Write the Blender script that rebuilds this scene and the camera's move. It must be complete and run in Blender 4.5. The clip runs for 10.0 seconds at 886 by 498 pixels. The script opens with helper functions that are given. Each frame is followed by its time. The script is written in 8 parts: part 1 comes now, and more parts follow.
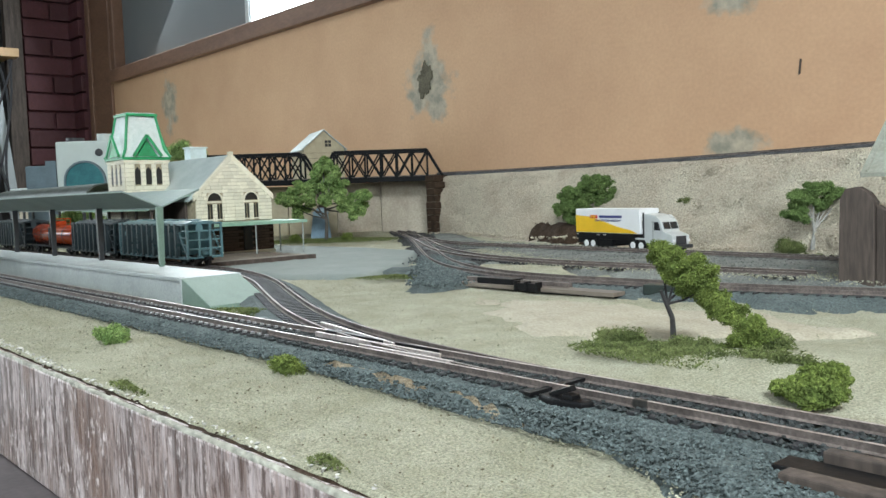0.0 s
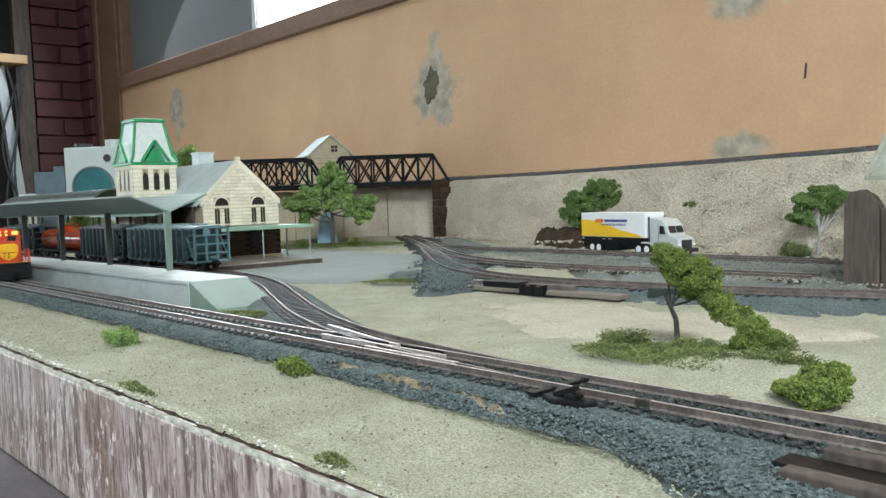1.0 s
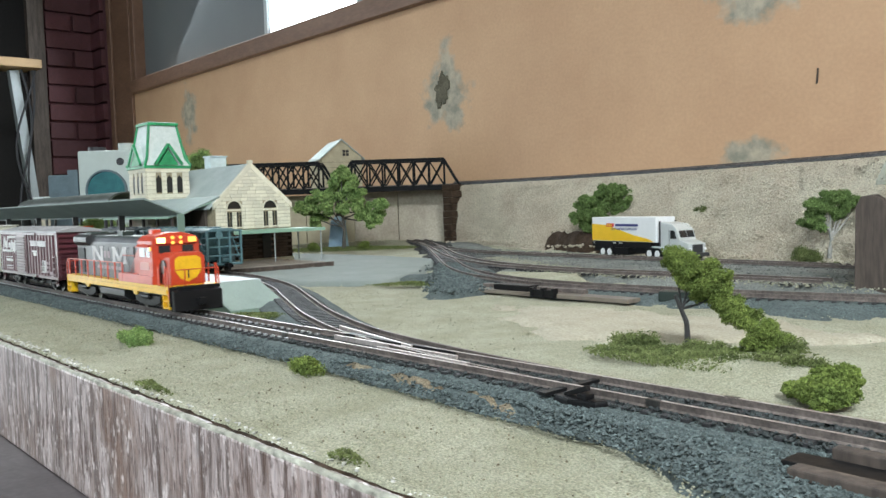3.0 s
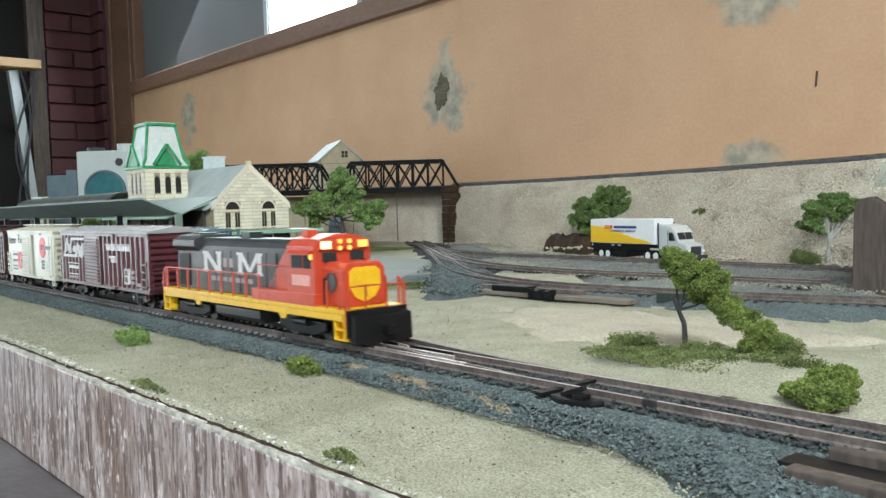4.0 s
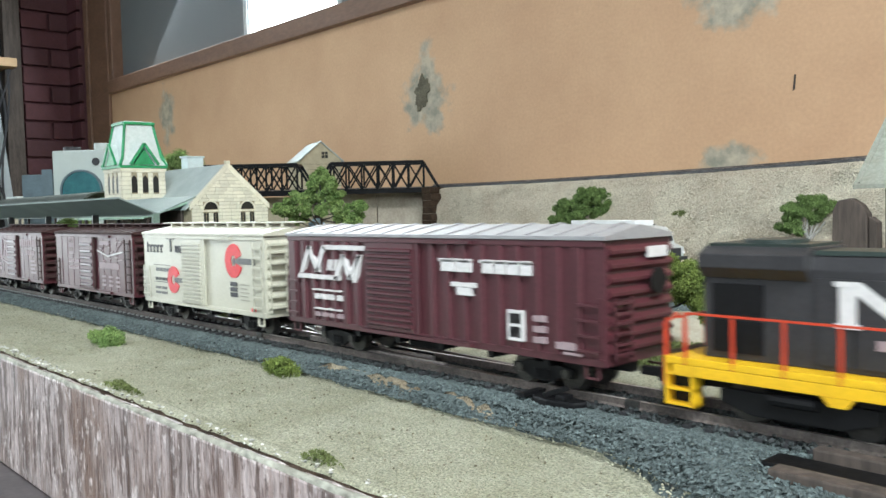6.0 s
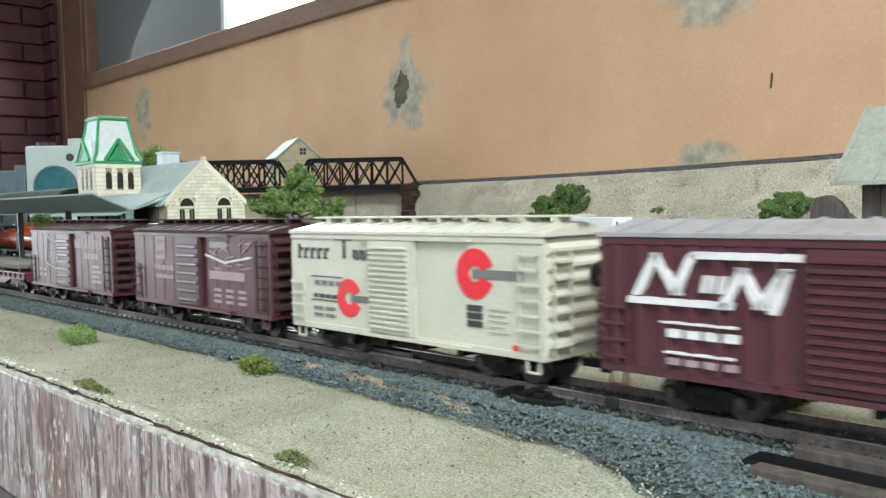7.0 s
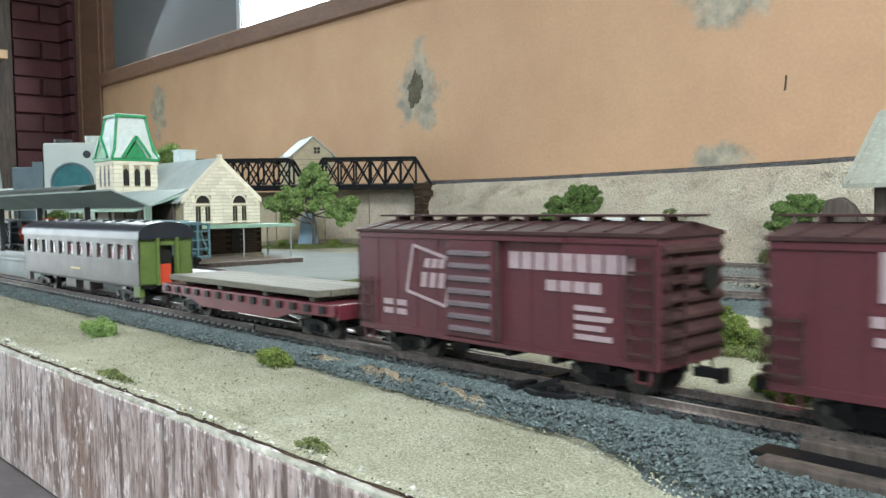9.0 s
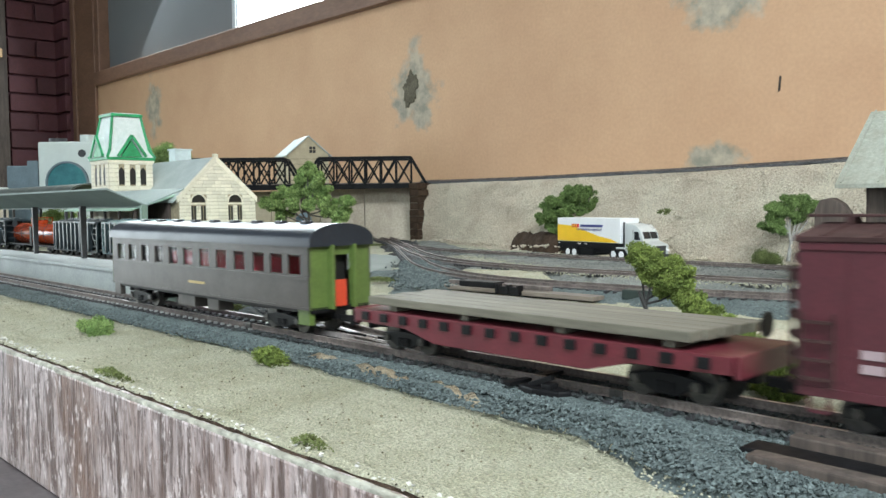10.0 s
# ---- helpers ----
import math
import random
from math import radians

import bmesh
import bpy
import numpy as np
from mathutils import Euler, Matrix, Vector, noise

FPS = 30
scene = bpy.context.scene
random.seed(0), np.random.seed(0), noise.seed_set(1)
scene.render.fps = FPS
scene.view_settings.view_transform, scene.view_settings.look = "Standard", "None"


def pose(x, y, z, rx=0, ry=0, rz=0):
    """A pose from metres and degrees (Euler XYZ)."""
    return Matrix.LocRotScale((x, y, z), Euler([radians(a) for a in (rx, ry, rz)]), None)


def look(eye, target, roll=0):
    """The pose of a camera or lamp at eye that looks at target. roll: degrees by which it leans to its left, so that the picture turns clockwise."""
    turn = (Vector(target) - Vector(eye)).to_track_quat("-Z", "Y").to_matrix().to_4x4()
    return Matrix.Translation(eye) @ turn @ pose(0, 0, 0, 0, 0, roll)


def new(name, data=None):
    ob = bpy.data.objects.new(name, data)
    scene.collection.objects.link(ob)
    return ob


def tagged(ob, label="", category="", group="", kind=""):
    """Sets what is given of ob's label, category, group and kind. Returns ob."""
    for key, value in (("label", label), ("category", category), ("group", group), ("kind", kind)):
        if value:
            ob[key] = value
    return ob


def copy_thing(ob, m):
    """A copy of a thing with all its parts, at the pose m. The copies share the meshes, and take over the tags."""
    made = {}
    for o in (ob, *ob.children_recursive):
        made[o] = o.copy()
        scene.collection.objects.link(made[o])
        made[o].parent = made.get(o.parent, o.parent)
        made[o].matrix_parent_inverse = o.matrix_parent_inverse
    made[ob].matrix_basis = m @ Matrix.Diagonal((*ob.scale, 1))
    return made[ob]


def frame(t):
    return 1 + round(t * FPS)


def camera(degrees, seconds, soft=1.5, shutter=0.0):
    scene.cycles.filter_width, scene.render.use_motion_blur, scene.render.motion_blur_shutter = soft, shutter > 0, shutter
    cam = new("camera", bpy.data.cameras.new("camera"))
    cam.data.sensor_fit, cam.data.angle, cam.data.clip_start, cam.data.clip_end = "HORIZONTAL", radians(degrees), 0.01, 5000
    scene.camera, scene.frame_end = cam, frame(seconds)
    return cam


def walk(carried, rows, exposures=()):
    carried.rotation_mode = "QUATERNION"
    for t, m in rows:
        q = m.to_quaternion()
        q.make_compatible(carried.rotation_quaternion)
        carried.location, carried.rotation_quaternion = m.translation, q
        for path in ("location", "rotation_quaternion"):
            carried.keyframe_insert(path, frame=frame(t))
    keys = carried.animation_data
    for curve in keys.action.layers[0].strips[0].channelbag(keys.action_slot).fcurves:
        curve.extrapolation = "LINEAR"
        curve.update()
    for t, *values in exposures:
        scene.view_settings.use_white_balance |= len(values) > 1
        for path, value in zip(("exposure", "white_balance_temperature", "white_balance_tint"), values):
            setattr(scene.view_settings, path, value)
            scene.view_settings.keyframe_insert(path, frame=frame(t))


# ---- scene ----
cam = camera(55.7, 10.0, 1.5, 0.4)
PATH = [
    (0, (-0.003, 0.003, 0.073), (-1.483, 1.342, -0.059), -1.9),
    (0.5, (-0.001, 0.001, 0.072), (-1.484, 1.337, -0.052), -1.9),
    (1, (0.0, 0.001, 0.072), (-1.49, 1.329, -0.047), -2.0),
    (1.5, (0.002, -0.001, 0.072), (-1.496, 1.319, -0.046), -2.0),
    (2, (0.001, -0.001, 0.071), (-1.502, 1.313, -0.043), -1.9),
    (2.5, (0.002, -0.002, 0.071), (-1.504, 1.309, -0.039), -1.9),
    (4, (0.002, -0.001, 0.07), (-1.503, 1.312, -0.032), -1.6),
    (4.5, (-0.003, 0.002, 0.069), (-1.505, 1.318, -0.032), -1.6),
    (5, (-0.003, 0.002, 0.069), (-1.501, 1.323, -0.032), -1.6),
    (5.5, (0.0, 0.0, 0.069), (-1.492, 1.328, -0.029), -1.5),
    (7, (-0.004, 0.005, 0.068), (-1.444, 1.389, -0.038), -1.3),
    (7.5, (-0.004, 0.004, 0.068), (-1.463, 1.367, -0.038), -1.3),
    (8, (-0.001, 0.001, 0.068), (-1.46, 1.364, -0.038), -1.1),
    (8.5, (0.001, -0.002, 0.067), (-1.462, 1.358, -0.037), -0.9),
    (9, (0.0, -0.001, 0.067), (-1.459, 1.363, -0.038), -0.8),
    (9.5, (0.001, -0.002, 0.067), (-1.456, 1.365, -0.038), -0.8),
    (10, (0.002, -0.003, 0.067), (-1.449, 1.369, -0.039), -0.7),
]
walk(cam, [(t, look(eye, target, roll)) for t, eye, target, roll in PATH], [(0, 0.0), (4.5, 0.0), (5.0, 0.12), (7.0, 0.18), (10, 0.2)])

# ---- light ----
world = bpy.data.worlds.new("sky")
scene.world = world
world.use_nodes = True
_n = world.node_tree
_sky = _n.nodes.new("ShaderNodeTexSky")
_sky.sky_type, _sky.sun_disc = "NISHITA", False
_sky.sun_elevation, _sky.sun_rotation = radians(40), radians(200)
_n.nodes["Background"].inputs["Strength"].default_value = 0.12
_n.links.new(_sky.outputs["Color"], _n.nodes["Background"].inputs["Color"])


def area_light(name, eye, target, w, h, power, color):
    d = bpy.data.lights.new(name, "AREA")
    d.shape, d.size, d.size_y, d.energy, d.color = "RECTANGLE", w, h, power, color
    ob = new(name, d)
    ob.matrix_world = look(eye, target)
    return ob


# light through an added unseen ceiling opening, an added window behind the camera, the one beside it and the one over
# the layout
area_light("skylight_light", (1.35, -0.75, 1.745), (1.05, -0.45, 0.0), 1.2, 1.0, 150, (0.90, 0.98, 1.0))
# fill for the near sides, from an unseen window added behind the camera
area_light("window_light_room", (0.95, -2.34, 1.05), (0.5, 1.0, 0.15), 1.6, 1.25, 40, (0.84, 0.965, 1.0))
area_light("window_light_side", (-3.74, -1.0, 0.35), (0.0, -1.6, 0.1), 1.3, 1.55, 44, (0.84, 0.95, 1.0))
area_light("window_light_wall", (-2.45, 1.36, 0.98), (-1.9, -1.0, 0.3), 1.6, 0.66, 55, (0.84, 0.95, 1.0))
scene.view_settings.exposure = 0.0

# ---- materials ----
def mat(name, color, rough=0.6, metal=0.0, var=0.2, scale=60.0, bump=0.15, bscale=900.0, color2=None, spot=0.5, emit=0.0, rand=0.0, spec=0.5, dist=0.0006, stretch=None, isl=0.0):
    m = bpy.data.materials.new(name)
    m.use_nodes = True
    t = m.node_tree
    b = t.nodes["Principled BSDF"]
    N = t.nodes.new
    L = t.links.new
    co = N("ShaderNodeTexCoord").outputs["Object"]
    if stretch:
        mp = N("ShaderNodeMapping")
        mp.inputs["Scale"].default_value = stretch
        L(co, mp.inputs["Vector"])
        co = mp.outputs["Vector"]
    n1 = N("ShaderNodeTexNoise")
    n1.inputs["Scale"].default_value, n1.inputs["Detail"].default_value, n1.inputs["Roughness"].default_value = scale, 6, 0.65
    L(co, n1.inputs["Vector"])
    n2 = N("ShaderNodeTexNoise")
    n2.inputs["Scale"].default_value, n2.inputs["Detail"].default_value = bscale, 3
    L(co, n2.inputs["Vector"])
    ramp = N("ShaderNodeMapRange")
    ramp.inputs["From Min"].default_value, ramp.inputs["From Max"].default_value = spot - 0.18, spot + 0.18
    L(n1.outputs["Fac"], ramp.inputs["Value"])
    c2 = color2 or [c * (1 - 2 * var) for c in color]
    mix = N("ShaderNodeMix")
    mix.data_type = "RGBA"
    mix.inputs["A"].default_value, mix.inputs["B"].default_value = (*color, 1), (*c2, 1)
    L(ramp.outputs["Result"], mix.inputs["Factor"])
    out = mix.outputs["Result"]
    # fine grain in value, and a small shift from piece to piece
    hsv = N("ShaderNodeHueSaturation")
    L(out, hsv.inputs["Color"])
    g = N("ShaderNodeMapRange")
    g.inputs["From Min"].default_value, g.inputs["From Max"].default_value = 0.3, 0.7
    g.inputs["To Min"].default_value, g.inputs["To Max"].default_value = 1 - var, 1 + var
    L(n2.outputs["Fac"], g.inputs["Value"])
    val = g.outputs["Result"]
    if rand:
        oi = N("ShaderNodeObjectInfo")
        r = N("ShaderNodeMapRange")
        r.inputs["To Min"].default_value, r.inputs["To Max"].default_value = 1 - rand, 1 + rand
        L(oi.outputs["Random"], r.inputs["Value"])
        mu = N("ShaderNodeMath")
        mu.operation = "MULTIPLY"
        L(val, mu.inputs[0]), L(r.outputs["Result"], mu.inputs[1])
        val = mu.outputs[0]
    if isl:
        ge = N("ShaderNodeNewGeometry")
        r = N("ShaderNodeMapRange")
        r.inputs["To Min"].default_value, r.inputs["To Max"].default_value = 1 - isl, 1 + isl
        L(ge.outputs["Random Per Island"], r.inputs["Value"])
        mu = N("ShaderNodeMath")
        mu.operation = "MULTIPLY"
        L(val, mu.inputs[0]), L(r.outputs["Result"], mu.inputs[1])
        val = mu.outputs[0]
    L(val, hsv.inputs["Value"])
    L(hsv.outputs["Color"], b.inputs["Base Color"])
    b.inputs["Metallic"].default_value = metal
    b.inputs["Specular IOR Level"].default_value = spec
    rr = N("ShaderNodeMapRange")
    rr.inputs["To Min"].default_value, rr.inputs["To Max"].default_value = max(0.02, rough - 0.12), min(1, rough + 0.12)
    L(n1.outputs["Fac"], rr.inputs["Value"])
    L(rr.outputs["Result"], b.inputs["Roughness"])
    if bump:
        bp = N("ShaderNodeBump")
        bp.inputs["Strength"].default_value, bp.inputs["Distance"].default_value = bump, dist
        L(n2.outputs["Fac"], bp.inputs["Height"])
        L(bp.outputs["Normal"], b.inputs["Normal"])
    if emit:
        b.inputs["Emission Color"].default_value, b.inputs["Emission Strength"].default_value = (*color, 1), emit
    return m


M_GROUND = mat("tan_ground_cover", (0.375, 0.368, 0.285), 0.95, var=0.38, scale=34, bump=0.9, bscale=1300, color2=(0.28, 0.275, 0.195), spot=0.54, spec=0.1, dist=0.0014)
M_BANK = mat("sand_embankment", (0.57, 0.52, 0.415), 0.95, var=0.28, scale=15, bump=1.0, bscale=520, color2=(0.46, 0.385, 0.30), spot=0.56, spec=0.1, dist=0.005)
M_BANK_TOP = mat("grey_cinder_crest", (0.10, 0.105, 0.11), 0.9, var=0.3, scale=90, bump=1.0, bscale=700, spec=0.2, dist=0.002)
M_BALLAST = mat("grey_ballast", (0.115, 0.14, 0.14), 0.9, var=0.36, scale=40, bump=1.0, bscale=900, color2=(0.07, 0.088, 0.088), spec=0.2, dist=0.0015)
M_STONE = mat("ballast_stone", (0.105, 0.13, 0.13), 0.85, var=0.35, scale=400, bump=0.3, bscale=1500, color2=(0.04, 0.052, 0.053), spec=0.3, isl=0.45)
M_CINDER = mat("black_cinder", (0.055, 0.058, 0.06), 0.9, var=0.4, scale=70, bump=1.0, bscale=700, color2=(0.03, 0.028, 0.026), spec=0.2, dist=0.002)
M_YARD = mat("dusty_yard_ballast", (0.225, 0.235, 0.215), 0.9, var=0.34, scale=22, bump=1.0, bscale=900, color2=(0.12, 0.13, 0.125), spec=0.2, dist=0.0015)
M_CLAY = mat("brown_tan_soil", (0.30, 0.255, 0.185), 0.95, var=0.34, scale=90, bump=0.9, bscale=1300, color2=(0.20, 0.155, 0.105), spec=0.1, dist=0.0014)
M_DARKSTONE = mat("oily_ballast_stone", (0.045, 0.052, 0.052), 0.7, var=0.35, scale=400, bump=0.3, bscale=1500, color2=(0.02, 0.024, 0.025), spec=0.3, isl=0.5)
M_DIRT = mat("dark_earth", (0.075, 0.05, 0.035), 0.95, var=0.3, scale=80, bump=1.0, bscale=600, spec=0.1, dist=0.002)
M_ROAD = mat("grey_green_paving", (0.205, 0.23, 0.215), 0.85, var=0.1, scale=30, bump=0.3, bscale=1400, color2=(0.18, 0.205, 0.195), spec=0.2)
M_RAIL = mat("worn_rail", (0.54, 0.485, 0.465), 0.42, 0.5, spec=0.4, var=0.25, scale=40, bump=0.1, bscale=600, color2=(0.30, 0.255, 0.24))
M_RAIL_OLD = mat("dull_rail", (0.20, 0.17, 0.155), 0.6, 0.2, spec=0.25, var=0.25, scale=40, bump=0.1, bscale=600, color2=(0.12, 0.10, 0.09))
M_FLAKE = mat("pale_plaster_flake", (0.56, 0.55, 0.50), 0.6, var=0.2, scale=300, bump=0, isl=0.4)
M_GLINT = mat("spike_glint", (0.55, 0.56, 0.56), 0.3, 0.7, var=0.3, scale=300, bump=0)
M_RAIL_SIDE = mat("rusty_rail", (0.20, 0.165, 0.15), 0.6, 0.3, var=0.3, scale=90)
M_TIE = mat("black_tie", (0.025, 0.025, 0.028), 0.7, var=0.25, scale=200, bump=0.3, bscale=2500, rand=0.3)
M_CONCRETE = mat("painted_platform", (0.33, 0.36, 0.355), 0.5, spec=0.3, var=0.14, scale=18, bump=0.12, bscale=800, color2=(0.24, 0.265, 0.265))
M_RAMP = mat("green_ramp", (0.13, 0.195, 0.155), 0.55, var=0.12, scale=30, bump=0.15, bscale=900, color2=(0.11, 0.165, 0.135))
M_CANOPY = mat("grey_green_canopy", (0.20, 0.25, 0.23), 0.6, spec=0.25, var=0.1, scale=14, bump=0.1, bscale=700, color2=(0.17, 0.21, 0.20))
M_POST = mat("dark_post", (0.035, 0.038, 0.042), 0.45, var=0.2, scale=90)
M_STONEWALL = mat("cream_stone", (0.71, 0.675, 0.565), 0.75, var=0.14, scale=120, bump=0.3, bscale=1500, color2=(0.60, 0.55, 0.42), rand=0.12)
M_MORTAR = mat("brown_mortar", (0.40, 0.34, 0.23), 0.9, var=0.2, scale=200)
M_SLATE = mat("grey_roof", (0.40, 0.45, 0.44), 0.5, var=0.12, scale=40, bump=0.3, bscale=900, color2=(0.32, 0.37, 0.365))
M_SHINGLE = mat("white_shingle", (0.62, 0.67, 0.66), 0.45, var=0.12, scale=160, bump=0.5, bscale=1300, color2=(0.50, 0.57, 0.55))
M_GREEN = mat("green_trim", (0.03, 0.33, 0.13), 0.45, var=0.2, scale=90, bump=0.1)
M_GREENROOF = mat("pale_green_roof", (0.26, 0.42, 0.32), 0.5, var=0.12, scale=50, color2=(0.2, 0.34, 0.26))
# near-black colour stands for the shade inside windows and doorways
M_DARK = mat("opening_shade_black", (0.012, 0.011, 0.010), 0.5, var=0.2, scale=100, bump=0)
M_CHIMNEY = mat("pale_blue_chimney", (0.58, 0.69, 0.71), 0.5, var=0.08, scale=120)
M_BROWNBRICK = mat("dark_brown_brick", (0.10, 0.062, 0.045), 0.7, var=0.2, scale=150, rand=0.2)
M_TIMBER = mat("weathered_timber", (0.22, 0.19, 0.155), 0.8, var=0.2, scale=60, bump=0.4, bscale=500, color2=(0.12, 0.095, 0.075), rand=0.15, stretch=(0.15, 1, 1))
M_TIMBER_D = mat("dark_timber", (0.085, 0.064, 0.053), 0.75, var=0.3, scale=90, bump=0.4, bscale=500, rand=0.15, stretch=(1, 1, 0.12))
M_STEEL = mat("black_bridge_steel", (0.006, 0.0065, 0.008), 0.6, spec=0.12, var=0.2, scale=150, bump=0.1)
M_PLASTER_W = mat("stained_retaining_wall", (0.46, 0.41, 0.33), 0.85, var=0.14, scale=9, bump=0.4, bscale=300, color2=(0.25, 0.205, 0.16), spot=0.54, dist=0.001)
M_LEAF = mat("green_foliage", (0.30, 0.41, 0.15), 0.9, var=0.3, scale=90, bump=0.2, bscale=1500, color2=(0.075, 0.14, 0.04), spec=0.1, isl=0.5)
M_LEAF2 = mat("olive_foliage", (0.165, 0.19, 0.075), 0.9, var=0.3, scale=90, bump=0.2, bscale=1500, color2=(0.055, 0.075, 0.025), spec=0.1, isl=0.4)
M_LEAF3 = mat("bright_foliage", (0.19, 0.24, 0.06), 0.9, var=0.3, scale=90, bump=0.2, bscale=1500, color2=(0.07, 0.10, 0.028), spec=0.1, isl=0.45)
M_LEAF4 = mat("deep_green_foliage", (0.17, 0.25, 0.085), 0.9, var=0.3, scale=90, bump=0.2, bscale=1500, color2=(0.055, 0.09, 0.028), spec=0.1, isl=0.5)
M_TRUNK = mat("grey_trunk", (0.10, 0.092, 0.08), 0.8, var=0.25, scale=200, bump=0.4, bscale=1200)
M_TRUNK_PALE = mat("pale_grey_trunk", (0.36, 0.35, 0.32), 0.8, var=0.25, scale=200, bump=0.4, bscale=1200)
M_TRUNK_BLACK = mat("black_trunk", (0.03, 0.028, 0.028), 0.6, var=0.3, scale=200, bump=0.4, bscale=1200)
M_TRIM = mat("fascia_rim", (0.40, 0.40, 0.34), 0.8, var=0.3, scale=60, bump=0.8, bscale=220, color2=(0.24, 0.23, 0.19), dist=0.003, spot=0.5)
M_TABLE = mat("dark_table", (0.085, 0.072, 0.074), 0.42, var=0.2, scale=20, bump=0.2, bscale=300, color2=(0.055, 0.045, 0.046))
M_FRAMEWOOD = mat("brown_window_frame", (0.19, 0.105, 0.068), 0.5, var=0.14, scale=12, bump=0.1, bscale=200, color2=(0.14, 0.075, 0.048), stretch=(0.3, 1, 1))
M_BRICK = mat("dark_red_brick", (0.072, 0.020, 0.029), 0.7, var=0.2, scale=30, bump=0.4, bscale=200, color2=(0.065, 0.018, 0.02), rand=0.2, dist=0.002)
M_SHELF = mat("pine_shelf", (0.42, 0.26, 0.12), 0.5, var=0.1, scale=12)
M_GREYFRAME = mat("grey_door_frame", (0.36, 0.40, 0.42), 0.4, var=0.08, scale=20)
M_PLAIN = mat("room_wall", (0.19, 0.185, 0.18), 0.9, var=0.05, scale=3, bump=0.1, bscale=100)
M_CEIL = mat("ceiling_paint", (0.27, 0.27, 0.27), 0.9, var=0.05, scale=3, bump=0)
M_FLOOR = mat("grey_floor", (0.12, 0.115, 0.11), 0.7, var=0.1, scale=5)
M_WHITEBOX = mat("white_plastic", (0.50, 0.56, 0.54), 0.4, var=0.05, scale=30, bump=0)
M_TEALGLASS = mat("teal_lens", (0.05, 0.20, 0.22), 0.15, var=0.3, scale=25, bump=0, color2=(0.03, 0.11, 0.13))
M_GREYBLUE = mat("blue_grey_plastic", (0.12, 0.17, 0.20), 0.5, var=0.15, scale=40)
# rolling stock
M_ORANGE = mat("orange_paint", (0.48, 0.054, 0.022), 0.36, var=0.08, scale=120, bump=0.05, color2=(0.40, 0.042, 0.02))
M_YELLOW = mat("yellow_paint", (0.72, 0.42, 0.015), 0.4, var=0.08, scale=120, bump=0.05)
M_GREY = mat("dark_grey_paint", (0.036, 0.035, 0.038), 0.40, spec=0.4, var=0.14, scale=90, bump=0.08)
M_ROOFGREEN = mat("black_green_roof", (0.022, 0.034, 0.030), 0.45, var=0.15, scale=90)
M_BLACK = mat("black_running_gear", (0.007, 0.007, 0.008), 0.5, spec=0.22, var=0.2, scale=150, bump=0.1)
M_WHEEL = mat("steel_wheel", (0.13, 0.125, 0.12), 0.35, 0.8, var=0.2, scale=200)
M_WHITE = mat("white_lettering", (0.60, 0.58, 0.58), 0.55, var=0.08, scale=200, bump=0)
M_GREYLET = mat("grey_lettering", (0.30, 0.225, 0.24), 0.55, var=0.08, scale=200, bump=0)
M_FAINT = mat("faint_grey_marking", (0.34, 0.33, 0.27), 0.5, var=0.08, scale=200, bump=0)
M_FAINT2 = mat("dark_grey_marking", (0.13, 0.13, 0.13), 0.5, var=0.08, scale=200, bump=0)
M_LAMP = mat("warm_headlight", (1.0, 0.72, 0.30), 0.3, var=0, emit=3.2, bump=0)
M_LAMP2 = mat("warm_number_board", (1.0, 0.45, 0.08), 0.3, var=0, emit=1.2, bump=0)
M_GLASS = mat("dark_window_glass", (0.02, 0.022, 0.025), 0.12, var=0.1, bump=0)
M_CARBROWN = mat("boxcar_brown", (0.075, 0.024, 0.030), 0.37, spec=0.55, var=0.14, scale=60, bump=0.06, color2=(0.060, 0.019, 0.024))
M_CARRED = mat("boxcar_red", (0.075, 0.019, 0.025), 0.42, spec=0.45, var=0.16, scale=60, bump=0.06, color2=(0.056, 0.015, 0.020))
M_CARDARK = mat("boxcar_dark_roof", (0.055, 0.028, 0.027), 0.7, spec=0.15, var=0.25, scale=90)
M_ROOFSILVER = mat("silver_roof", (0.34, 0.335, 0.345), 0.5, 0.3, var=0.1, scale=60)
# slats paler than the car paint: part of their sheen is in the colour
M_DOORSHEEN = mat("door_ridge_sheen", (0.18, 0.145, 0.16), 0.36, 0.4, var=0.1, scale=80)
M_CREAM = mat("cream_paint", (0.47, 0.455, 0.375), 0.36, var=0.07, scale=60, bump=0.06, color2=(0.42, 0.405, 0.325))
M_RED = mat("red_marking", (0.62, 0.02, 0.03), 0.45, var=0.08, scale=150, bump=0)
M_INK = mat("black_marking", (0.03, 0.03, 0.035), 0.5, var=0.1, scale=150, bump=0)
M_FLATRED = mat("flatcar_red", (0.115, 0.020, 0.028), 0.40, var=0.15, scale=80, bump=0.1)
M_LOAD = mat("grey_lumber_load", (0.135, 0.125, 0.095), 0.75, var=0.2, scale=60, bump=0.3, bscale=600, stretch=(0.1, 1, 1))
M_COACH = mat("olive_grey_coach", (0.058, 0.050, 0.045), 0.42, 0.0, spec=0.4, var=0.12, scale=60, bump=0.06)
M_COACHEND = mat("olive_green_end", (0.085, 0.13, 0.03), 0.5, var=0.12, scale=80)
M_COACHROOF = mat("black_coach_roof", (0.016, 0.020, 0.028), 0.34, spec=0.35, var=0.15, scale=60, bump=0.05)
M_SEAT = mat("red_interior", (0.50, 0.03, 0.05), 0.6, var=0.1, scale=80)
M_ORANGE2 = mat("tank_orange", (0.47, 0.06, 0.014), 0.16, var=0.12, scale=60)
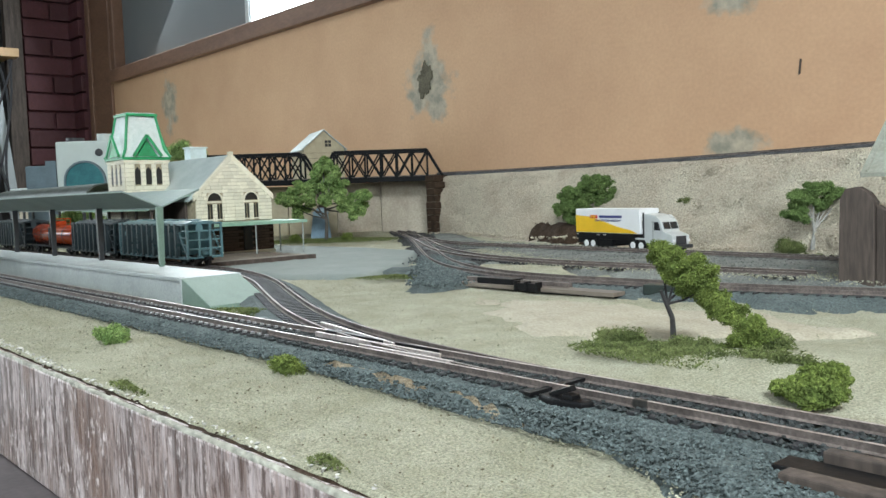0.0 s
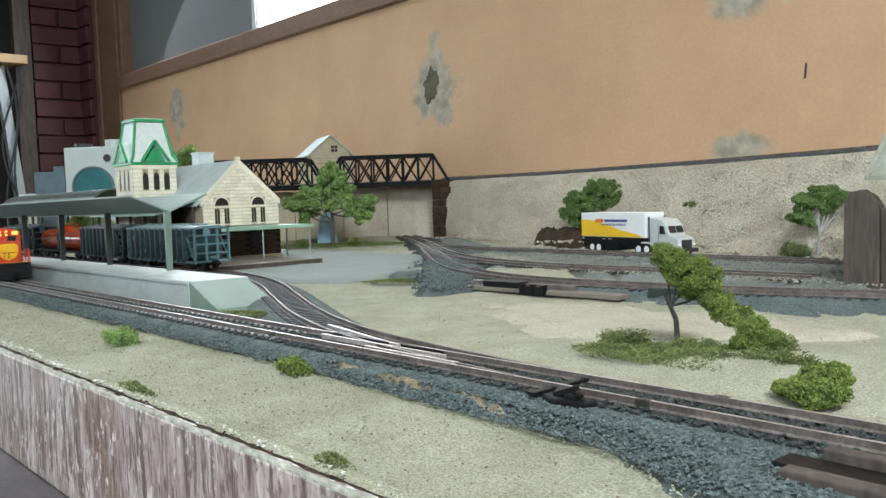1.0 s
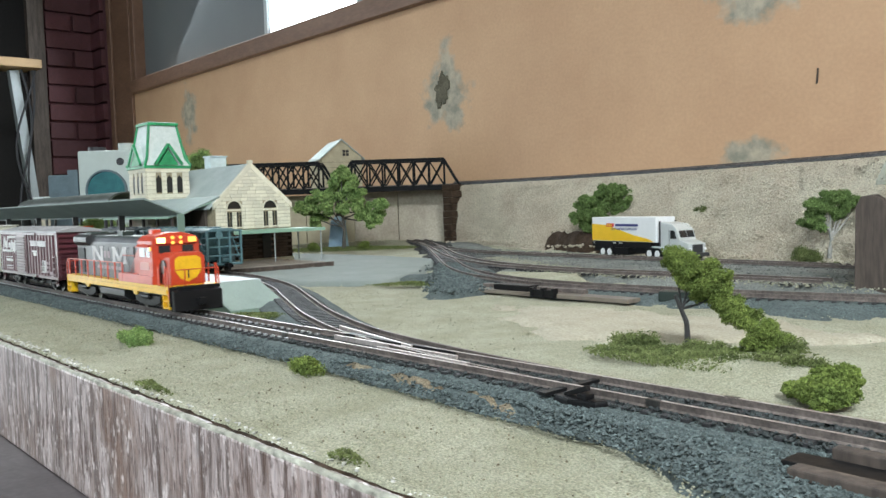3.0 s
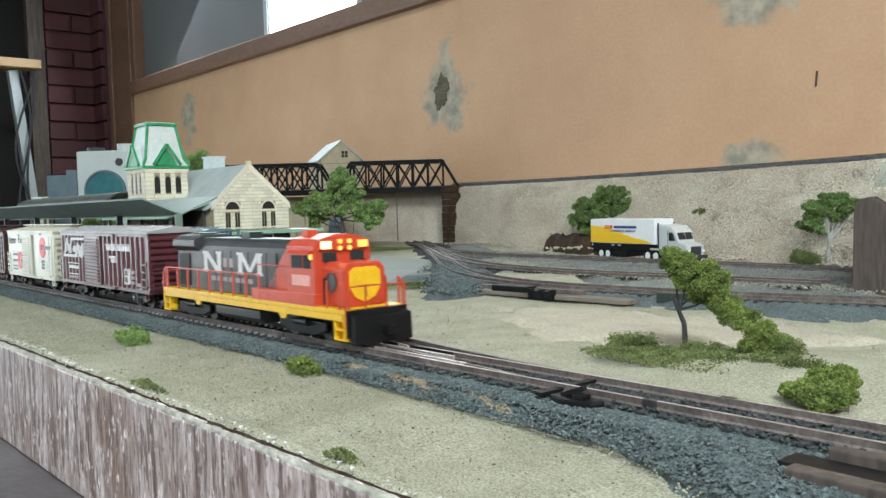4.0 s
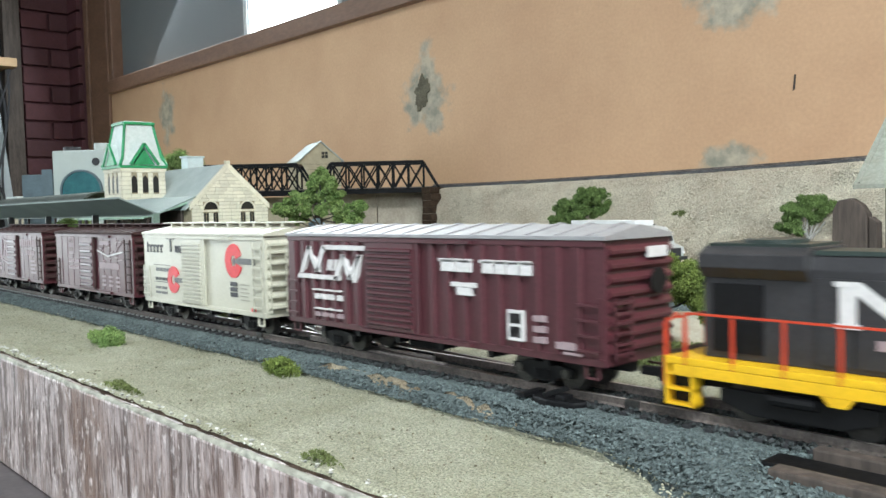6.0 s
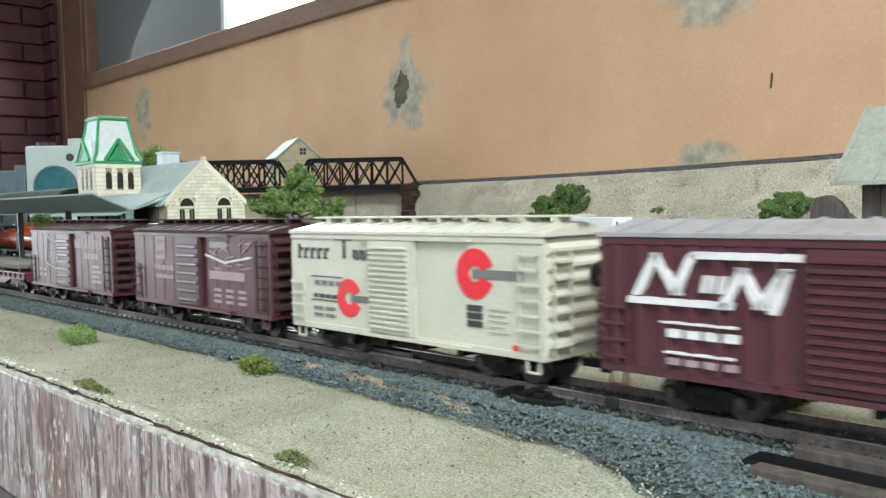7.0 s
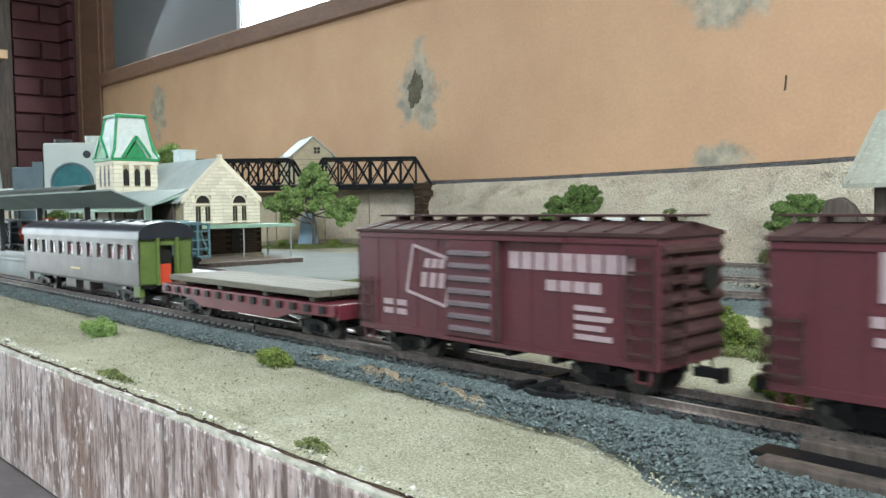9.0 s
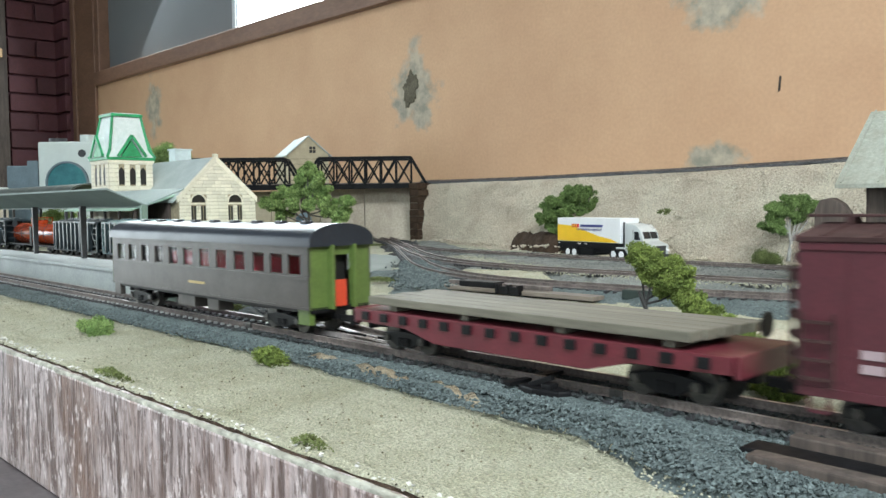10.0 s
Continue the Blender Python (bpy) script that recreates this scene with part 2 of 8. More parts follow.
# darker copy of the hopper teal, colouring in the dim look of its sides
M_TEALSHADE = mat("teal_side_shade", (0.045, 0.075, 0.085), 0.30, var=0.2, scale=80)
M_TEAL = mat("teal_hopper_paint", (0.11, 0.205, 0.225), 0.38, var=0.15, scale=80, color2=(0.07, 0.14, 0.16))
M_HOPGREY = mat("dark_hopper_paint", (0.034, 0.052, 0.062), 0.34, var=0.15, scale=80)
M_SILVERCAB = mat("silver_cab", (0.58, 0.61, 0.61), 0.3, 0.15, var=0.06, scale=60)
M_TRUCKWHITE = mat("white_trailer", (0.78, 0.79, 0.80), 0.4, var=0.04, scale=40, bump=0)
M_TRUCKYEL = mat("yellow_trailer", (0.85, 0.52, 0.02), 0.4, var=0.05, scale=40, bump=0)
M_BLUEINK = mat("blue_marking", (0.05, 0.06, 0.22), 0.5, var=0.1, scale=150, bump=0)
M_SHEDROOF = mat("pale_green_shed_roof", (0.30, 0.32, 0.28), 0.7, var=0.15, scale=40, bump=0.3, bscale=500, color2=(0.22, 0.22, 0.18))
M_HOUSE = mat("cream_house_wall", (0.42, 0.37, 0.26), 0.7, var=0.1, scale=60)


def wall_material():
    """Ochre plaster with paler and darker washes."""
    m = mat("ochre_plaster", (0.56, 0.365, 0.225), 0.7, var=0.05, scale=2.2, bump=0.25, bscale=160, color2=(0.46, 0.285, 0.175), spot=0.5, dist=0.002)
    t = m.node_tree
    N, L = t.nodes.new, t.links.new
    b = t.nodes["Principled BSDF"]
    col = b.inputs["Base Color"].links[0].from_socket
    co = N("ShaderNodeTexCoord").outputs["Object"]

    def calc(op, a, c):
        q = N("ShaderNodeMath")
        q.operation = op
        for i, s in enumerate((a, c)):
            if isinstance(s, (int, float)):
                q.inputs[i].default_value = s
            else:
                L(s, q.inputs[i])
        return q.outputs[0]

    def noise(scale, detail):
        q = N("ShaderNodeTexNoise")
        q.inputs["Scale"].default_value, q.inputs["Detail"].default_value, q.inputs["Roughness"].default_value = scale, detail, 0.62
        L(co, q.inputs["Vector"])
        return q.outputs["Fac"]

    xyz = N("ShaderNodeSeparateXYZ")
    L(co, xyz.inputs[0])
    edge, mottle = calc("SUBTRACT", noise(26, 7), 0.5), noise(34, 5)
    worn = None
    # flaked spots: centre, half width, half height
    for x, z, w, h in ((-1.470, 0.322, 0.088, 0.085), (-1.462, 0.375, 0.036, 0.085), (-2.84, 0.415, 0.060, 0.105), (-0.70, 0.40, 0.085, 0.05), (-0.715, 0.138, 0.062, 0.030), (-1.44, 0.275, 0.05, 0.035)):
        u, v = calc("DIVIDE", calc("SUBTRACT", xyz.outputs["X"], x), w), calc("DIVIDE", calc("SUBTRACT", xyz.outputs["Z"], z), h)
        d = calc("SQRT", calc("ADD", calc("MULTIPLY", u, u), calc("MULTIPLY", v, v)), 0.0)
        d = calc("ADD", d, calc("MULTIPLY", edge, 2.0))
        r = N("ShaderNodeMapRange")
        r.inputs["From Min"].default_value, r.inputs["From Max"].default_value = 1.0, 0.55
        L(d, r.inputs["Value"])
        worn = r.outputs["Result"] if worn is None else calc("MAXIMUM", worn, r.outputs["Result"])
    grey = N("ShaderNodeMix")
    grey.data_type = "RGBA"
    grey.inputs["A"].default_value, grey.inputs["B"].default_value = (0.20, 0.215, 0.18, 1), (0.43, 0.38, 0.30, 1)
    g = N("ShaderNodeMapRange")
    g.inputs["From Min"].default_value, g.inputs["From Max"].default_value = 0.36, 0.64
    L(mottle, g.inputs["Value"]), L(g.outputs["Result"], grey.inputs["Factor"])
    mix = N("ShaderNodeMix")
    mix.data_type = "RGBA"
    L(calc("MULTIPLY", worn, 0.92), mix.inputs["Factor"]), L(col, mix.inputs["A"]), L(grey.outputs["Result"], mix.inputs["B"])
    L(mix.outputs["Result"], b.inputs["Base Color"])
    return m


def fascia_material():
    """Water-stained board: pale pinkish grey with brown runs from top to bottom."""
    m = mat("fascia_wood", (0.50, 0.425, 0.42), 0.36, var=0.30, scale=11, bump=0.5, bscale=34, color2=(0.27, 0.20, 0.18), spot=0.52, stretch=(20, 20, 3.0), dist=0.0012, spec=0.5)
    t = m.node_tree
    N, L = t.nodes.new, t.links.new
    b = t.nodes["Principled BSDF"]
    for sc, st, lo, hi, dark in ((1.0, (170, 170, 24), 0.50, 0.60, (0.075, 0.05, 0.042, 1)), (1.0, (30, 30, 10), 0.50, 0.64, (0.19, 0.115, 0.085, 1)), (1.0, (260, 260, 38), 0.52, 0.61, (0.11, 0.068, 0.056, 1)), (1.0, (300, 300, 130), 0.56, 0.68, (0.70, 0.62, 0.61, 1)), (1.0, (380, 380, 170), 0.54, 0.66, (0.10, 0.065, 0.055, 1))):
        col = b.inputs["Base Color"].links[0].from_socket
        mp = N("ShaderNodeMapping")
        mp.inputs["Scale"].default_value = st
        L(N("ShaderNodeTexCoord").outputs["Object"], mp.inputs["Vector"])
        q = N("ShaderNodeTexNoise")
        q.inputs["Scale"].default_value, q.inputs["Detail"].default_value, q.inputs["Roughness"].default_value = sc, 5, 0.6
        L(mp.outputs["Vector"], q.inputs["Vector"])
        r = N("ShaderNodeMapRange")
        r.inputs["From Min"].default_value, r.inputs["From Max"].default_value, r.inputs["To Max"].default_value = lo, hi, 0.85
        L(q.outputs["Fac"], r.inputs["Value"])
        mix = N("ShaderNodeMix")
        mix.data_type = "RGBA"
        mix.inputs["B"].default_value = dark
        L(r.outputs["Result"], mix.inputs["Factor"]), L(col, mix.inputs["A"])
        L(mix.outputs["Result"], b.inputs["Base Color"])
    return m


M_WOOD = fascia_material()


M_WALL = wall_material()
M_HOLE = mat("dark_plaster_hole", (0.15, 0.135, 0.095), 0.95, var=0.25, scale=40, bump=0.6, bscale=250, dist=0.003)


# ---- mesh helpers ----
def box(bm, x0, x1, y0, y1, z0, z1):
    v = [bm.verts.new(p) for p in ((x0, y0, z0), (x1, y0, z0), (x1, y1, z0), (x0, y1, z0), (x0, y0, z1), (x1, y0, z1), (x1, y1, z1), (x0, y1, z1))]
    for f in ((0, 3, 2, 1), (4, 5, 6, 7), (0, 1, 5, 4), (1, 2, 6, 5), (2, 3, 7, 6), (3, 0, 4, 7)):
        bm.faces.new([v[i] for i in f])
    return bm


def cyl(bm, a, b, r, r2=None, seg=10):
    a, b = Vector(a), Vector(b)
    q = (b - a).to_track_quat("Z", "Y").to_matrix()
    r2 = r if r2 is None else r2
    rings = []
    for p, rad in ((a, r), (b, r2)):
        rings.append([bm.verts.new(p + q @ Vector((rad * math.cos(2 * math.pi * i / seg), rad * math.sin(2 * math.pi * i / seg), 0))) for i in range(seg)])
    for i in range(seg):
        j = (i + 1) % seg
        bm.faces.new((rings[0][i], rings[0][j], rings[1][j], rings[1][i]))
    bm.faces.new(rings[0][::-1]), bm.faces.new(rings[1])
    return bm


def prism(bm, pts, a, b, axis="x"):
    """A polygon given across the axis, drawn out from a to b."""
    def at(p, s):
        return {"x": (s, p[0], p[1]), "y": (p[0], s, p[1]), "z": (p[0], p[1], s)}[axis]
    lo, hi = [bm.verts.new(at(p, a)) for p in pts], [bm.verts.new(at(p, b)) for p in pts]
    n = len(pts)
    for i in range(n):
        j = (i + 1) % n
        bm.faces.new((lo[i], lo[j], hi[j], hi[i]))
    bm.faces.new(lo[::-1]), bm.faces.new(hi)
    return bm


def beam(bm, a, b, w, h):
    """A square bar from a to b."""
    a, b = Vector(a), Vector(b)
    d = (b - a).normalized()
    s = d.cross(Vector((0, 0, 1)))
    s = s.normalized() if s.length > 1e-6 else Vector((1, 0, 0))
    u = s.cross(d)
    ring = [[bm.verts.new(p + s * i * w / 2 + u * j * h / 2) for i, j in ((-1, -1), (1, -1), (1, 1), (-1, 1))] for p in (a, b)]
    for i in range(4):
        j = (i + 1) % 4
        bm.faces.new((ring[0][i], ring[0][j], ring[1][j], ring[1][i]))
    bm.faces.new(ring[0][::-1]), bm.faces.new(ring[1])
    return bm


def finish(bm, name, material, bevel=0.0, smooth=False):
    bmesh.ops.recalc_face_normals(bm, faces=bm.faces)
    if bevel:
        bmesh.ops.bevel(bm, geom=[e for e in bm.edges if len(e.link_faces) == 2 and e.calc_face_angle(0) > 0.5], offset=bevel, segments=2, profile=0.6, affect="EDGES")
    me = bpy.data.meshes.new(name)
    bm.to_mesh(me)
    bm.free()
    me.materials.append(material)
    if smooth:
        me.shade_smooth()
        me.set_sharp_from_angle(angle=radians(40))
    return me


def part(name, bm, material, parent, label="", bevel=0.0, smooth=False):
    ob = new(name, finish(bm, name, material, bevel, smooth))
    ob.parent = parent
    return tagged(ob, label)


def piece(name, me, parent, m):
    """One more object on a shared mesh."""
    ob = new(name, me)
    ob.parent = parent
    ob.matrix_basis = m
    return ob


def pbox(name, parent, material, x0, x1, y0, y1, z0, z1, bevel=0.0003, label=""):
    return part(name, box(bmesh.new(), x0, x1, y0, y1, z0, z1), material, parent, label, bevel)


def thing(name, m, label, category, group="", kind=""):
    ob = new(name)
    ob.matrix_basis = m
    ob.empty_display_size = 0.01
    return tagged(ob, label, category, group, kind)


def slab(name, material, x0, x1, y0, y1, z0, z1, label, category, bevel=0.0):
    return tagged(new(name, finish(box(bmesh.new(), x0, x1, y0, y1, z0, z1), name, material, bevel)), label, category, kind="structure")


def from_np(name, verts, faces, material, smooth=False):
    me = bpy.data.meshes.new(name)
    me.from_pydata(verts.tolist() if hasattr(verts, "tolist") else verts, [], faces.tolist() if hasattr(faces, "tolist") else faces)
    me.materials.append(material)
    if smooth:
        me.shade_smooth()
    me.update()
    return me


def smooth_line(pts, step=0.01):
    """A smooth line through the points, as an array of places."""
    p = np.array(pts, float)
    p = np.vstack([2 * p[0] - p[1], p, 2 * p[-1] - p[-2]])
    out = []
    for i in range(1, len(p) - 2):
        n = max(2, int(np.linalg.norm(p[i + 1] - p[i]) / step))
        for t in np.arange(n) / n:
            out.append(0.5 * (2 * p[i] + (p[i + 1] - p[i - 1]) * t + (2 * p[i - 1] - 5 * p[i] + 4 * p[i + 1] - p[i + 2]) * t ** 2 + (3 * p[i] - p[i - 1] - 3 * p[i + 1] + p[i + 2]) * t ** 3))
    out.append(p[-2])
    return np.array(out)


def sweep(line, profile, z):
    """A profile (offset to the side, height) carried along a flat line."""
    d = np.gradient(line, axis=0)
    d /= np.linalg.norm(d, axis=1)[:, None]
    side = np.stack([-d[:, 1], d[:, 0]], 1)
    k = len(profile)
    v = np.zeros((len(line), k, 3))
    for j, (o, h) in enumerate(profile):
        v[:, j, :2] = line + side * o
        v[:, j, 2] = z + h
    f = []
    for i in range(len(line) - 1):
        for j in range(k):
            j2 = (j + 1) % k
            f.append((i * k + j, i * k + j2, (i + 1) * k + j2, (i + 1) * k + j))
    f += [tuple(range(k))[::-1], tuple((len(line) - 1) * k + j for j in range(k))]
    return v.reshape(-1, 3), f


def scatter(name, centers, size, material, rng, label, category, flat=0.7, parent=None):
    """Many small uneven stones or clumps as one mesh."""
    base = np.array([(1, 0, 0), (-1, 0, 0), (0, 1, 0), (0, -1, 0), (0, 0, 1), (0, 0, -1)], float)
    tri = np.array([(0, 2, 4), (2, 1, 4), (1, 3, 4), (3, 0, 4), (2, 0, 5), (1, 2, 5), (3, 1, 5), (0, 3, 5)])
    n = len(centers)
    v = base[None] * (0.6 + 0.7 * rng.random((n, 6, 1)))
    a = rng.random(n) * 6.283
    c, s = np.cos(a)[:, None], np.sin(a)[:, None]
    x, y = v[..., 0] * c - v[..., 1] * s, v[..., 0] * s + v[..., 1] * c
    b = rng.random(n) * 1.2 - 0.6
    c, s = np.cos(b)[:, None], np.sin(b)[:, None]
    z = v[..., 2] * flat
    v = np.stack([x * c - z * s, y, x * s + z * c], -1)
    v = v * (size * (0.55 + 0.9 * rng.random((n, 1, 1)))) + centers[:, None]
    f = (tri[None] + 6 * np.arange(n)[:, None, None]).reshape(-1, 3)
    ob = new(name, from_np(name, v.reshape(-1, 3), f, material))
    if parent:
        ob.parent = parent
    return tagged(ob, label, "" if parent else category, kind="stuff")

# ---- the room ----
R0, R1, YB, YF, ZF, ZC = -3.70, 2.60, 1.30, -2.30, -0.95, 1.75
slab("floor", M_FLOOR, R0 - 0.2, R1 + 0.2, YF - 0.3, YB + 0.3, ZF - 0.1, ZF, "plain grey floor of the room", "floor")
# ceiling with an unseen opening, added so the overhead lamp can shine through
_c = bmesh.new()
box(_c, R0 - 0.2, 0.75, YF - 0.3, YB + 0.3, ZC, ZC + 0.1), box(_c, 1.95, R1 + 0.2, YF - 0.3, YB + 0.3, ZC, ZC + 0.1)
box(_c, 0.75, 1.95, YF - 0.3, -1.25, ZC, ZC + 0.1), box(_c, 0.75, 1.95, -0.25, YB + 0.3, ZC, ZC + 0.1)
tagged(new("ceiling", finish(_c, "ceiling", M_CEIL)), "plain pale ceiling of the room with an added lamp opening", "ceiling", kind="structure")
slab("wall_east", M_PLAIN, R1, R1 + 0.15, YF, YB, ZF, ZC, "plain room wall beyond the layout", "wall")


def holed_wall(name, material, x0, x1, y0, y1, hx0, hx1, hz0, hz1, label):
    """A wall along x with one opening through it."""
    bm = bmesh.new()
    box(bm, x0, hx0, y0, y1, ZF, ZC), box(bm, hx1, x1, y0, y1, ZF, ZC)
    box(bm, hx0, hx1, y0, y1, ZF, hz0), box(bm, hx0, hx1, y0, y1, hz1, ZC)
    return tagged(new(name, finish(bm, name, material)), label, "wall", kind="structure")


WX0, WX1, WZ0, WZ1 = -3.29, -1.25, 0.60, 1.32
holed_wall("wall_north", M_WALL, R0, R1, YB, YB + 0.14, WX0, WX1, WZ0, WZ1, "ochre painted plaster wall with bare grey patches")
holed_wall("wall_south", M_PLAIN, R0, R1, YF - 0.14, YF, 0.05, 1.85, 0.35, 1.7, "plain room wall with an added window opening for the fill lamp")


def back_window():
    w = tagged(new("window_1"), "brown framed window with frosted panes above the layout", "window", kind="structure")
    f = 0.035
    y0, y1 = YB - 0.012, YB + 0.10
    part("frame", box(bmesh.new(), WX0 - 0.03, WX1 + 0.03, y0 - 0.01, y1, WZ0 - 0.055, WZ0 - 0.004), M_FRAMEWOOD, w, "brown wooden sill", 0.004)
    part("frame", box(bmesh.new(), WX0 - 0.03, WX1 + 0.03, y0, y1, WZ1, WZ1 + 0.05), M_FRAMEWOOD, w, "", 0.004)
    for x in (WX0 - f, WX1):
        part("frame", box(bmesh.new(), x - (0.003 if x > -2 else 0), x + f + (0.003 if x < -2 else 0), y0, y1, WZ0 - 0.002, WZ1 - 0.002), M_FRAMEWOOD, w, "", 0.004)
    panes = ((WX0 + 0.004, -2.335, True), (-2.315, -1.845, False), (-1.825, WX1 - 0.004, True))
    for a, b, frosted in panes:
        p = part("pane", box(bmesh.new(), a, b, YB + 0.030, YB + 0.034, WZ0, WZ1), M_FROST if frosted else M_CLEAR, w, "dusty grey frosted glass" if frosted else "clear bright glass")
        p.visible_shadow = False
    for x in (-2.335, -1.845):
        part("glazing_bar", box(bmesh.new(), x, x + 0.02, YB + 0.026, YB + 0.038, WZ0, WZ1), M_GREYFRAME, w, "", 0.002)


def glass(name, color, rough, trans):
    m = mat(name, color, rough, var=0.12, scale=9, bump=0.0, color2=[c * 0.8 for c in color])
    m.node_tree.nodes["Principled BSDF"].inputs["Transmission Weight"].default_value = trans
    m.node_tree.nodes["Principled BSDF"].inputs["IOR"].default_value = 1.05
    return m


M_FROST = mat("frosted_pane", (0.14, 0.152, 0.160), 0.8, spec=0.1, var=0.15, scale=7, bump=0.05, color2=(0.14, 0.15, 0.16), spot=0.62)
M_CLEAR = glass("clear_pane", (0.98, 0.99, 1.0), 0.03, 1.0)
back_window()
slab("backdrop", mat("overcast_daylight", (0.93, 0.97, 1.0), 0.9, var=0.01, scale=2, bump=0, emit=2.2), -4.2, -0.4, 2.3, 2.32, 0.1, 2.6, "bright overcast daylight outside the window", "backdrop")


def plaster_patch(seed, x, z, w, h, material, y=0.0, n=26):
    """A flaked spot of the wall: an uneven outline with a worn rim, set a little proud."""
    r = random.Random(seed)
    bm = bmesh.new()
    ph = [r.random() * 6.28 for _ in range(4)]
    rings = []
    for k, (s, d) in enumerate(((1.0, -0.0004), (0.94, -0.0022), (0.55, -0.0026), (0.2, -0.0022))):
        ring = []
        for i in range(n * 3):
            a = 6.28318 * i / (n * 3)
            q = 1 + 0.16 * math.sin(2 * a + ph[0]) + 0.13 * math.sin(5 * a + ph[1]) + 0.08 * math.sin(9 * a + ph[2]) + 0.06 * math.sin(17 * a + ph[3]) + 0.05 * (r.random() - 0.5)
            ring.append(bm.verts.new((x + w / 2 * s * q * math.cos(a), YB - 0.001 + d - y, z + h / 2 * s * q * math.sin(a))))
        rings.append(ring)
    for a, b in zip(rings, rings[1:]):
        for i in range(len(a)):
            j = (i + 1) % len(a)
            bm.faces.new((a[i], a[j], b[j], b[i]))
    bm.faces.new(rings[-1])
    return tagged(new("plaster_patch", finish(bm, "plaster_patch", material)), "dark chipped hole in the ochre plaster", "wall patch", kind="structure")


plaster_patch(2, -1.478, 0.336, 0.050, 0.072, M_HOLE)
tagged(new("wall_nick", finish(prism(bmesh.new(), [(-0.6015, 0.238), (-0.5985, 0.24), (-0.5965, 0.262), (-0.599, 0.263)], YB - 0.002, YB - 0.0002, "y"), "wall_nick", M_TIMBER_D)), "short dark scratch in the ochre plaster", "wall scratch", kind="structure")


def left_wall():
    """Brick pier, wooden trim in the corner and the dark doorway beside it."""
    w = tagged(new("wall_west"), "dark red brick pier beside a dark doorway", "wall", kind="structure")
    pier = part("pier", box(bmesh.new(), R0 - 0.15, R0 - 0.010, 1.077, 1.298, ZF, ZC), M_BRICK, w, "dark joints")
    brick = finish(box(bmesh.new(), -0.012, 0.012, -0.1035, 0.1035, 0.0, 0.066), "brick", M_BRICK, 0.004)
    half = finish(box(bmesh.new(), -0.012, 0.012, -0.0495, 0.0495, 0.0, 0.066), "brick", M_BRICK, 0.004)
    for k in range(16):
        z = 0.02 + 0.075 * k
        x = R0 - 0.003 + 0.004 * math.sin(k * 2.3)
        if k % 2:
            piece("brick", half, pier, pose(x, 1.132, z)), piece("brick", half, pier, pose(x + 0.002, 1.241, z))
        else:
            piece("brick", brick, pier, pose(x, 1.187, z))
    back = part("pier", box(bmesh.new(), R0 - 0.009, R0 + 0.118, 1.280, 1.2985, ZF, ZC), M_BRICK, w, "dark joints")
    face = finish(box(bmesh.new(), -0.057, 0.057, -0.010, 0.010, 0.0, 0.066), "brick", M_BRICK, 0.004)
    for k in range(16):
        piece("brick", face, back, pose(R0 + 0.0595, 1.273 + 0.002 * math.sin(k * 1.7), 0.02 + 0.075 * k))
    part("corner_trim", box(bmesh.new(), R0 + 0.122, WX0 - 0.045, YB - 0.012, YB - 0.0005, ZF, ZC), M_FRAMEWOOD, w, "brown wooden corner trim", 0.003)
    part("corner_trim", box(bmesh.new(), R0 + 0.15, R0 + 0.19, YB - 0.022, YB - 0.0125, ZF, ZC), M_FRAMEWOOD, w, "narrow wooden strip", 0.003)
    part("lintel_wall", box(bmesh.new(), R0 - 0.15, R0, YF, 0.985, 1.25, ZC), M_PLAIN, w)
    side = bmesh.new()
    box(side, R0 - 0.15, R0, YF, -1.8, ZF, 1.248), box(side, R0 - 0.15, R0, -0.2, 0.30, ZF, 1.248)
    box(side, R0 - 0.15, R0, -1.8, -0.2, ZF, -0.5)
    part("side_wall", side, M_PLAIN, w, "plain wall with a window opening")
    # near-black panels added for the doorway's darkness and to keep out the sky
    part("dark_room_back", box(bmesh.new(), R0 - 0.9, R0 - 0.85, 0.2, 1.5, ZF, ZC), M_DARK, w, "near-black panel for the darkness behind the doorway")
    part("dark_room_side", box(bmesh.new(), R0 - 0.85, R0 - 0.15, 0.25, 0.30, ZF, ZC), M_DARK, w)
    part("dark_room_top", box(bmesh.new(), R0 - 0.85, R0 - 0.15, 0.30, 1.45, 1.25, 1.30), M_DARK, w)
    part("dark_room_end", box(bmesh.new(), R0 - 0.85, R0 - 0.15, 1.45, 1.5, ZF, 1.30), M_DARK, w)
    return w


WEST = left_wall()


def door_frame():
    d = tagged(new("door_1"), "grey doorway frame with a pine shelf board and hanging cables", "door", kind="structure")
    part("jamb", beam(bmesh.new(), (R0 + 0.02, 1.03, -0.2), (R0 + 0.02, 0.945, 0.66), 0.04, 0.035), M_GREYFRAME, d, "grey slanted upright")
    part("post", box(bmesh.new(), R0 - 0.02, R0 + 0.02, 1.01, 1.074, ZF, 1.25), M_TIMBER_D, d, "brown wooden door post", 0.003)
    part("shelf_board", box(bmesh.new(), R0 - 0.05, R0 + 0.10, 0.60, 1.035, 0.665, 0.70), M_SHELF, d, "pine shelf board", 0.003)
    for k, (y, w) in enumerate(((0.965, 0.03), (0.99, 0.02), (0.975, 0.045))):
        bm = bmesh.new()
        pts = [Vector((R0 + 0.06 + 0.004 * k, y + w * math.sin(i * 0.5 + k), 0.66 - i * 0.06)) for i in range(12)]
        for a, b in zip(pts, pts[1:]):
            cyl(bm, a, b, 0.0045, seg=6)
        part("cable", bm, M_INK, d, "black hanging cable")


door_frame()


# ---- the layout's ground ----
RNG = np.random.default_rng(5)


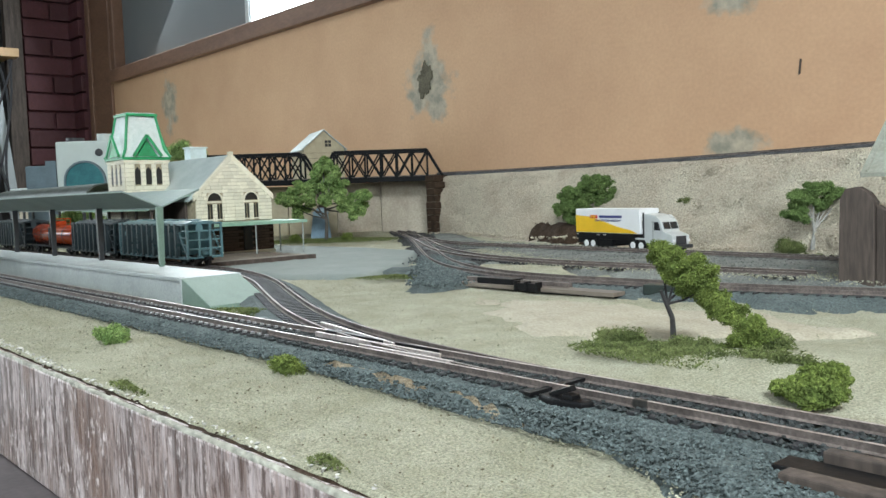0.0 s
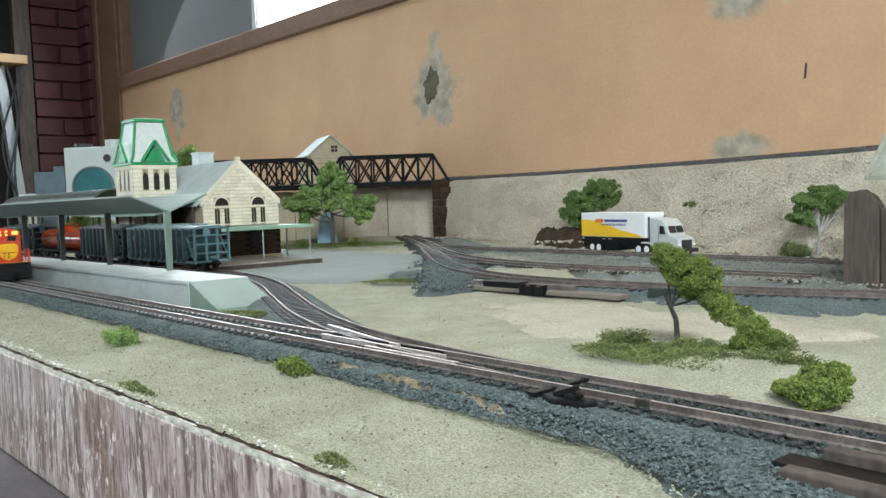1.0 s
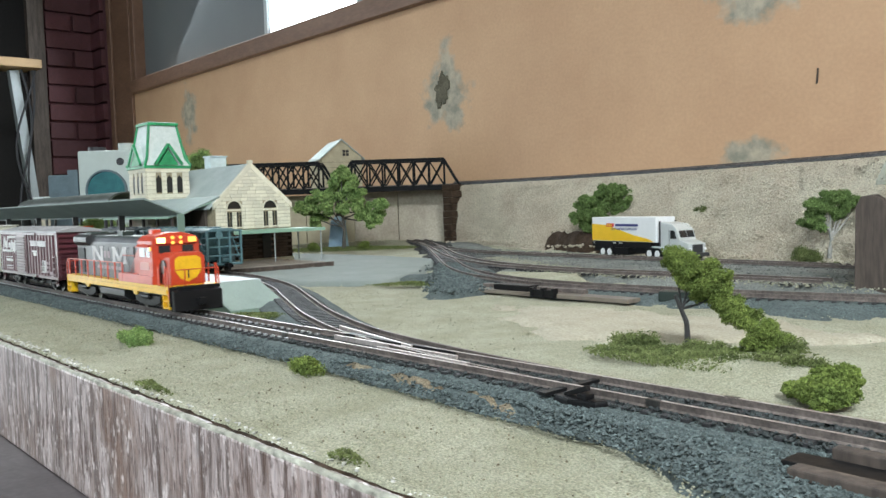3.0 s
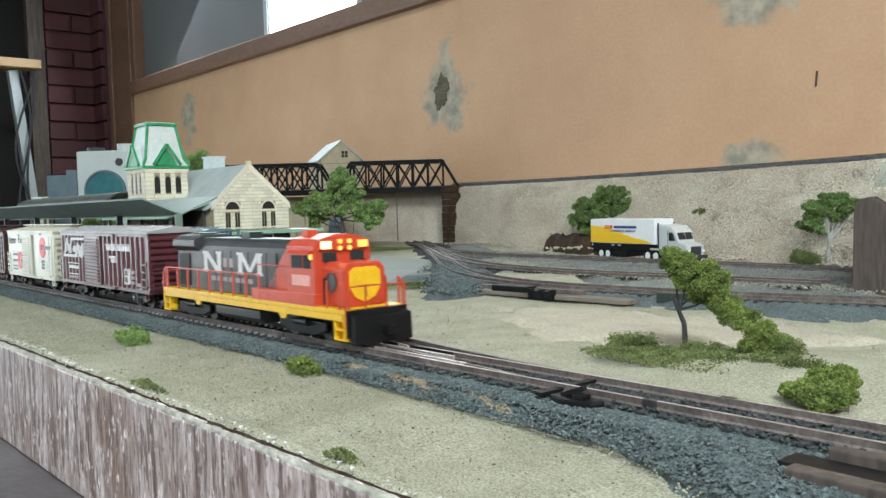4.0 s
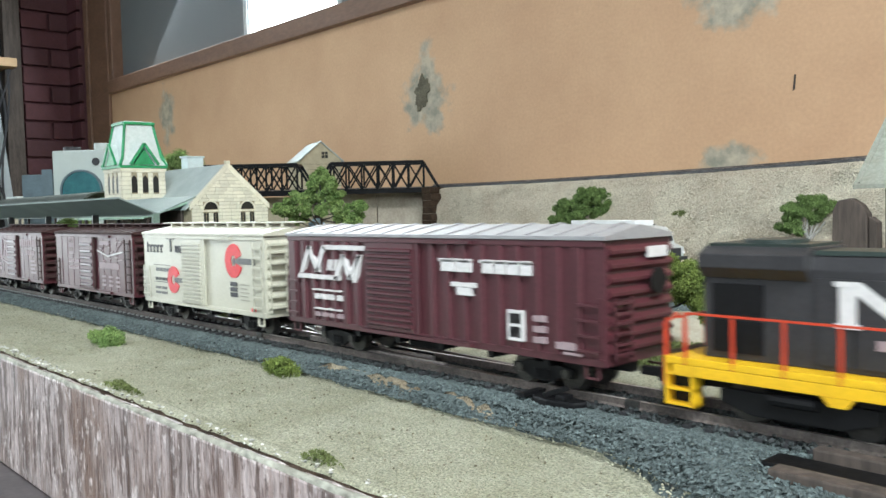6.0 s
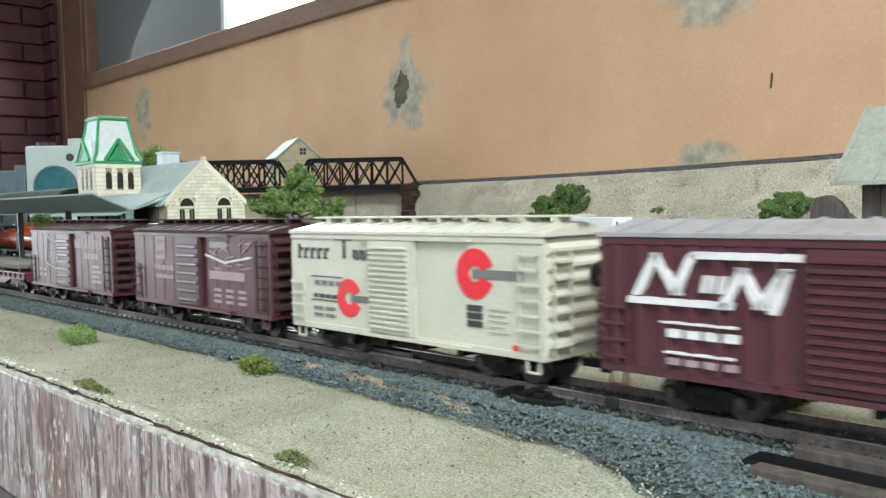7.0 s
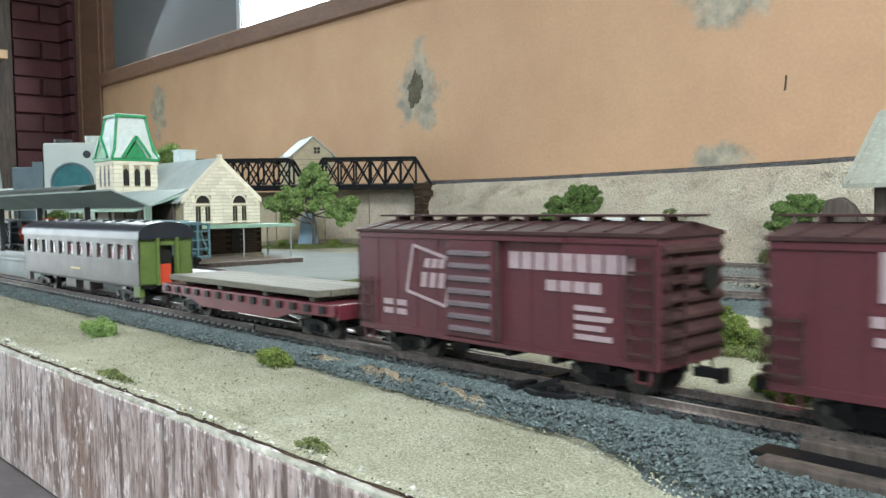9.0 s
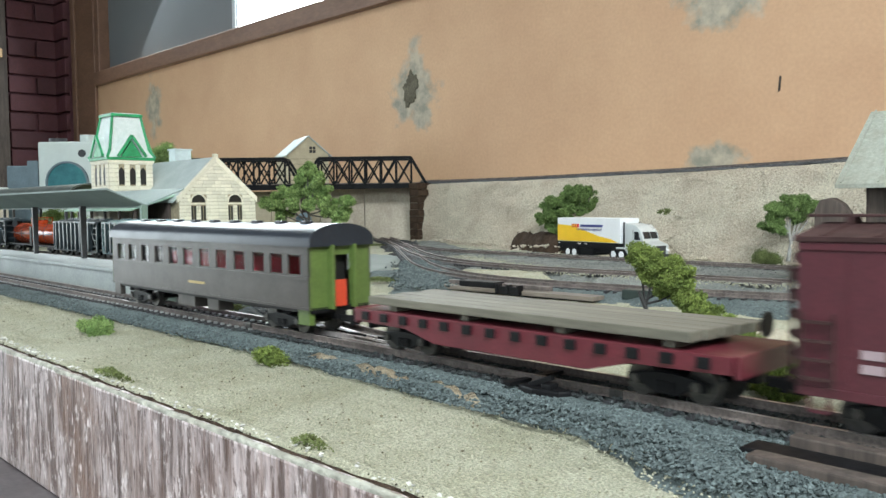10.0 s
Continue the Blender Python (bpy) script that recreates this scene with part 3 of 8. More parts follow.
def noise2(x, y, s):
    return noise.fractal(Vector((x * s, y * s, 3.7)), 1.0, 2.0, 4)


def axis(a, b, fine_a, fine_b, fine, coarse):
    return np.concatenate([np.arange(a, fine_a, coarse), np.arange(fine_a, fine_b, fine), np.arange(fine_b, b + coarse, coarse)])


def ground():
    xs, ys = axis(-3.68, 2.4, -1.5, 0.25, 0.0085, 0.06), axis(0.1275, 1.298, 0.13, 1.12, 0.0075, 0.03)
    ys[-1] = 1.298
    X, Y = np.meshgrid(xs, ys)
    Z = np.zeros_like(X)
    for i in range(X.shape[0]):
        for j in range(X.shape[1]):
            x, y = X[i, j], Y[i, j]
            z = 0.0022 * noise2(x, y, 9) + 0.0007 * noise2(x, y, 60)
            # soft mounds by the leaning tree, behind the station and round the big tree
            z += 0.008 * math.exp(-(((x + 0.14) / 0.07) ** 2 + ((y - 0.315) / 0.045) ** 2))
            z += 0.012 * math.exp(-(((x + 1.35) / 0.16) ** 2 + ((y - 0.95) / 0.16) ** 2))
            z += 0.006 * math.exp(-(((x + 0.42) / 0.06) ** 2 + ((y - 0.97) / 0.06) ** 2))
            if 0.185 < y < 0.262:
                z = min(z, 0.0005)
            Z[i, j] = z - 0.0015
    n, m = X.shape
    idx = np.arange(n * m).reshape(n, m)
    f = np.stack([idx[:-1, :-1], idx[:-1, 1:], idx[1:, 1:], idx[1:, :-1]], -1).reshape(-1, 4)
    me = from_np("ground", np.stack([X, Y, Z], -1).reshape(-1, 3), f, M_GROUND, True)
    return tagged(new("ground", me), "tan sawdust ground cover of a model railway", "ground", kind="structure")


ground()


def blob(name, material, pts, z0, label, category, seed=0, grid=0.0045, height=0.0012, soft=0.024, kind="structure", wob=0.35):
    """A low uneven patch of loose material inside an outline, highest in the middle."""
    p = np.array(pts)
    lo, hi = p.min(0) - soft, p.max(0) + soft
    xs, ys = np.arange(lo[0], hi[0], grid), np.arange(lo[1], hi[1], grid)
    a, b = p, np.roll(p, -1, 0)
    v, index = [], {}
    for i, x in enumerate(xs):
        for j, y in enumerate(ys):
            q = np.array([x, y])
            ab = b - a
            t = np.clip(((q - a) * ab).sum(1) / (ab * ab).sum(1), 0, 1)
            d = np.min(np.linalg.norm(a + ab * t[:, None] - q, axis=1))
            cross = ((a[:, 1] > y) != (b[:, 1] > y)) & (x < (b[:, 0] - a[:, 0]) * (y - a[:, 1]) / (b[:, 1] - a[:, 1] + 1e-12) + a[:, 0])
            s = d if cross.sum() % 2 else -d
            s += wob * soft * noise2(x + seed, y, 45)
            if s > -0.3 * soft:
                index[i, j] = len(v)
                k = min(1.0, (s + 0.3 * soft) / soft)
                k = k * k * (3 - 2 * k)
                v.append((x, y, -0.0055 * (1 - k) + (z0 + height - 0.0008) * k + 0.0007 * noise2(x, y + seed, 120)))
    f = [(index[i, j], index[i + 1, j], index[i + 1, j + 1], index[i, j + 1]) for i, j in index if (i + 1, j) in index and (i, j + 1) in index and (i + 1, j + 1) in index]
    return tagged(new(name, from_np(name, v, f, material, True)), label, category, kind=kind)


blob("road", M_ROAD, [(-0.60, 0.455), (-0.655, 0.545), (-0.80, 0.690), (-0.93, 0.70), (-1.25, 0.66), (-1.25, 0.42), (-0.80, 0.415), (-0.66, 0.405)], 0.0022, "pale grey-green paved yard beside the station", "road", 3, height=0.0016, soft=0.012)
blob("gravel_patch", M_BALLAST, [(-0.455, 0.418), (-0.475, 0.405), (-0.50, 0.412), (-0.57, 0.475), (-0.66, 0.56), (-0.72, 0.65), (-0.66, 0.64), (-0.55, 0.55), (-0.49, 0.49), (-0.46, 0.445)], 0.0030, "spilled blue-grey ballast between the tracks", "gravel", 8, height=0.003)
blob("gravel_yard", M_YARD, [(-1.15, 1.0), (-0.9, 0.80), (-0.70, 0.66), (-0.58, 0.58), (-0.36, 0.565), (0.5, 0.62), (0.5, 0.82), (-0.3, 0.79), (-0.6, 0.80), (-0.80, 0.82), (-1.05, 0.99)], 0.0022, "thin grey ballast under the yard tracks", "gravel", 9, grid=0.005, height=0.0035, soft=0.035, wob=0.5)
blob("gravel_bed", M_BALLAST, [(-0.62, 0.47), (-0.50, 0.462), (-0.36, 0.455), (-0.2, 0.48), (0.5, 0.52), (0.5, 0.60), (-0.1, 0.585), (-0.3, 0.545), (-0.5, 0.53), (-0.66, 0.58)], 0.0026, "dark ballast under the middle track", "gravel", 11, height=0.0030, soft=0.03, wob=0.5)
blob("gravel_shoulder", M_BALLAST, [(-0.345, 0.208), (-0.30, 0.1955), (-0.25, 0.1925), (-0.19, 0.1885), (-0.1595, 0.1895), (-0.14, 0.188), (-0.10, 0.1735), (-0.05, 0.166), (0.45, 0.160), (0.45, 0.26), (-0.30, 0.25)], 0.0022, "blue-grey ballast shoulder of the main track", "gravel", 13, grid=0.004, height=0.0026, soft=0.012)
blob("sand_strip", M_CLAY, [(-0.318, 0.2024), (-0.30, 0.2022), (-0.267, 0.2014), (-0.237, 0.1992), (-0.211, 0.1975), (-0.192, 0.1952), (-0.176, 0.1934), (-0.190, 0.1936), (-0.211, 0.1951), (-0.237, 0.1969), (-0.267, 0.1991), (-0.30, 0.1998), (-0.318, 0.2014)], 0.0052, "narrow tan strip of soil in the ballast", "ground", 14, grid=0.0010, height=0.0006, soft=0.0018, wob=0.45)
blob("sand_strip", M_GROUND, [(-0.575, 0.557), (-0.519, 0.571), (-0.474, 0.581), (-0.44, 0.542), (-0.462, 0.508), (-0.497, 0.5)], 0.0058, "tan patch of ground cover between the yard tracks", "ground", 18, grid=0.004, height=0.0014, soft=0.012)
blob("dark_earth", M_CINDER, [(-1.22, 1.03), (-1.10, 0.972), (-0.95, 0.855), (-0.80, 0.765), (-0.68, 0.69), (-0.60, 0.60), (-0.545, 0.535), (-0.60, 0.525), (-0.72, 0.615), (-0.90, 0.75), (-1.06, 0.865), (-1.20, 0.955)], 0.0046, "black oily cinders where the yard tracks join", "earth", 19, height=0.0016, soft=0.028, wob=0.8)
blob("dark_earth", M_DIRT, [(-0.86, 0.965), (-0.79, 0.945), (-0.70, 0.915), (-0.68, 0.89), (-0.76, 0.895), (-0.84, 0.935)], 0.004, "dark loose earth below the tree on the slope", "earth", 15, height=0.024)
blob("dark_earth", M_DIRT, [(-0.415, 0.805), (-0.37, 0.795), (-0.375, 0.778), (-0.42, 0.788)], 0.003, "dark loose earth beside the small tree", "earth", 16, height=0.003)
blob("pale_clearing", mat("pale_sand", (0.40, 0.37, 0.30), 0.95, var=0.2, scale=40, bump=0.8, bscale=700, color2=(0.33, 0.30, 0.23), spec=0.1), [(-0.37, 0.36), (-0.28, 0.31), (-0.20, 0.365), (-0.14, 0.43), (-0.25, 0.455), (-0.36, 0.435), (-0.42, 0.41)], 0.0012, "pale sandy clearing between the tracks", "ground", 17, height=0.0008, soft=0.03, wob=0.5)


def embankment():
    """The long sandy slope that carries the upper line round to the bridge."""
    crest = smooth_line([(-1.122, 1.012), (-1.0, 1.018), (-0.82, 1.0), (-0.555, 0.942), (-0.31, 0.845), (0.0, 0.68), (0.4, 0.45)], 0.012)
    d = np.gradient(crest, axis=0)
    d /= np.linalg.norm(d, axis=1)[:, None]
    out = np.stack([d[:, 1], -d[:, 0]], 1)
    prof = [(0.088, -0.004), (0.074, 0.003), (0.066, 0.012), (0.060, 0.022), (0.053, 0.034), (0.046, 0.047), (0.039, 0.06), (0.031, 0.073), (0.023, 0.085), (0.014, 0.094), (0.008, 0.1005), (0.0, 0.1035), (-0.01, 0.1045), (-0.05, 0.105), (-0.085, 0.105), (-0.5, 0.105)]
    k, n = len(prof), len(crest)
    v = np.zeros((n, k, 3))
    for i in range(n):
        # the slope steepens to the wing wall at the bridge
        e = min(1.0, 0.22 + i * 0.035)
        for j, (o, h) in enumerate(prof):
            q = crest[i] + out[i] * (o * e if o > 0 else o)
            a = noise2(q[0] * 1.0, q[1] + h * 4, 16) * 0.010 * (1 if 0 < j < 11 else 0.12)
            a += noise2(q[0], q[1] + h * 3, 70) * 0.0028 * (1 if 0 < j < 12 else 0.3)
            v[i, j] = (q[0] + out[i][0] * a, min(q[1] + out[i][1] * a, 1.297), h + 0.35 * a)
    idx = np.arange(n * k).reshape(n, k)
    f = np.stack([idx[:-1, :-1], idx[1:, :-1], idx[1:, 1:], idx[:-1, 1:]], -1).reshape(-1, 4)
    ob = new("embankment", from_np("embankment", v.reshape(-1, 3), f, M_BANK, True))
    tagged(ob, "steep sandy railway embankment in front of the ochre wall", "embankment", kind="structure")
    top = crest + out * -0.006
    vv, ff = sweep(top, [(0.0, 0.0), (0.005, 0.0028), (0.05, 0.0032), (0.085, 0.0)], 0.1045)
    vv[:, 2] += np.array([0.0009 * noise2(a, b, 150) for a, b, _ in vv])
    tagged(new("crest_ballast", from_np("crest_ballast", vv, ff, M_BANK_TOP)), "dark cinder bed along the embankment crest", "ballast", kind="structure")
    rng = np.random.default_rng(4)
    i, j = rng.integers(0, n - 1, 24000), rng.integers(1, 11, 24000)
    u, w = rng.random((24000, 1)), rng.random((24000, 1))
    c = (v[i, j] * (1 - u) + v[i + 1, j] * u) * (1 - w) + (v[i, j + 1] * (1 - u) + v[i + 1, j + 1] * u) * w
    scatter("slope_gravel", c, 0.0011, M_BANK, rng, "small pale stones stuck to the sandy slope", "gravel")
    b = v[i, 1] + np.stack([rng.normal(0, 0.01, 24000), rng.normal(-0.006, 0.012, 24000), rng.random(24000) * 0.002 + 0.002], 1)
    scatter("foot_rubble", b[:700], 0.0024, M_BANK, rng, "pale rubble along the foot of the slope", "gravel")
    return crest


CREST = embankment()


def wing_wall():
    """Stained wall below the bridge, and the rough corner of the embankment."""
    w = tagged(new("retaining_wall"), "stained brown-grey retaining wall below the bridge", "retaining wall", kind="structure")
    d, s = Vector((-0.668, -0.744, 0)), Vector((-0.744, 0.668, 0))
    a = Vector((-1.117, 1.02, 0)) + s * 0.045
    cuts = (0.0, 0.118, 0.20, 0.29, 0.42)
    for i, (p, q) in enumerate(zip(cuts, cuts[1:])):
        bm = bmesh.new()
        A, B = a + d * (p + 0.0006), a + d * (q - 0.0006)
        h = 0.098 - 0.001 * i
        pts = [A, B, B + s * 0.02, A + s * 0.02]
        lo, hi = [bm.verts.new((p.x, p.y, -0.004)) for p in pts], [bm.verts.new((p.x, p.y, h)) for p in pts]
        for k in range(4):
            bm.faces.new((lo[k], lo[(k + 1) % 4], hi[(k + 1) % 4], hi[k]))
        bm.faces.new(hi), bm.faces.new(lo[::-1])
        part("wall_panel", bm, M_PLASTER_W if i < 2 else M_HOUSE, w, "stained grey-brown wall panel" if i < 2 else "pale ochre wall panel", 0.0008)
    bm = bmesh.new()
    for k in range(9):
        z = k * 0.0118
        r = random.Random(k)
        box(bm, -1.132 + 0.002 * r.random(), -1.106 - 0.003 * r.random(), 0.986 + 0.002 * r.random(), 1.06, z, z + 0.0112)
    part("corner_pier", bm, M_DIRT, w, "rough dark stone corner pier", 0.0012)


wing_wall()

# front board, its rim and the table below
FASC = thing("fascia_board", pose(0, 0, 0), "glossy streaked brown wooden front board of the layout", "front board", kind="structure")
for i, (a, b) in enumerate(((-2.6, -1.24), (-1.238, 0.42), (0.422, 2.3))):
    part("board", box(bmesh.new(), a, b, 0.1185, 0.1268, -0.056, -0.0012), M_WOOD, FASC, "", 0.0008)


def rim():
    line = np.stack([np.arange(-2.5, 1.2, 0.006), np.full(617, 0.1275)], 1)[:617]
    v, f = sweep(line, [(-0.0088, -0.004), (-0.0088, -0.0006), (-0.0083, 0.0), (-0.0072, 0.0), (-0.0066, -0.0010), (-0.0066, -0.004)], 0.0)
    for p in v:
        p[1] += 0.0002 * noise2(p[0], 1.0, 40) + 0.0002 * noise2(p[0], 5.0, 200)
        p[2] += 0.0005 * noise2(p[0], 2.0, 60) + 0.0003 * noise2(p[0], p[1] * 50, 260)
    part_ob = new("rim", from_np("rim", v, f, M_TRIM, True))
    part_ob.parent = FASC
    tagged(part_ob, "rough pale glued rim")
    # dark-coloured strip along the gap between rim and verge
    v, f = sweep(line, [(-0.0067, -0.004), (-0.0067, -0.0009), (-0.0050, -0.0013), (-0.0030, -0.0008), (-0.0022, -0.004)], 0.0)
    for p in v:
        p[1] += 0.0006 * noise2(p[0], 1.0, 40)
        p[2] += 0.0003 * noise2(p[0], p[1] * 50, 260)
    groove = new("groove", from_np("groove", v, f, M_DIRT, True))
    groove.parent = FASC
    tagged(groove, "dark strip along the gap behind the rim")
    v, f = sweep(line, [(-0.0034, -0.004), (-0.0034, -0.0009), (-0.0026, -0.0001), (-0.0006, 0.0002), (0.0016, 0.0), (0.0040, -0.0012), (0.0040, -0.004)], 0.0)
    for p in v:
        p[1] += 0.0007 * noise2(p[0], 1.0, 40) + 0.0005 * noise2(p[0], 7.0, 150)
        p[2] += 0.0004 * noise2(p[0], p[1] * 50, 200)
    verge = new("verge", from_np("verge", v, f, M_GROUND, True))
    verge.parent = FASC
    tagged(verge, "tan ground cover heaped against the board")
    rng = np.random.default_rng(2)
    n = 380
    c = np.stack([-0.425 - 0.40 * rng.random(n), 0.1258 + rng.normal(0, 0.0013, n), 0.0002 + 0.0008 * rng.random(n)], 1)
    c = np.vstack([c, np.stack([-0.425 + 0.30 * rng.random(170) ** 1.6, 0.1250 + rng.normal(0, 0.0011, 170), 0.0001 + 0.0006 * rng.random(170)], 1)])
    scatter("plaster_flakes", c, 0.0007, M_FLAKE, rng, "pale flakes along the rim", "flakes", 0.5, FASC)
    n = 130
    c = np.stack([-0.62 + 0.75 * rng.random(n), 0.1235 + rng.normal(0, 0.0008, n), -0.0006 + 0.0006 * rng.random(n)], 1)
    scatter("dark_crumbs", c, 0.0005, M_DIRT, rng, "dark crumbs along the rim", "crumbs", 0.6, FASC)


rim()
slab("table_top", M_TABLE, -2.6, 2.3, -0.18, 1.29, -0.075, -0.0565, "dark wooden table under the layout", "table", 0.001)
slab("table_base", M_TIMBER_D, -2.5, 2.2, -0.10, 1.25, ZF, -0.0755, "plain dark base below the table", "table")


# ---- tracks ----
ZR = 0.008
CODE = [(-0.0013, -0.0026), (0.0013, -0.0026), (0.0004, -0.0020), (0.0006, -0.0006), (0.0007, 0.0), (-0.0007, 0.0), (-0.0006, -0.0006), (-0.0004, -0.0020)]
TIE = finish(box(bmesh.new(), -0.00125, 0.00125, -0.015, 0.015, -0.0019, 0.0), "tie", M_TIE, 0.0002)
BEDP = [(-0.027, -0.0075), (-0.0185, -0.0037), (0.0185, -0.0037), (0.027, -0.0075)]


def track(label, pts, ties_from=-9, ties_to=9, bed=True, spacing=0.0072, gauge=0.0165, head=None):
    t = thing("railway_track", pose(0, 0, 0), label, "railway track", "tracks of the layout", "structure")
    line = smooth_line(pts, 0.008)
    d = np.gradient(line, axis=0)
    d /= np.linalg.norm(d, axis=1)[:, None]
    side = np.stack([-d[:, 1], d[:, 0]], 1)
    for s in (-1, 1):
        v, f = sweep(line + side * s * (gauge / 2 + 0.0006), CODE, ZR)
        ob = new("rail", from_np("rail", v, f, head or M_RAIL))
        ob.parent = t
        # rail flanks rusty, head worn bright
        ob.data.materials.append(M_RAIL_SIDE)
        for p in ob.data.polygons:
            p.material_index = 0 if p.normal.z > 0.7 and p.center.z > ZR - 0.0004 else 1
    if bed:
        v, f = sweep(line, BEDP, ZR)
        for p in v:
            e = noise2(p[0], p[1], 70)
            p[2] += 0.0007 * e
        ob = new("ballast_bed", from_np("ballast_bed", v, f, M_BALLAST))
        ob.parent = t
        tagged(ob, "dark blue-grey ballast")
    s = np.concatenate([[0], np.cumsum(np.linalg.norm(np.diff(line, axis=0), axis=1))])
    made, rest = 0, bmesh.new()
    for q in np.arange(0.003, s[-1], spacing):
        x, y = np.interp(q, s, line[:, 0]), np.interp(q, s, line[:, 1])
        a = math.atan2(np.interp(q, s, d[:, 1]), np.interp(q, s, d[:, 0]))
        if ties_from < x < ties_to:
            ob = piece("tie", TIE, t, pose(x, y, ZR - 0.0026, 0, 0, math.degrees(a)))
            made += 1
        else:
            m = pose(x, y, ZR - 0.0026, 0, 0, math.degrees(a))
            vs = [rest.verts.new(m @ Vector(c)) for c in ((-0.00125, -0.015, 0), (0.00125, -0.015, 0), (0.00125, 0.015, 0), (-0.00125, 0.015, 0), (-0.00125, -0.015, -0.0019), (0.00125, -0.015, -0.0019), (0.00125, 0.015, -0.0019), (-0.00125, 0.015, -0.0019))]
            for k in ((0, 1, 2, 3), (0, 4, 5, 1), (1, 5, 6, 2), (2, 6, 7, 3), (3, 7, 4, 0)):
                rest.faces.new([vs[c] for c in k])
    if bed and ties_from < -1:
        # pale metal boxes stand in for glints on spike heads along both rails
        sp, r = bmesh.new(), random.Random(5)
        for q in np.arange(0.003, s[-1], spacing):
            x, y = np.interp(q, s, line[:, 0]), np.interp(q, s, line[:, 1])
            if -1.5 < x < -0.36:
                for u in (-gauge / 2 - 0.0042, -gauge / 2 + 0.0026, gauge / 2 - 0.0026, gauge / 2 + 0.0042):
                    a, c = x + r.uniform(-0.0003, 0.0003), y + u + r.uniform(-0.0002, 0.0002)
                    box(sp, a - 0.0008, a + 0.0008, c - 0.0008, c + 0.0008, ZR - 0.0027, ZR - 0.0016)
        tagged(part("spikes", sp, M_GLINT, t, "pale boxes for the glints on spike heads"), kind="stuff")
    if rest.verts:
        tagged(part("ties", rest, M_TIE, t), kind="stuff")
    else:
        rest.free()
    return line


YT = 0.2256
MAIN = track("main line track with worn rails on black ties", [(-3.3, 0.262), (-2.2, 0.236), (-1.5, 0.229), (-1.0, 0.2275), (-0.5, YT), (0.0, YT), (0.6, YT), (1.6, 0.24)], -1.5, 0.3)
SIDING = track("siding curving away behind the station platform", [(-0.205, YT + 0.0006), (-0.28, 0.2335), (-0.35, 0.246), (-0.43, 0.2725), (-0.52, 0.312), (-0.61, 0.352), (-0.70, 0.379), (-0.80, 0.392), (-1.0, 0.394), (-1.6, 0.394), (-2.4, 0.40)], -0.78, -0.36, head=M_RAIL_OLD)
YARD1 = track("far yard track along the embankment foot", [(-1.62, 1.13), (-1.36, 1.06), (-1.14, 0.935), (-0.95, 0.82), (-0.80, 0.762), (-0.60, 0.75), (-0.30, 0.735), (0.5, 0.71)], -9, -9, False)
YARD2 = track("second yard track", [(-1.08, 0.905), (-0.923, 0.795), (-0.76, 0.682), (-0.64, 0.622), (-0.514, 0.597), (-0.40, 0.600), (-0.272, 0.605)], -9, -9, False)
YARD3 = track("middle yard track crossing the foreground of the yard", [(-1.52, 1.085), (-1.327, 1.052), (-1.16, 0.962), (-0.928, 0.792), (-0.768, 0.670), (-0.62, 0.560), (-0.52, 0.508), (-0.42, 0.490), (-0.28, 0.503), (-0.14, 0.533), (0.1, 0.56), (0.5, 0.60)], -0.66, -0.2, False, head=M_RAIL_OLD)
UPPER = track("upper line on the embankment", [(-1.14, 1.03), (-1.0, 1.062), (-0.80, 1.045), (-0.54, 0.985), (-0.29, 0.89), (0.0, 0.73)], -9, -9, False)
for o in [o for o in bpy.data.objects if o.get("label") == "upper line on the embankment"]:
    o.location.z = 0.1035


def turnout_bits():
    """Frog, guard rails and point rails of the main turnout."""
    t = thing("turnout", pose(0, 0, 0), "worn turnout with shiny frog and guard rails", "turnout", "tracks of the layout", "structure")
    z = ZR
    part("frog", prism(bmesh.new(), [(-0.345, 0.2330), (-0.3, 0.2325), (-0.262, 0.2332), (-0.3, 0.2355), (-0.345, 0.2395)], z - 0.0022, z + 0.0001, "z"), M_BLACK, t, "black plastic frog", 0.0002)
    for a, b in (((-0.345, 0.2275), (-0.255, 0.2275)), ((-0.37, 0.2475), (-0.29, 0.2315)), ((-0.30, 0.2205), (-0.24, 0.2205))):
        part("guard_rail", beam(bmesh.new(), (*a, z - 0.001), (*b, z - 0.001), 0.0014, 0.0024), M_RAIL, t, "", 0.0002)
    st = part("switch_stand", prism(bmesh.new(), [(-0.184, 0.2065), (-0.176, 0.2045), (-0.166, 0.2062), (-0.164, 0.2105), (-0.172, 0.2135), (-0.183, 0.2120)], 0.0035, 0.0066, "z"), M_BLACK, t, "black plastic switch throw", 0.0008)
    part("lever", beam(bmesh.new(), (-0.180, 0.2085, 0.0066), (-0.171, 0.2092, 0.0100), 0.0022, 0.0018), M_BLACK, st, "", 0.0003)
    part("lug", box(bmesh.new(), -0.1735, -0.1695, 0.2060, 0.2105, 0.0064, 0.0082), M_BLACK, st, "", 0.0005)
    part("throw_bar", box(bmesh.new(), -0.189, -0.186, 0.205, 0.24, 0.0056, 0.0068), M_BLACK, t)
    for x, y in ((-0.374, 0.2164), (-0.151, 0.2164), (-0.135, 0.2350)):
        part("rail_joiner", box(bmesh.new(), x - 0.0025, x + 0.0025, y - 0.0010, y + 0.0010, z - 0.0026, z + 0.0002), M_WHEEL, t, "shiny rail joiner", 0.0004)


turnout_bits()


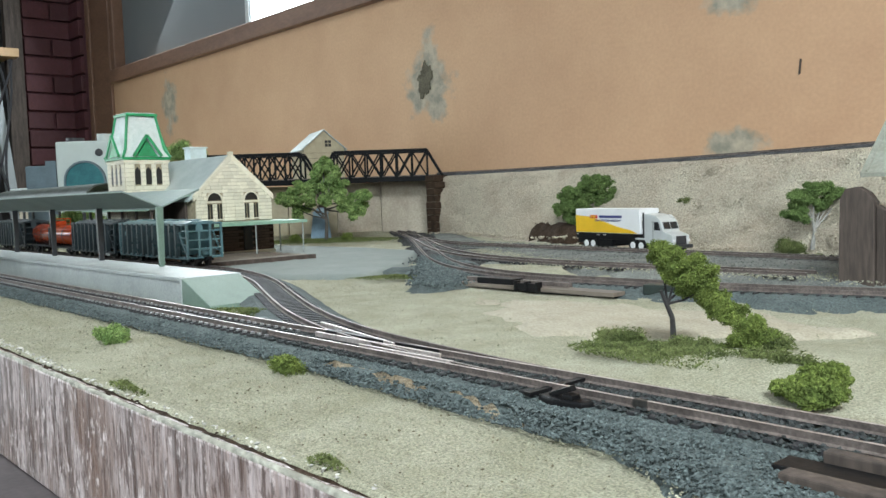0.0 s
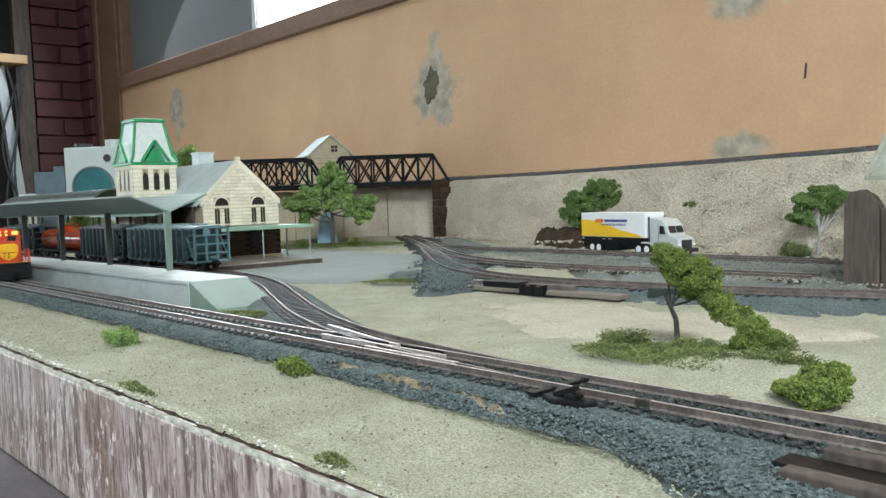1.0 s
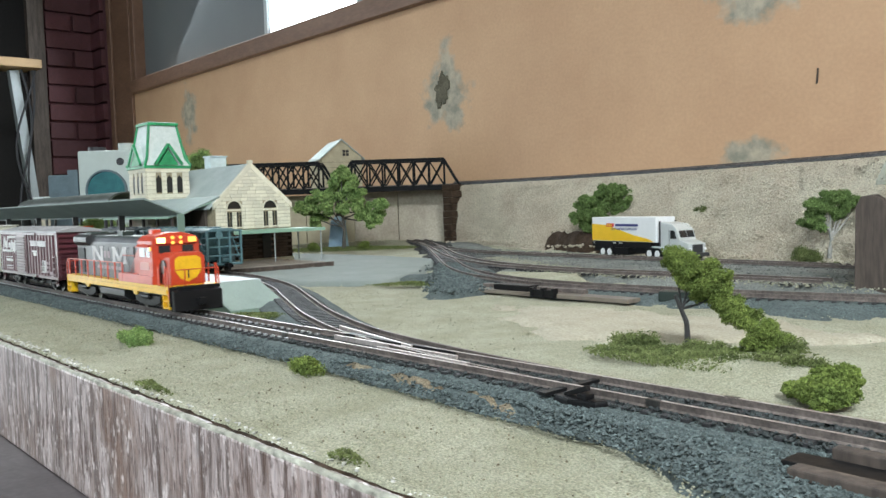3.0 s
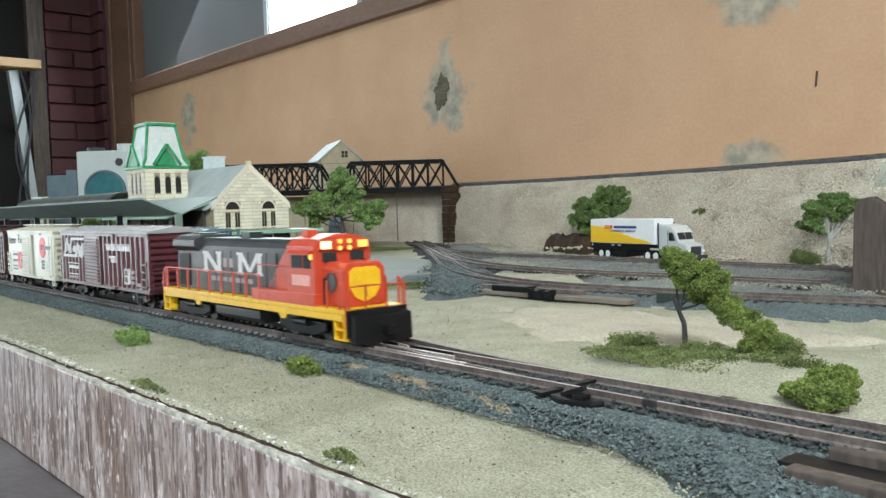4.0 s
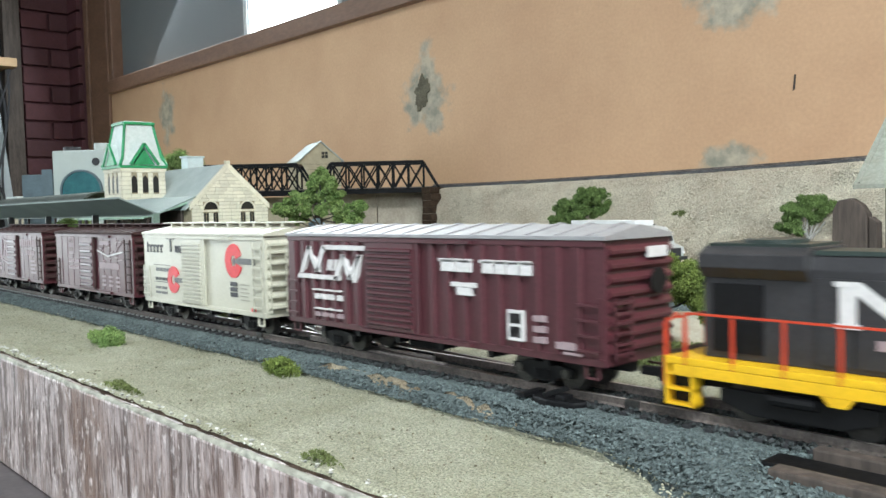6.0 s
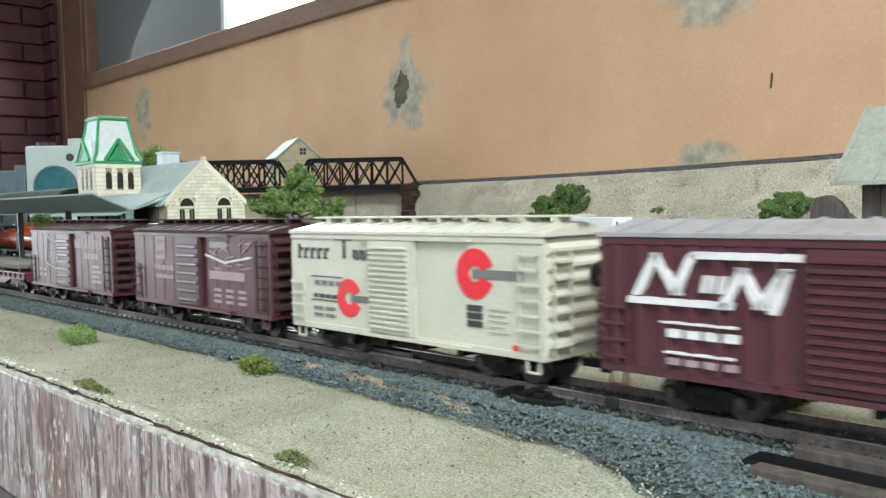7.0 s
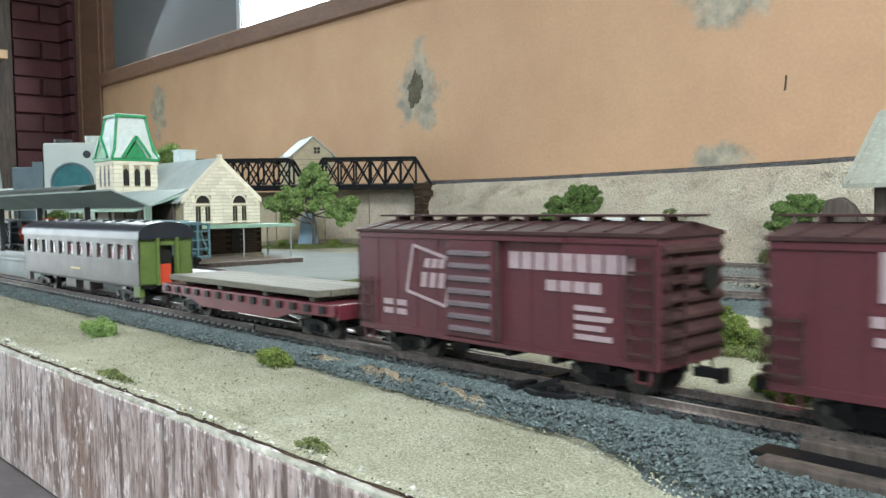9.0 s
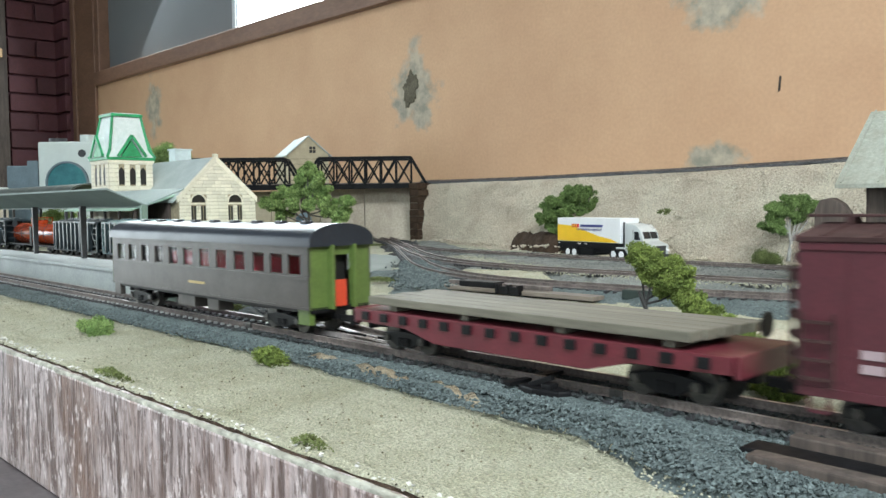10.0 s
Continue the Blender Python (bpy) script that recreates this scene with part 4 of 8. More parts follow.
def switch_machine():
    s = thing("switch_machine", pose(-0.43, 0.463, 0.001, 0, 0, 2), "rusty switch machine with a black bracket beside the track", "switch machine")
    pbox("base_plank", s, M_TIMBER, -0.055, 0.095, -0.014, 0.000, 0, 0.003, 0.0005, "rusty brown plank")
    pbox("bar", s, M_RAIL_SIDE, -0.05, 0.05, -0.003, 0.002, 0.003, 0.0062, 0.0005)
    pbox("bracket", s, M_BLACK, 0.012, 0.034, -0.017, -0.015, 0.0, 0.006, 0.0005, "black bracket with two openings")
    for x in (0.013, 0.023, 0.033):
        pbox("lug", s, M_BLACK, x - 0.001, x + 0.001, -0.018, -0.012, 0.0, 0.0072, 0.0004)
    pbox("cover", s, M_BLACK, -0.03, 0.006, -0.012, 0.0, 0.003, 0.0075, 0.0008)
    b = thing("switch_machine", pose(-0.318, 0.482, 0.001, 0, 0, 10), "small dark green switch motor box", "switch machine")
    pbox("motor", b, M_ROOFGREEN, -0.010, 0.012, -0.006, 0.006, 0, 0.007, 0.001)
    pbox("lug", b, M_BLACK, 0.016, 0.022, -0.005, 0.005, 0, 0.004, 0.0005)


switch_machine()


def crossing_planks():
    c = thing("track_planks", pose(-0.018, 0.1965, 0.0025, 0, 0, -1.5), "dark weathered planks lying beside the main track", "planks")
    pbox("plank", c, M_TIMBER_D, -0.075, 0.12, -0.012, -0.006, 0.0, 0.0036, 0.0006, "weathered brown plank")
    pbox("trough", c, M_BLACK, -0.080, 0.12, -0.0055, 0.004, 0.0, 0.003, 0.0005, "black strip")
    pbox("plank", c, M_TIMBER_D, -0.072, 0.12, 0.0045, 0.009, 0.0, 0.0055, 0.0006, "dark wooden plank")


crossing_planks()


def stones():
    rng = np.random.default_rng(11)
    n = 19000
    x = -1.0 + 1.25 * rng.random(n)
    y = YT + np.where(rng.random(n) < 0.7, -1, 1) * (0.0152 + 0.0150 * rng.random(n))
    z = np.interp(np.abs(y - YT), [0, 0.0185, 0.030], [ZR - 0.0041, ZR - 0.0041, 0.0002])
    scatter("ballast_stones", np.stack([x, y, z], 1), 0.00075, M_STONE, rng, "loose blue-grey ballast stones along the main track", "ballast")
    n = 21000
    x = -0.32 + 0.50 * rng.random(n)
    y = np.interp(x, [-0.32, -0.30, -0.25, -0.19, -0.1595, -0.14, -0.10, -0.05, 0.2], [0.204, 0.197, 0.194, 0.190, 0.191, 0.1895, 0.175, 0.168, 0.163]) - 0.003 + 0.043 * rng.random(n) ** 1.1
    y = np.where(y > 0.2095, 0.2095 - 0.012 * rng.random(n), y)
    lane = np.abs(y - np.interp(x, [-0.30, -0.267, -0.237, -0.211, -0.188], [0.2010, 0.2003, 0.1980, 0.1962, 0.1940])) + 0.0006 * rng.normal(0, 1, n)
    keep = (lane > 0.0019) | (x > -0.186)
    edge = y - np.interp(x, [-0.32, -0.30, -0.25, -0.19, -0.1595, -0.14, -0.10, -0.05, 0.2], [0.204, 0.197, 0.194, 0.190, 0.191, 0.1895, 0.175, 0.168, 0.163])
    z = np.interp(edge, [-0.003, 0.006], [0.0004, 0.0038]) + 0.0006 * rng.random(n)
    scatter("ballast_stones", np.stack([x, y, z], 1)[keep], 0.00066, M_STONE, rng, "loose blue-grey ballast stones on the wide shoulder", "ballast")
    # ballast heaped over the ties of the nearer track
    n = 9000
    x = 0.22 - 0.60 * rng.random(n) ** 1.15
    y = YT + 0.0160 * (2 * rng.random(n) - 1)
    y = np.where(np.abs(np.abs(y - YT) - 0.00885) < 0.0014, YT + 0.006 * (2 * rng.random(n) - 1), y)
    scatter("ballast_stones", np.stack([x, y, ZR - 0.0032 + 0.0008 * rng.random(n)], 1), 0.0008, M_DARKSTONE, rng, "dark oily ballast heaped over the ties", "ballast")
    n = 3600
    u = rng.random(n)
    x = np.interp(u, [0, 0.4, 1], [-0.475, -0.545, -0.69]) + rng.normal(0, 0.010, n)
    y = np.interp(u, [0, 0.4, 1], [0.425, 0.490, 0.615]) + rng.normal(0, 0.010, n)
    scatter("ballast_stones", np.stack([x, y, 0.0045 + 0.001 * rng.random(n)], 1), 0.0014, M_STONE, rng, "spilled ballast stones between the tracks", "ballast")
    n = 15000
    x = -0.85 + 0.95 * rng.random(n)
    y = 0.130 + 0.065 * rng.random(n)
    scatter("ground_crumbs", np.stack([x, y, -0.0006 + 0.0005 * rng.random(n)], 1), 0.0004, M_GROUND, rng, "fine tan crumbs of ground cover", "ground cover")
    n = 9000
    u = rng.random(n)
    x = -0.95 + 1.1 * u
    y = np.interp(x, [-0.95, -0.75, -0.55, -0.3, 0.15], [0.80, 0.68, 0.60, 0.585, 0.60]) + 0.19 * rng.random(n) * np.interp(x, [-0.95, -0.6], [0.3, 1])
    scatter("ballast_stones", np.stack([x, y, 0.0046 + 0.0010 * rng.random(n)], 1), 0.0009, M_YARD, rng, "loose grey stones between the yard tracks", "ballast")
    n = 6000
    x = -0.72 + 0.80 * rng.random(n)
    y = np.interp(x, [-0.72, -0.5, 0.1], [0.70, 0.598, 0.60]) + rng.normal(0, 0.014, n)
    scatter("ground_crumbs", np.stack([x, y, 0.0050 + 0.0005 * rng.random(n)], 1), 0.0007, M_GROUND, rng, "tan crumbs between the yard tracks", "ground cover")
    n = 2600
    x = -0.80 + 0.75 * rng.random(n)
    y = 0.26 + 0.22 * rng.random(n)
    scatter("ground_crumbs", np.stack([x, y, -0.0004 + 0.0006 * rng.random(n)], 1), 0.0005, M_GROUND, rng, "fine tan crumbs of ground cover", "ground cover")

    n = 650
    x = -0.85 + 0.95 * rng.random(n)
    y = 0.130 + 0.066 * rng.random(n)
    scatter("ground_crumbs", np.stack([x, y, -0.0004 + 0.0005 * rng.random(n)], 1), 0.0004, M_SPECK, rng, "dark brown crumbs on the ground cover", "ground cover")


M_SPECK = mat("dark_brown_crumb", (0.19, 0.165, 0.11), 0.95, var=0.3, scale=400, bump=0, spec=0.1, isl=0.4)
stones()


# ---- plants ----
def foliage(rng, clumps, per, radius, leaf, fuzz=0.62):
    """Foam clumps: many small uneven triangles round each clump's centre."""
    c = np.repeat(np.array(clumps), int(per * 2.0), 0)
    n = len(c)
    d = rng.normal(0, 1, (n, 3))
    d /= np.linalg.norm(d, axis=1)[:, None]
    r = radius * (0.45 + fuzz * rng.random((n, 1)) ** 0.8)
    p = c + d * r * np.array([1, 1, 0.85])
    tri = rng.normal(0, 1, (n, 4, 3)) * leaf * 0.5
    v = (p[:, None] + tri).reshape(-1, 3)
    f = (np.array([(0, 1, 2), (0, 2, 3), (0, 3, 1), (1, 3, 2)])[None] + 4 * np.arange(n)[:, None, None]).reshape(-1, 3)
    # a lumpy core inside each clump keeps it from being seen through
    k = np.array(clumps)
    core = bmesh.new()
    bmesh.ops.create_icosphere(core, subdivisions=2, radius=1.0)
    cv = np.array([p.co[:] for p in core.verts])
    core.verts.index_update()
    cf = np.array([[p.index for p in q.verts] for q in core.faces])
    core.free()
    w = k[:, None] + cv[None] * radius * (0.36 + 0.34 * rng.random((len(k), len(cv), 1))) * np.array([1, 1, 0.85])
    g = (cf[None] + len(cv) * np.arange(len(k))[:, None, None]).reshape(-1, 3) + len(v)
    return np.vstack([v, w.reshape(-1, 3)]), np.vstack([f, g])


def tree(label, at, height, crown, material, seed, per=130, clump=0.0085, leaf=0.0026, trunk=0.0035, lean=(0, 0), bark=None, limbs=99, fuzz=0.62):
    """crown: blobs of (x, y, z, radius) in the tree's own space, filled with clumps."""
    rng = np.random.default_rng(seed)
    t = thing("tree", pose(*at, 0, 0, 0), label, "tree", "trees of the layout")
    bm = bmesh.new()
    top = Vector((lean[0], lean[1], height * 0.55))
    mid = top * 0.5 + Vector((0.002, 0.001, 0))
    cyl(bm, (0, 0, -0.003), mid, trunk, trunk * 0.75, 8)
    cyl(bm, mid, top, trunk * 0.75, trunk * 0.5, 8)
    for x, y, z, r in crown[:limbs]:
        e = Vector((x, y, z))
        s = mid.lerp(top, float(rng.random()))
        k = s.lerp(e, 0.5) + Vector((0, 0, -0.15 * r))
        cyl(bm, s, k, trunk * 0.45, trunk * 0.32, 6), cyl(bm, k, e, trunk * 0.32, trunk * 0.15, 6)
    part("trunk", bm, bark or M_TRUNK, t, "thin grey-brown trunk with forked limbs", smooth=True)
    centers = []
    for x, y, z, r in crown:
        n = max(4, int(2.3 * (r / clump) ** 2))
        d = rng.normal(0, 1, (n, 3))
        d /= np.linalg.norm(d, axis=1)[:, None]
        centers += (np.array([x, y, z]) + d * r * (0.5 + 0.55 * rng.random((n, 1))) * np.array([1, 1, 0.85])).tolist()
    v, f = foliage(rng, centers, per, clump, leaf, fuzz)
    ob = new("crown", from_np("crown", v, f, material))
    ob.parent = t
    return t


def lobes(rows):
    """Crown lobes given across the slanting row of trees: offset along it, offset across it, height, radius."""
    return [(0.67 * u - 0.74 * v, 0.74 * u + 0.67 * v, z, r) for u, v, z, r in rows]


tree("round leafy green model tree beside the station road", (-1.16, 0.79, 0.0), 0.115, lobes([(0.000, 0, 0.128, 0.013), (-0.008, 0.008, 0.113, 0.015), (0.014, -0.008, 0.110, 0.015), (-0.030, 0.004, 0.093, 0.015), (0.002, 0.012, 0.092, 0.018), (0.032, 0, 0.090, 0.017), (-0.058, 0, 0.073, 0.018), (-0.030, -0.012, 0.070, 0.016), (0.058, 0.004, 0.068, 0.018), (0.030, -0.012, 0.064, 0.015), (-0.042, 0.006, 0.052, 0.013), (0.050, -0.004, 0.048, 0.015), (0.002, -0.01, 0.066, 0.012)]), M_LEAF, 21, per=150, clump=0.0075, leaf=0.0022)
tree("low spreading dark green model tree on the slope", (-0.720, 0.934, 0.000), 0.080, lobes([(-0.032, 0, 0.062, 0.016), (-0.014, -0.004, 0.074, 0.017), (0.008, 0.006, 0.076, 0.017), (0.030, 0, 0.068, 0.017), (0.044, 0.004, 0.053, 0.013), (-0.040, 0, 0.046, 0.014), (-0.018, -0.006, 0.050, 0.015), (-0.030, 0.004, 0.034, 0.012), (0.016, -0.006, 0.060, 0.013)]), M_LEAF4, 22, per=150, clump=0.0062, leaf=0.0018)
tree("small pale-trunked green model tree by the embankment", (-0.354, 0.790, 0.0115), 0.052, lobes([(-0.012, 0, 0.046, 0.009), (0.003, 0.003, 0.053, 0.010), (0.018, -0.002, 0.050, 0.009), (0.024, 0.002, 0.042, 0.007), (-0.019, 0, 0.034, 0.008), (-0.010, -0.004, 0.030, 0.007), (0.010, 0.003, 0.040, 0.008), (-0.003, 0, 0.042, 0.008)]), M_LEAF4, 23, per=150, clump=0.0042, leaf=0.0012, trunk=0.0022, bark=M_TRUNK_PALE)
tree("bright green leaning sapling in the grass", (-0.214, 0.334, 0.0005), 0.046, [(-0.004, -0.004, 0.043, 0.0050), (0.001, 0.001, 0.037, 0.0090), (0.007, 0.005, 0.032, 0.0095), (0.010, 0.007, 0.025, 0.0075), (0.024, 0.000, 0.0195, 0.0062), (0.029, -0.003, 0.0170, 0.0060), (0.042, -0.010, 0.0105, 0.0085), (0.046, -0.012, 0.0080, 0.0080), (0.040, -0.012, 0.0045, 0.0080)], M_LEAF3, 24, per=190, clump=0.0026, leaf=0.0007, trunk=0.0016, lean=(-0.004, -0.004), bark=M_TRUNK_BLACK, limbs=4, fuzz=0.95)


def bush(label, at, blobs, material, seed, clump=0.0035, leaf=0.0007, per=90):
    rng = np.random.default_rng(seed)
    centers = []
    for x, y, z, r in blobs:
        n = max(4, int(4 * (r / clump) ** 2))
        d = rng.normal(0, 1, (n, 3))
        d /= np.linalg.norm(d, axis=1)[:, None]
        d[:, 2] = np.abs(d[:, 2])
        centers += (np.array([x, y, z]) + d * r * (0.3 + 0.7 * rng.random((n, 1)))).tolist()
    v, f = foliage(rng, centers, int(per * 1.5), clump, leaf, 0.95)
    v[:, 2] = np.maximum(v[:, 2], -0.0015)
    ob = new("bush", from_np("bush", v, f, material))
    ob.matrix_basis = pose(*at)
    return tagged(ob, label, "bush", "bushes of the layout")


def turf(label, at, rx, ry, n, material, seed, leaf=0.0011, rot=0.0):
    """A flat tuft of coarse foam grass."""
    rng = np.random.default_rng(seed)
    a, r = rng.random(n) * 6.283, np.sqrt(rng.random(n)) * (0.75 + 0.35 * np.sin(rng.random(n) * 9))
    x, y = rx * r * np.cos(a), ry * r * np.sin(a)
    c, s = math.cos(rot), math.sin(rot)
    p = np.stack([x * c - y * s, x * s + y * c, 0.0012 * (1 - r) + 0.0022 * rng.random(n) * (1.2 - r)], 1)
    v = (p[:, None] + rng.normal(0, 1, (n, 4, 3)) * leaf * 0.42).reshape(-1, 3)
    f = (np.array([(0, 1, 2), (0, 2, 3), (0, 3, 1), (1, 3, 2)])[None] + 4 * np.arange(n)[:, None, None]).reshape(-1, 3)
    ob = new("turf", from_np("turf", v, f, material))
    ob.matrix_basis = pose(*at)
    return tagged(ob, label, "turf", kind="stuff")


bush("small dark green foam bush on the tan ground", (-0.455, 0.170, 0.0), [(-0.005, -0.001, 0.001, 0.005), (0.005, 0.001, 0.001, 0.005), (0.0, 0.002, 0.002, 0.005)], M_LEAF, 31, 0.0028, 0.0007)
bush("small olive foam bush by the ballast", (-0.310, 0.1885, 0.0), [(-0.003, 0, 0.001, 0.004), (0.002, 0, 0.003, 0.0035), (0.004, 0.001, 0.0005, 0.0035)], M_LEAF3, 32, 0.0026, 0.0006)
bush("ragged olive green bush beside the main track", (-0.1215, 0.2685, 0.003), [(-0.006, 0, 0.001, 0.0050), (0.005, 0.001, 0.002, 0.0055), (0.000, 0.003, 0.0045, 0.0050), (0.006, 0.004, 0.007, 0.0035), (-0.011, 0.003, 0.000, 0.0035), (0.001, -0.004, 0.0, 0.005)], M_LEAF3, 33, 0.0022, 0.0008, 120)
bush("dark green foam bush below the sapling", (-0.195, 0.317, 0.002), [(-0.004, 0, 0.001, 0.005), (0.005, 0.002, 0.001, 0.0045)], M_LEAF2, 34)
bush("olive bush under the sapling", (-0.168, 0.325, 0.006), [(0.0, 0, 0.0, 0.006), (0.008, 0.001, 0.0, 0.006)], M_LEAF2, 39)
bush("green bush at the foot of the big tree", (-1.185, 0.748, 0.0), [(0, 0, 0.004, 0.009)], M_LEAF3, 35, 0.005, 0.001)
bush("green bush at the foot of the big tree", (-1.115, 0.80, 0.0), [(0, 0, 0.003, 0.008)], M_LEAF3, 36, 0.005, 0.001)
bush("olive brush beside the small tree", (-0.372, 0.785, 0.004), [(-0.006, 0, 0.005, 0.008), (0.004, 0.003, 0.002, 0.008)], M_LEAF2, 37, 0.005, 0.001)
bush("small weeds on the sandy slope", (-0.545, 0.900, 0.05), [(-0.020, 0.010, 0.002, 0.006), (-0.008, 0.004, 0, 0.007), (0.006, -0.001, -0.005, 0.007), (0.018, -0.006, -0.012, 0.006)], M_LEAF2, 38, 0.0035, 0.0009, 40)
turf("olive turf round the leaning sapling", (-0.180, 0.310, 0.003), 0.062, 0.024, 22000, M_LEAF2, 41, 0.0009, 0.15)
bush("low olive foam clump on the turf", (-0.232, 0.318, 0.002), [(0.0, 0, 0.0, 0.006), (0.008, -0.001, 0.0, 0.005), (-0.009, 0.002, 0.0, 0.004)], M_LEAF2, 71)
bush("low olive foam clump on the turf", (-0.150, 0.306, 0.003), [(0.0, 0, 0.0, 0.006), (0.010, 0.0, 0.0, 0.005), (-0.010, 0.0, 0.0, 0.005)], M_LEAF2, 72)
turf("olive turf patch between track and yard", (-0.565, 0.455, 0.0015), 0.040, 0.012, 3000, M_LEAF2, 42, 0.0009, 0.55)
turf("olive turf below the platform ramp", (-0.475, 0.268, 0.0012), 0.045, 0.012, 2600, M_LEAF2, 43, 0.0009, 0.1)
turf("green turf under the big tree", (-1.17, 0.80, 0.001), 0.12, 0.07, 14000, M_LEAF2, 45, 0.0015, 0.7)
turf("olive turf beside the embankment tree", (-0.345, 0.782, 0.002), 0.042, 0.018, 3000, M_LEAF2, 46, 0.0012, -0.3)
turf("dry turf on the wall side below the bridge", (-1.30, 1.0, 0.010), 0.16, 0.06, 3500, M_LEAF2, 47, 0.0014, 0.8)
turf("dark turf along the front rim", (-0.330, 0.1285, 0.0002), 0.018, 0.003, 500, M_LEAF2, 48, 0.0008)
turf("dark turf along the front rim", (-0.192, 0.1285, 0.0002), 0.009, 0.003, 300, M_LEAF2, 49, 0.0008)

# ---- station ----
def platform():
    p = thing("station_platform", pose(0, 0, 0), "grey-green concrete station platform with a sloping ramp end", "platform", kind="structure")
    y0, y1, z, e = 0.267, 0.316, 0.018, -0.579
    part("deck", box(bmesh.new(), -2.4, e, y0, y1, -0.002, z), M_CONCRETE, p, "smooth grey platform", 0.0008)
    part("coping", box(bmesh.new(), -2.4, e - 0.001, y0 - 0.0012, y0 + 0.004, z - 0.0022, z + 0.0006), M_CONCRETE, p, "worn edge", 0.0005)
    part("ramp", prism(bmesh.new(), [(e + 0.0015, -0.002), (e + 0.046, -0.002), (e + 0.044, 0.001), (e + 0.0015, z)], y0, y1 - 0.003, "y"), M_RAMP, p, "pale green ramp", 0.0006)


platform()


def canopy():
    c = thing("platform_canopy", pose(0, 0, 0), "grey butterfly canopy on a row of slim posts", "canopy", "", "")
    x0, x1 = -2.35, -0.709
    yn, yv, yf, zn, zv, zf = 0.279, 0.313, 0.349, 0.0828, 0.0685, 0.0832
    th = 0.0016
    part("near_wing", prism(bmesh.new(), [(yn, zn), (yv, zv), (yv, zv + th), (yn, zn + th)], x0, x1), M_CANOPY, c, "upswept canopy wing", 0.0003)
    part("far_wing", prism(bmesh.new(), [(yv, zv), (yf, zf), (yf, zf + th), (yv, zv + th)], x0, x1), M_CANOPY, c, "upswept canopy wing", 0.0003)
    part("gutter", box(bmesh.new(), x0, x1 - 0.002, yv - 0.0016, yv + 0.0016, zv - 0.0012, zv), M_CANOPY, c)
    post = finish(prism(bmesh.new(), [(-0.0022, 0), (0.0022, 0), (0.0030, 0.0515), (-0.0030, 0.0515)], -0.0018, 0.0018, "x"), "post", M_POST, 0.0003)
    near_post = finish(prism(bmesh.new(), [(-0.0022, 0), (0.0022, 0), (0.0030, 0.0515), (-0.0030, 0.0515)], -0.0018, 0.0018, "x"), "post", M_RAMP, 0.0003)
    for k in range(11):
        piece("post", near_post if k == 0 else post, c, pose(-0.704 - 0.1412 * k, 0.3085, 0.018, 0, 0, 0))



def annex():
    """Low arched roof on posts, in line with the station."""
    a = thing("platform_shelter", pose(-1.60, 0.50, 0), "long low grey-green arched shelter roof behind the canopy", "shelter")
    arc = [(0.034 * math.cos(q), 0.090 + 0.017 * math.sin(q)) for q in [math.pi * i / 14 for i in range(15)]]
    part("roof", prism(bmesh.new(), arc + [(y * 0.93, z - 0.0018) for y, z in arc[::-1]], -0.24, 0.272), M_SHELTER, a, "dark arched sheet roof", smooth=True)
    # white box stands for the highlight at the roof's left end
    part("ridge_vent", box(bmesh.new(), -0.235, -0.16, -0.006, 0.006, 0.1062, 0.1105), M_WHITEBOX, a, "white strip for the highlight on the ridge", 0.001)
    for x in (-0.22, -0.06, 0.10, 0.25):
        for y in (-0.031, 0.031):
            part("post", box(bmesh.new(), x - 0.002, x + 0.002, y - 0.002, y + 0.002, -0.001, 0.0905), M_POST, a)


M_SHELTER = mat("dull_green_sheet", (0.085, 0.10, 0.09), 0.4, var=0.25, scale=50, bump=0.2, bscale=500, color2=(0.05, 0.06, 0.055))
canopy()
annex()


def stone_courses(parent, u0, u1, z0, z1, place, seed, rows, stone=0.0105, peak=None, holes=()):
    """Courses of cream stones over a wall; place turns (u, z) into a pose; peak: (u, z) of a gable."""
    r = random.Random(seed)
    h = (z1 - z0) / rows
    cache = {}

    def width(z):
        if not peak or z <= peak[2]:
            return u0, u1
        k = (peak[1] - z) / (peak[1] - peak[2])
        return peak[0] + (u0 - peak[0]) * k, peak[0] + (u1 - peak[0]) * k
    for j in range(rows):
        z = z0 + j * h
        a, b = width(z + h)
        u = a - (stone * 0.5 if j % 2 else 0)
        while u < b - 0.0012:
            w = stone * r.choice((0.75, 1.0, 1.0, 1.25))
            s, e = max(u, a), min(u + w, b)
            u += w
            if e - s < 0.0012:
                continue
            runs = [(s, e)]
            for hu, hw, hz0, hz1 in holes:
                # stones are cut back to the openings
                if z < hz1 - 0.0004 and z + h > hz0 + 0.0004:
                    runs = [q for p, r_ in runs for q in ((p, min(r_, hu - hw)), (max(p, hu + hw), r_)) if q[1] - q[0] > 0]
            for s, e in runs:
                if e - s < 0.0009:
                    continue
                key = round((e - s) * 4000)
                if key not in cache:
                    q = key / 8000 - 0.00022
                    cache[key] = finish(box(bmesh.new(), -q, q, -0.0007, 0.0003, 0.0002, h - 0.0002), "stone", M_STONEWALL)
                piece("stone", cache[key], parent, place((s + e) / 2, z))


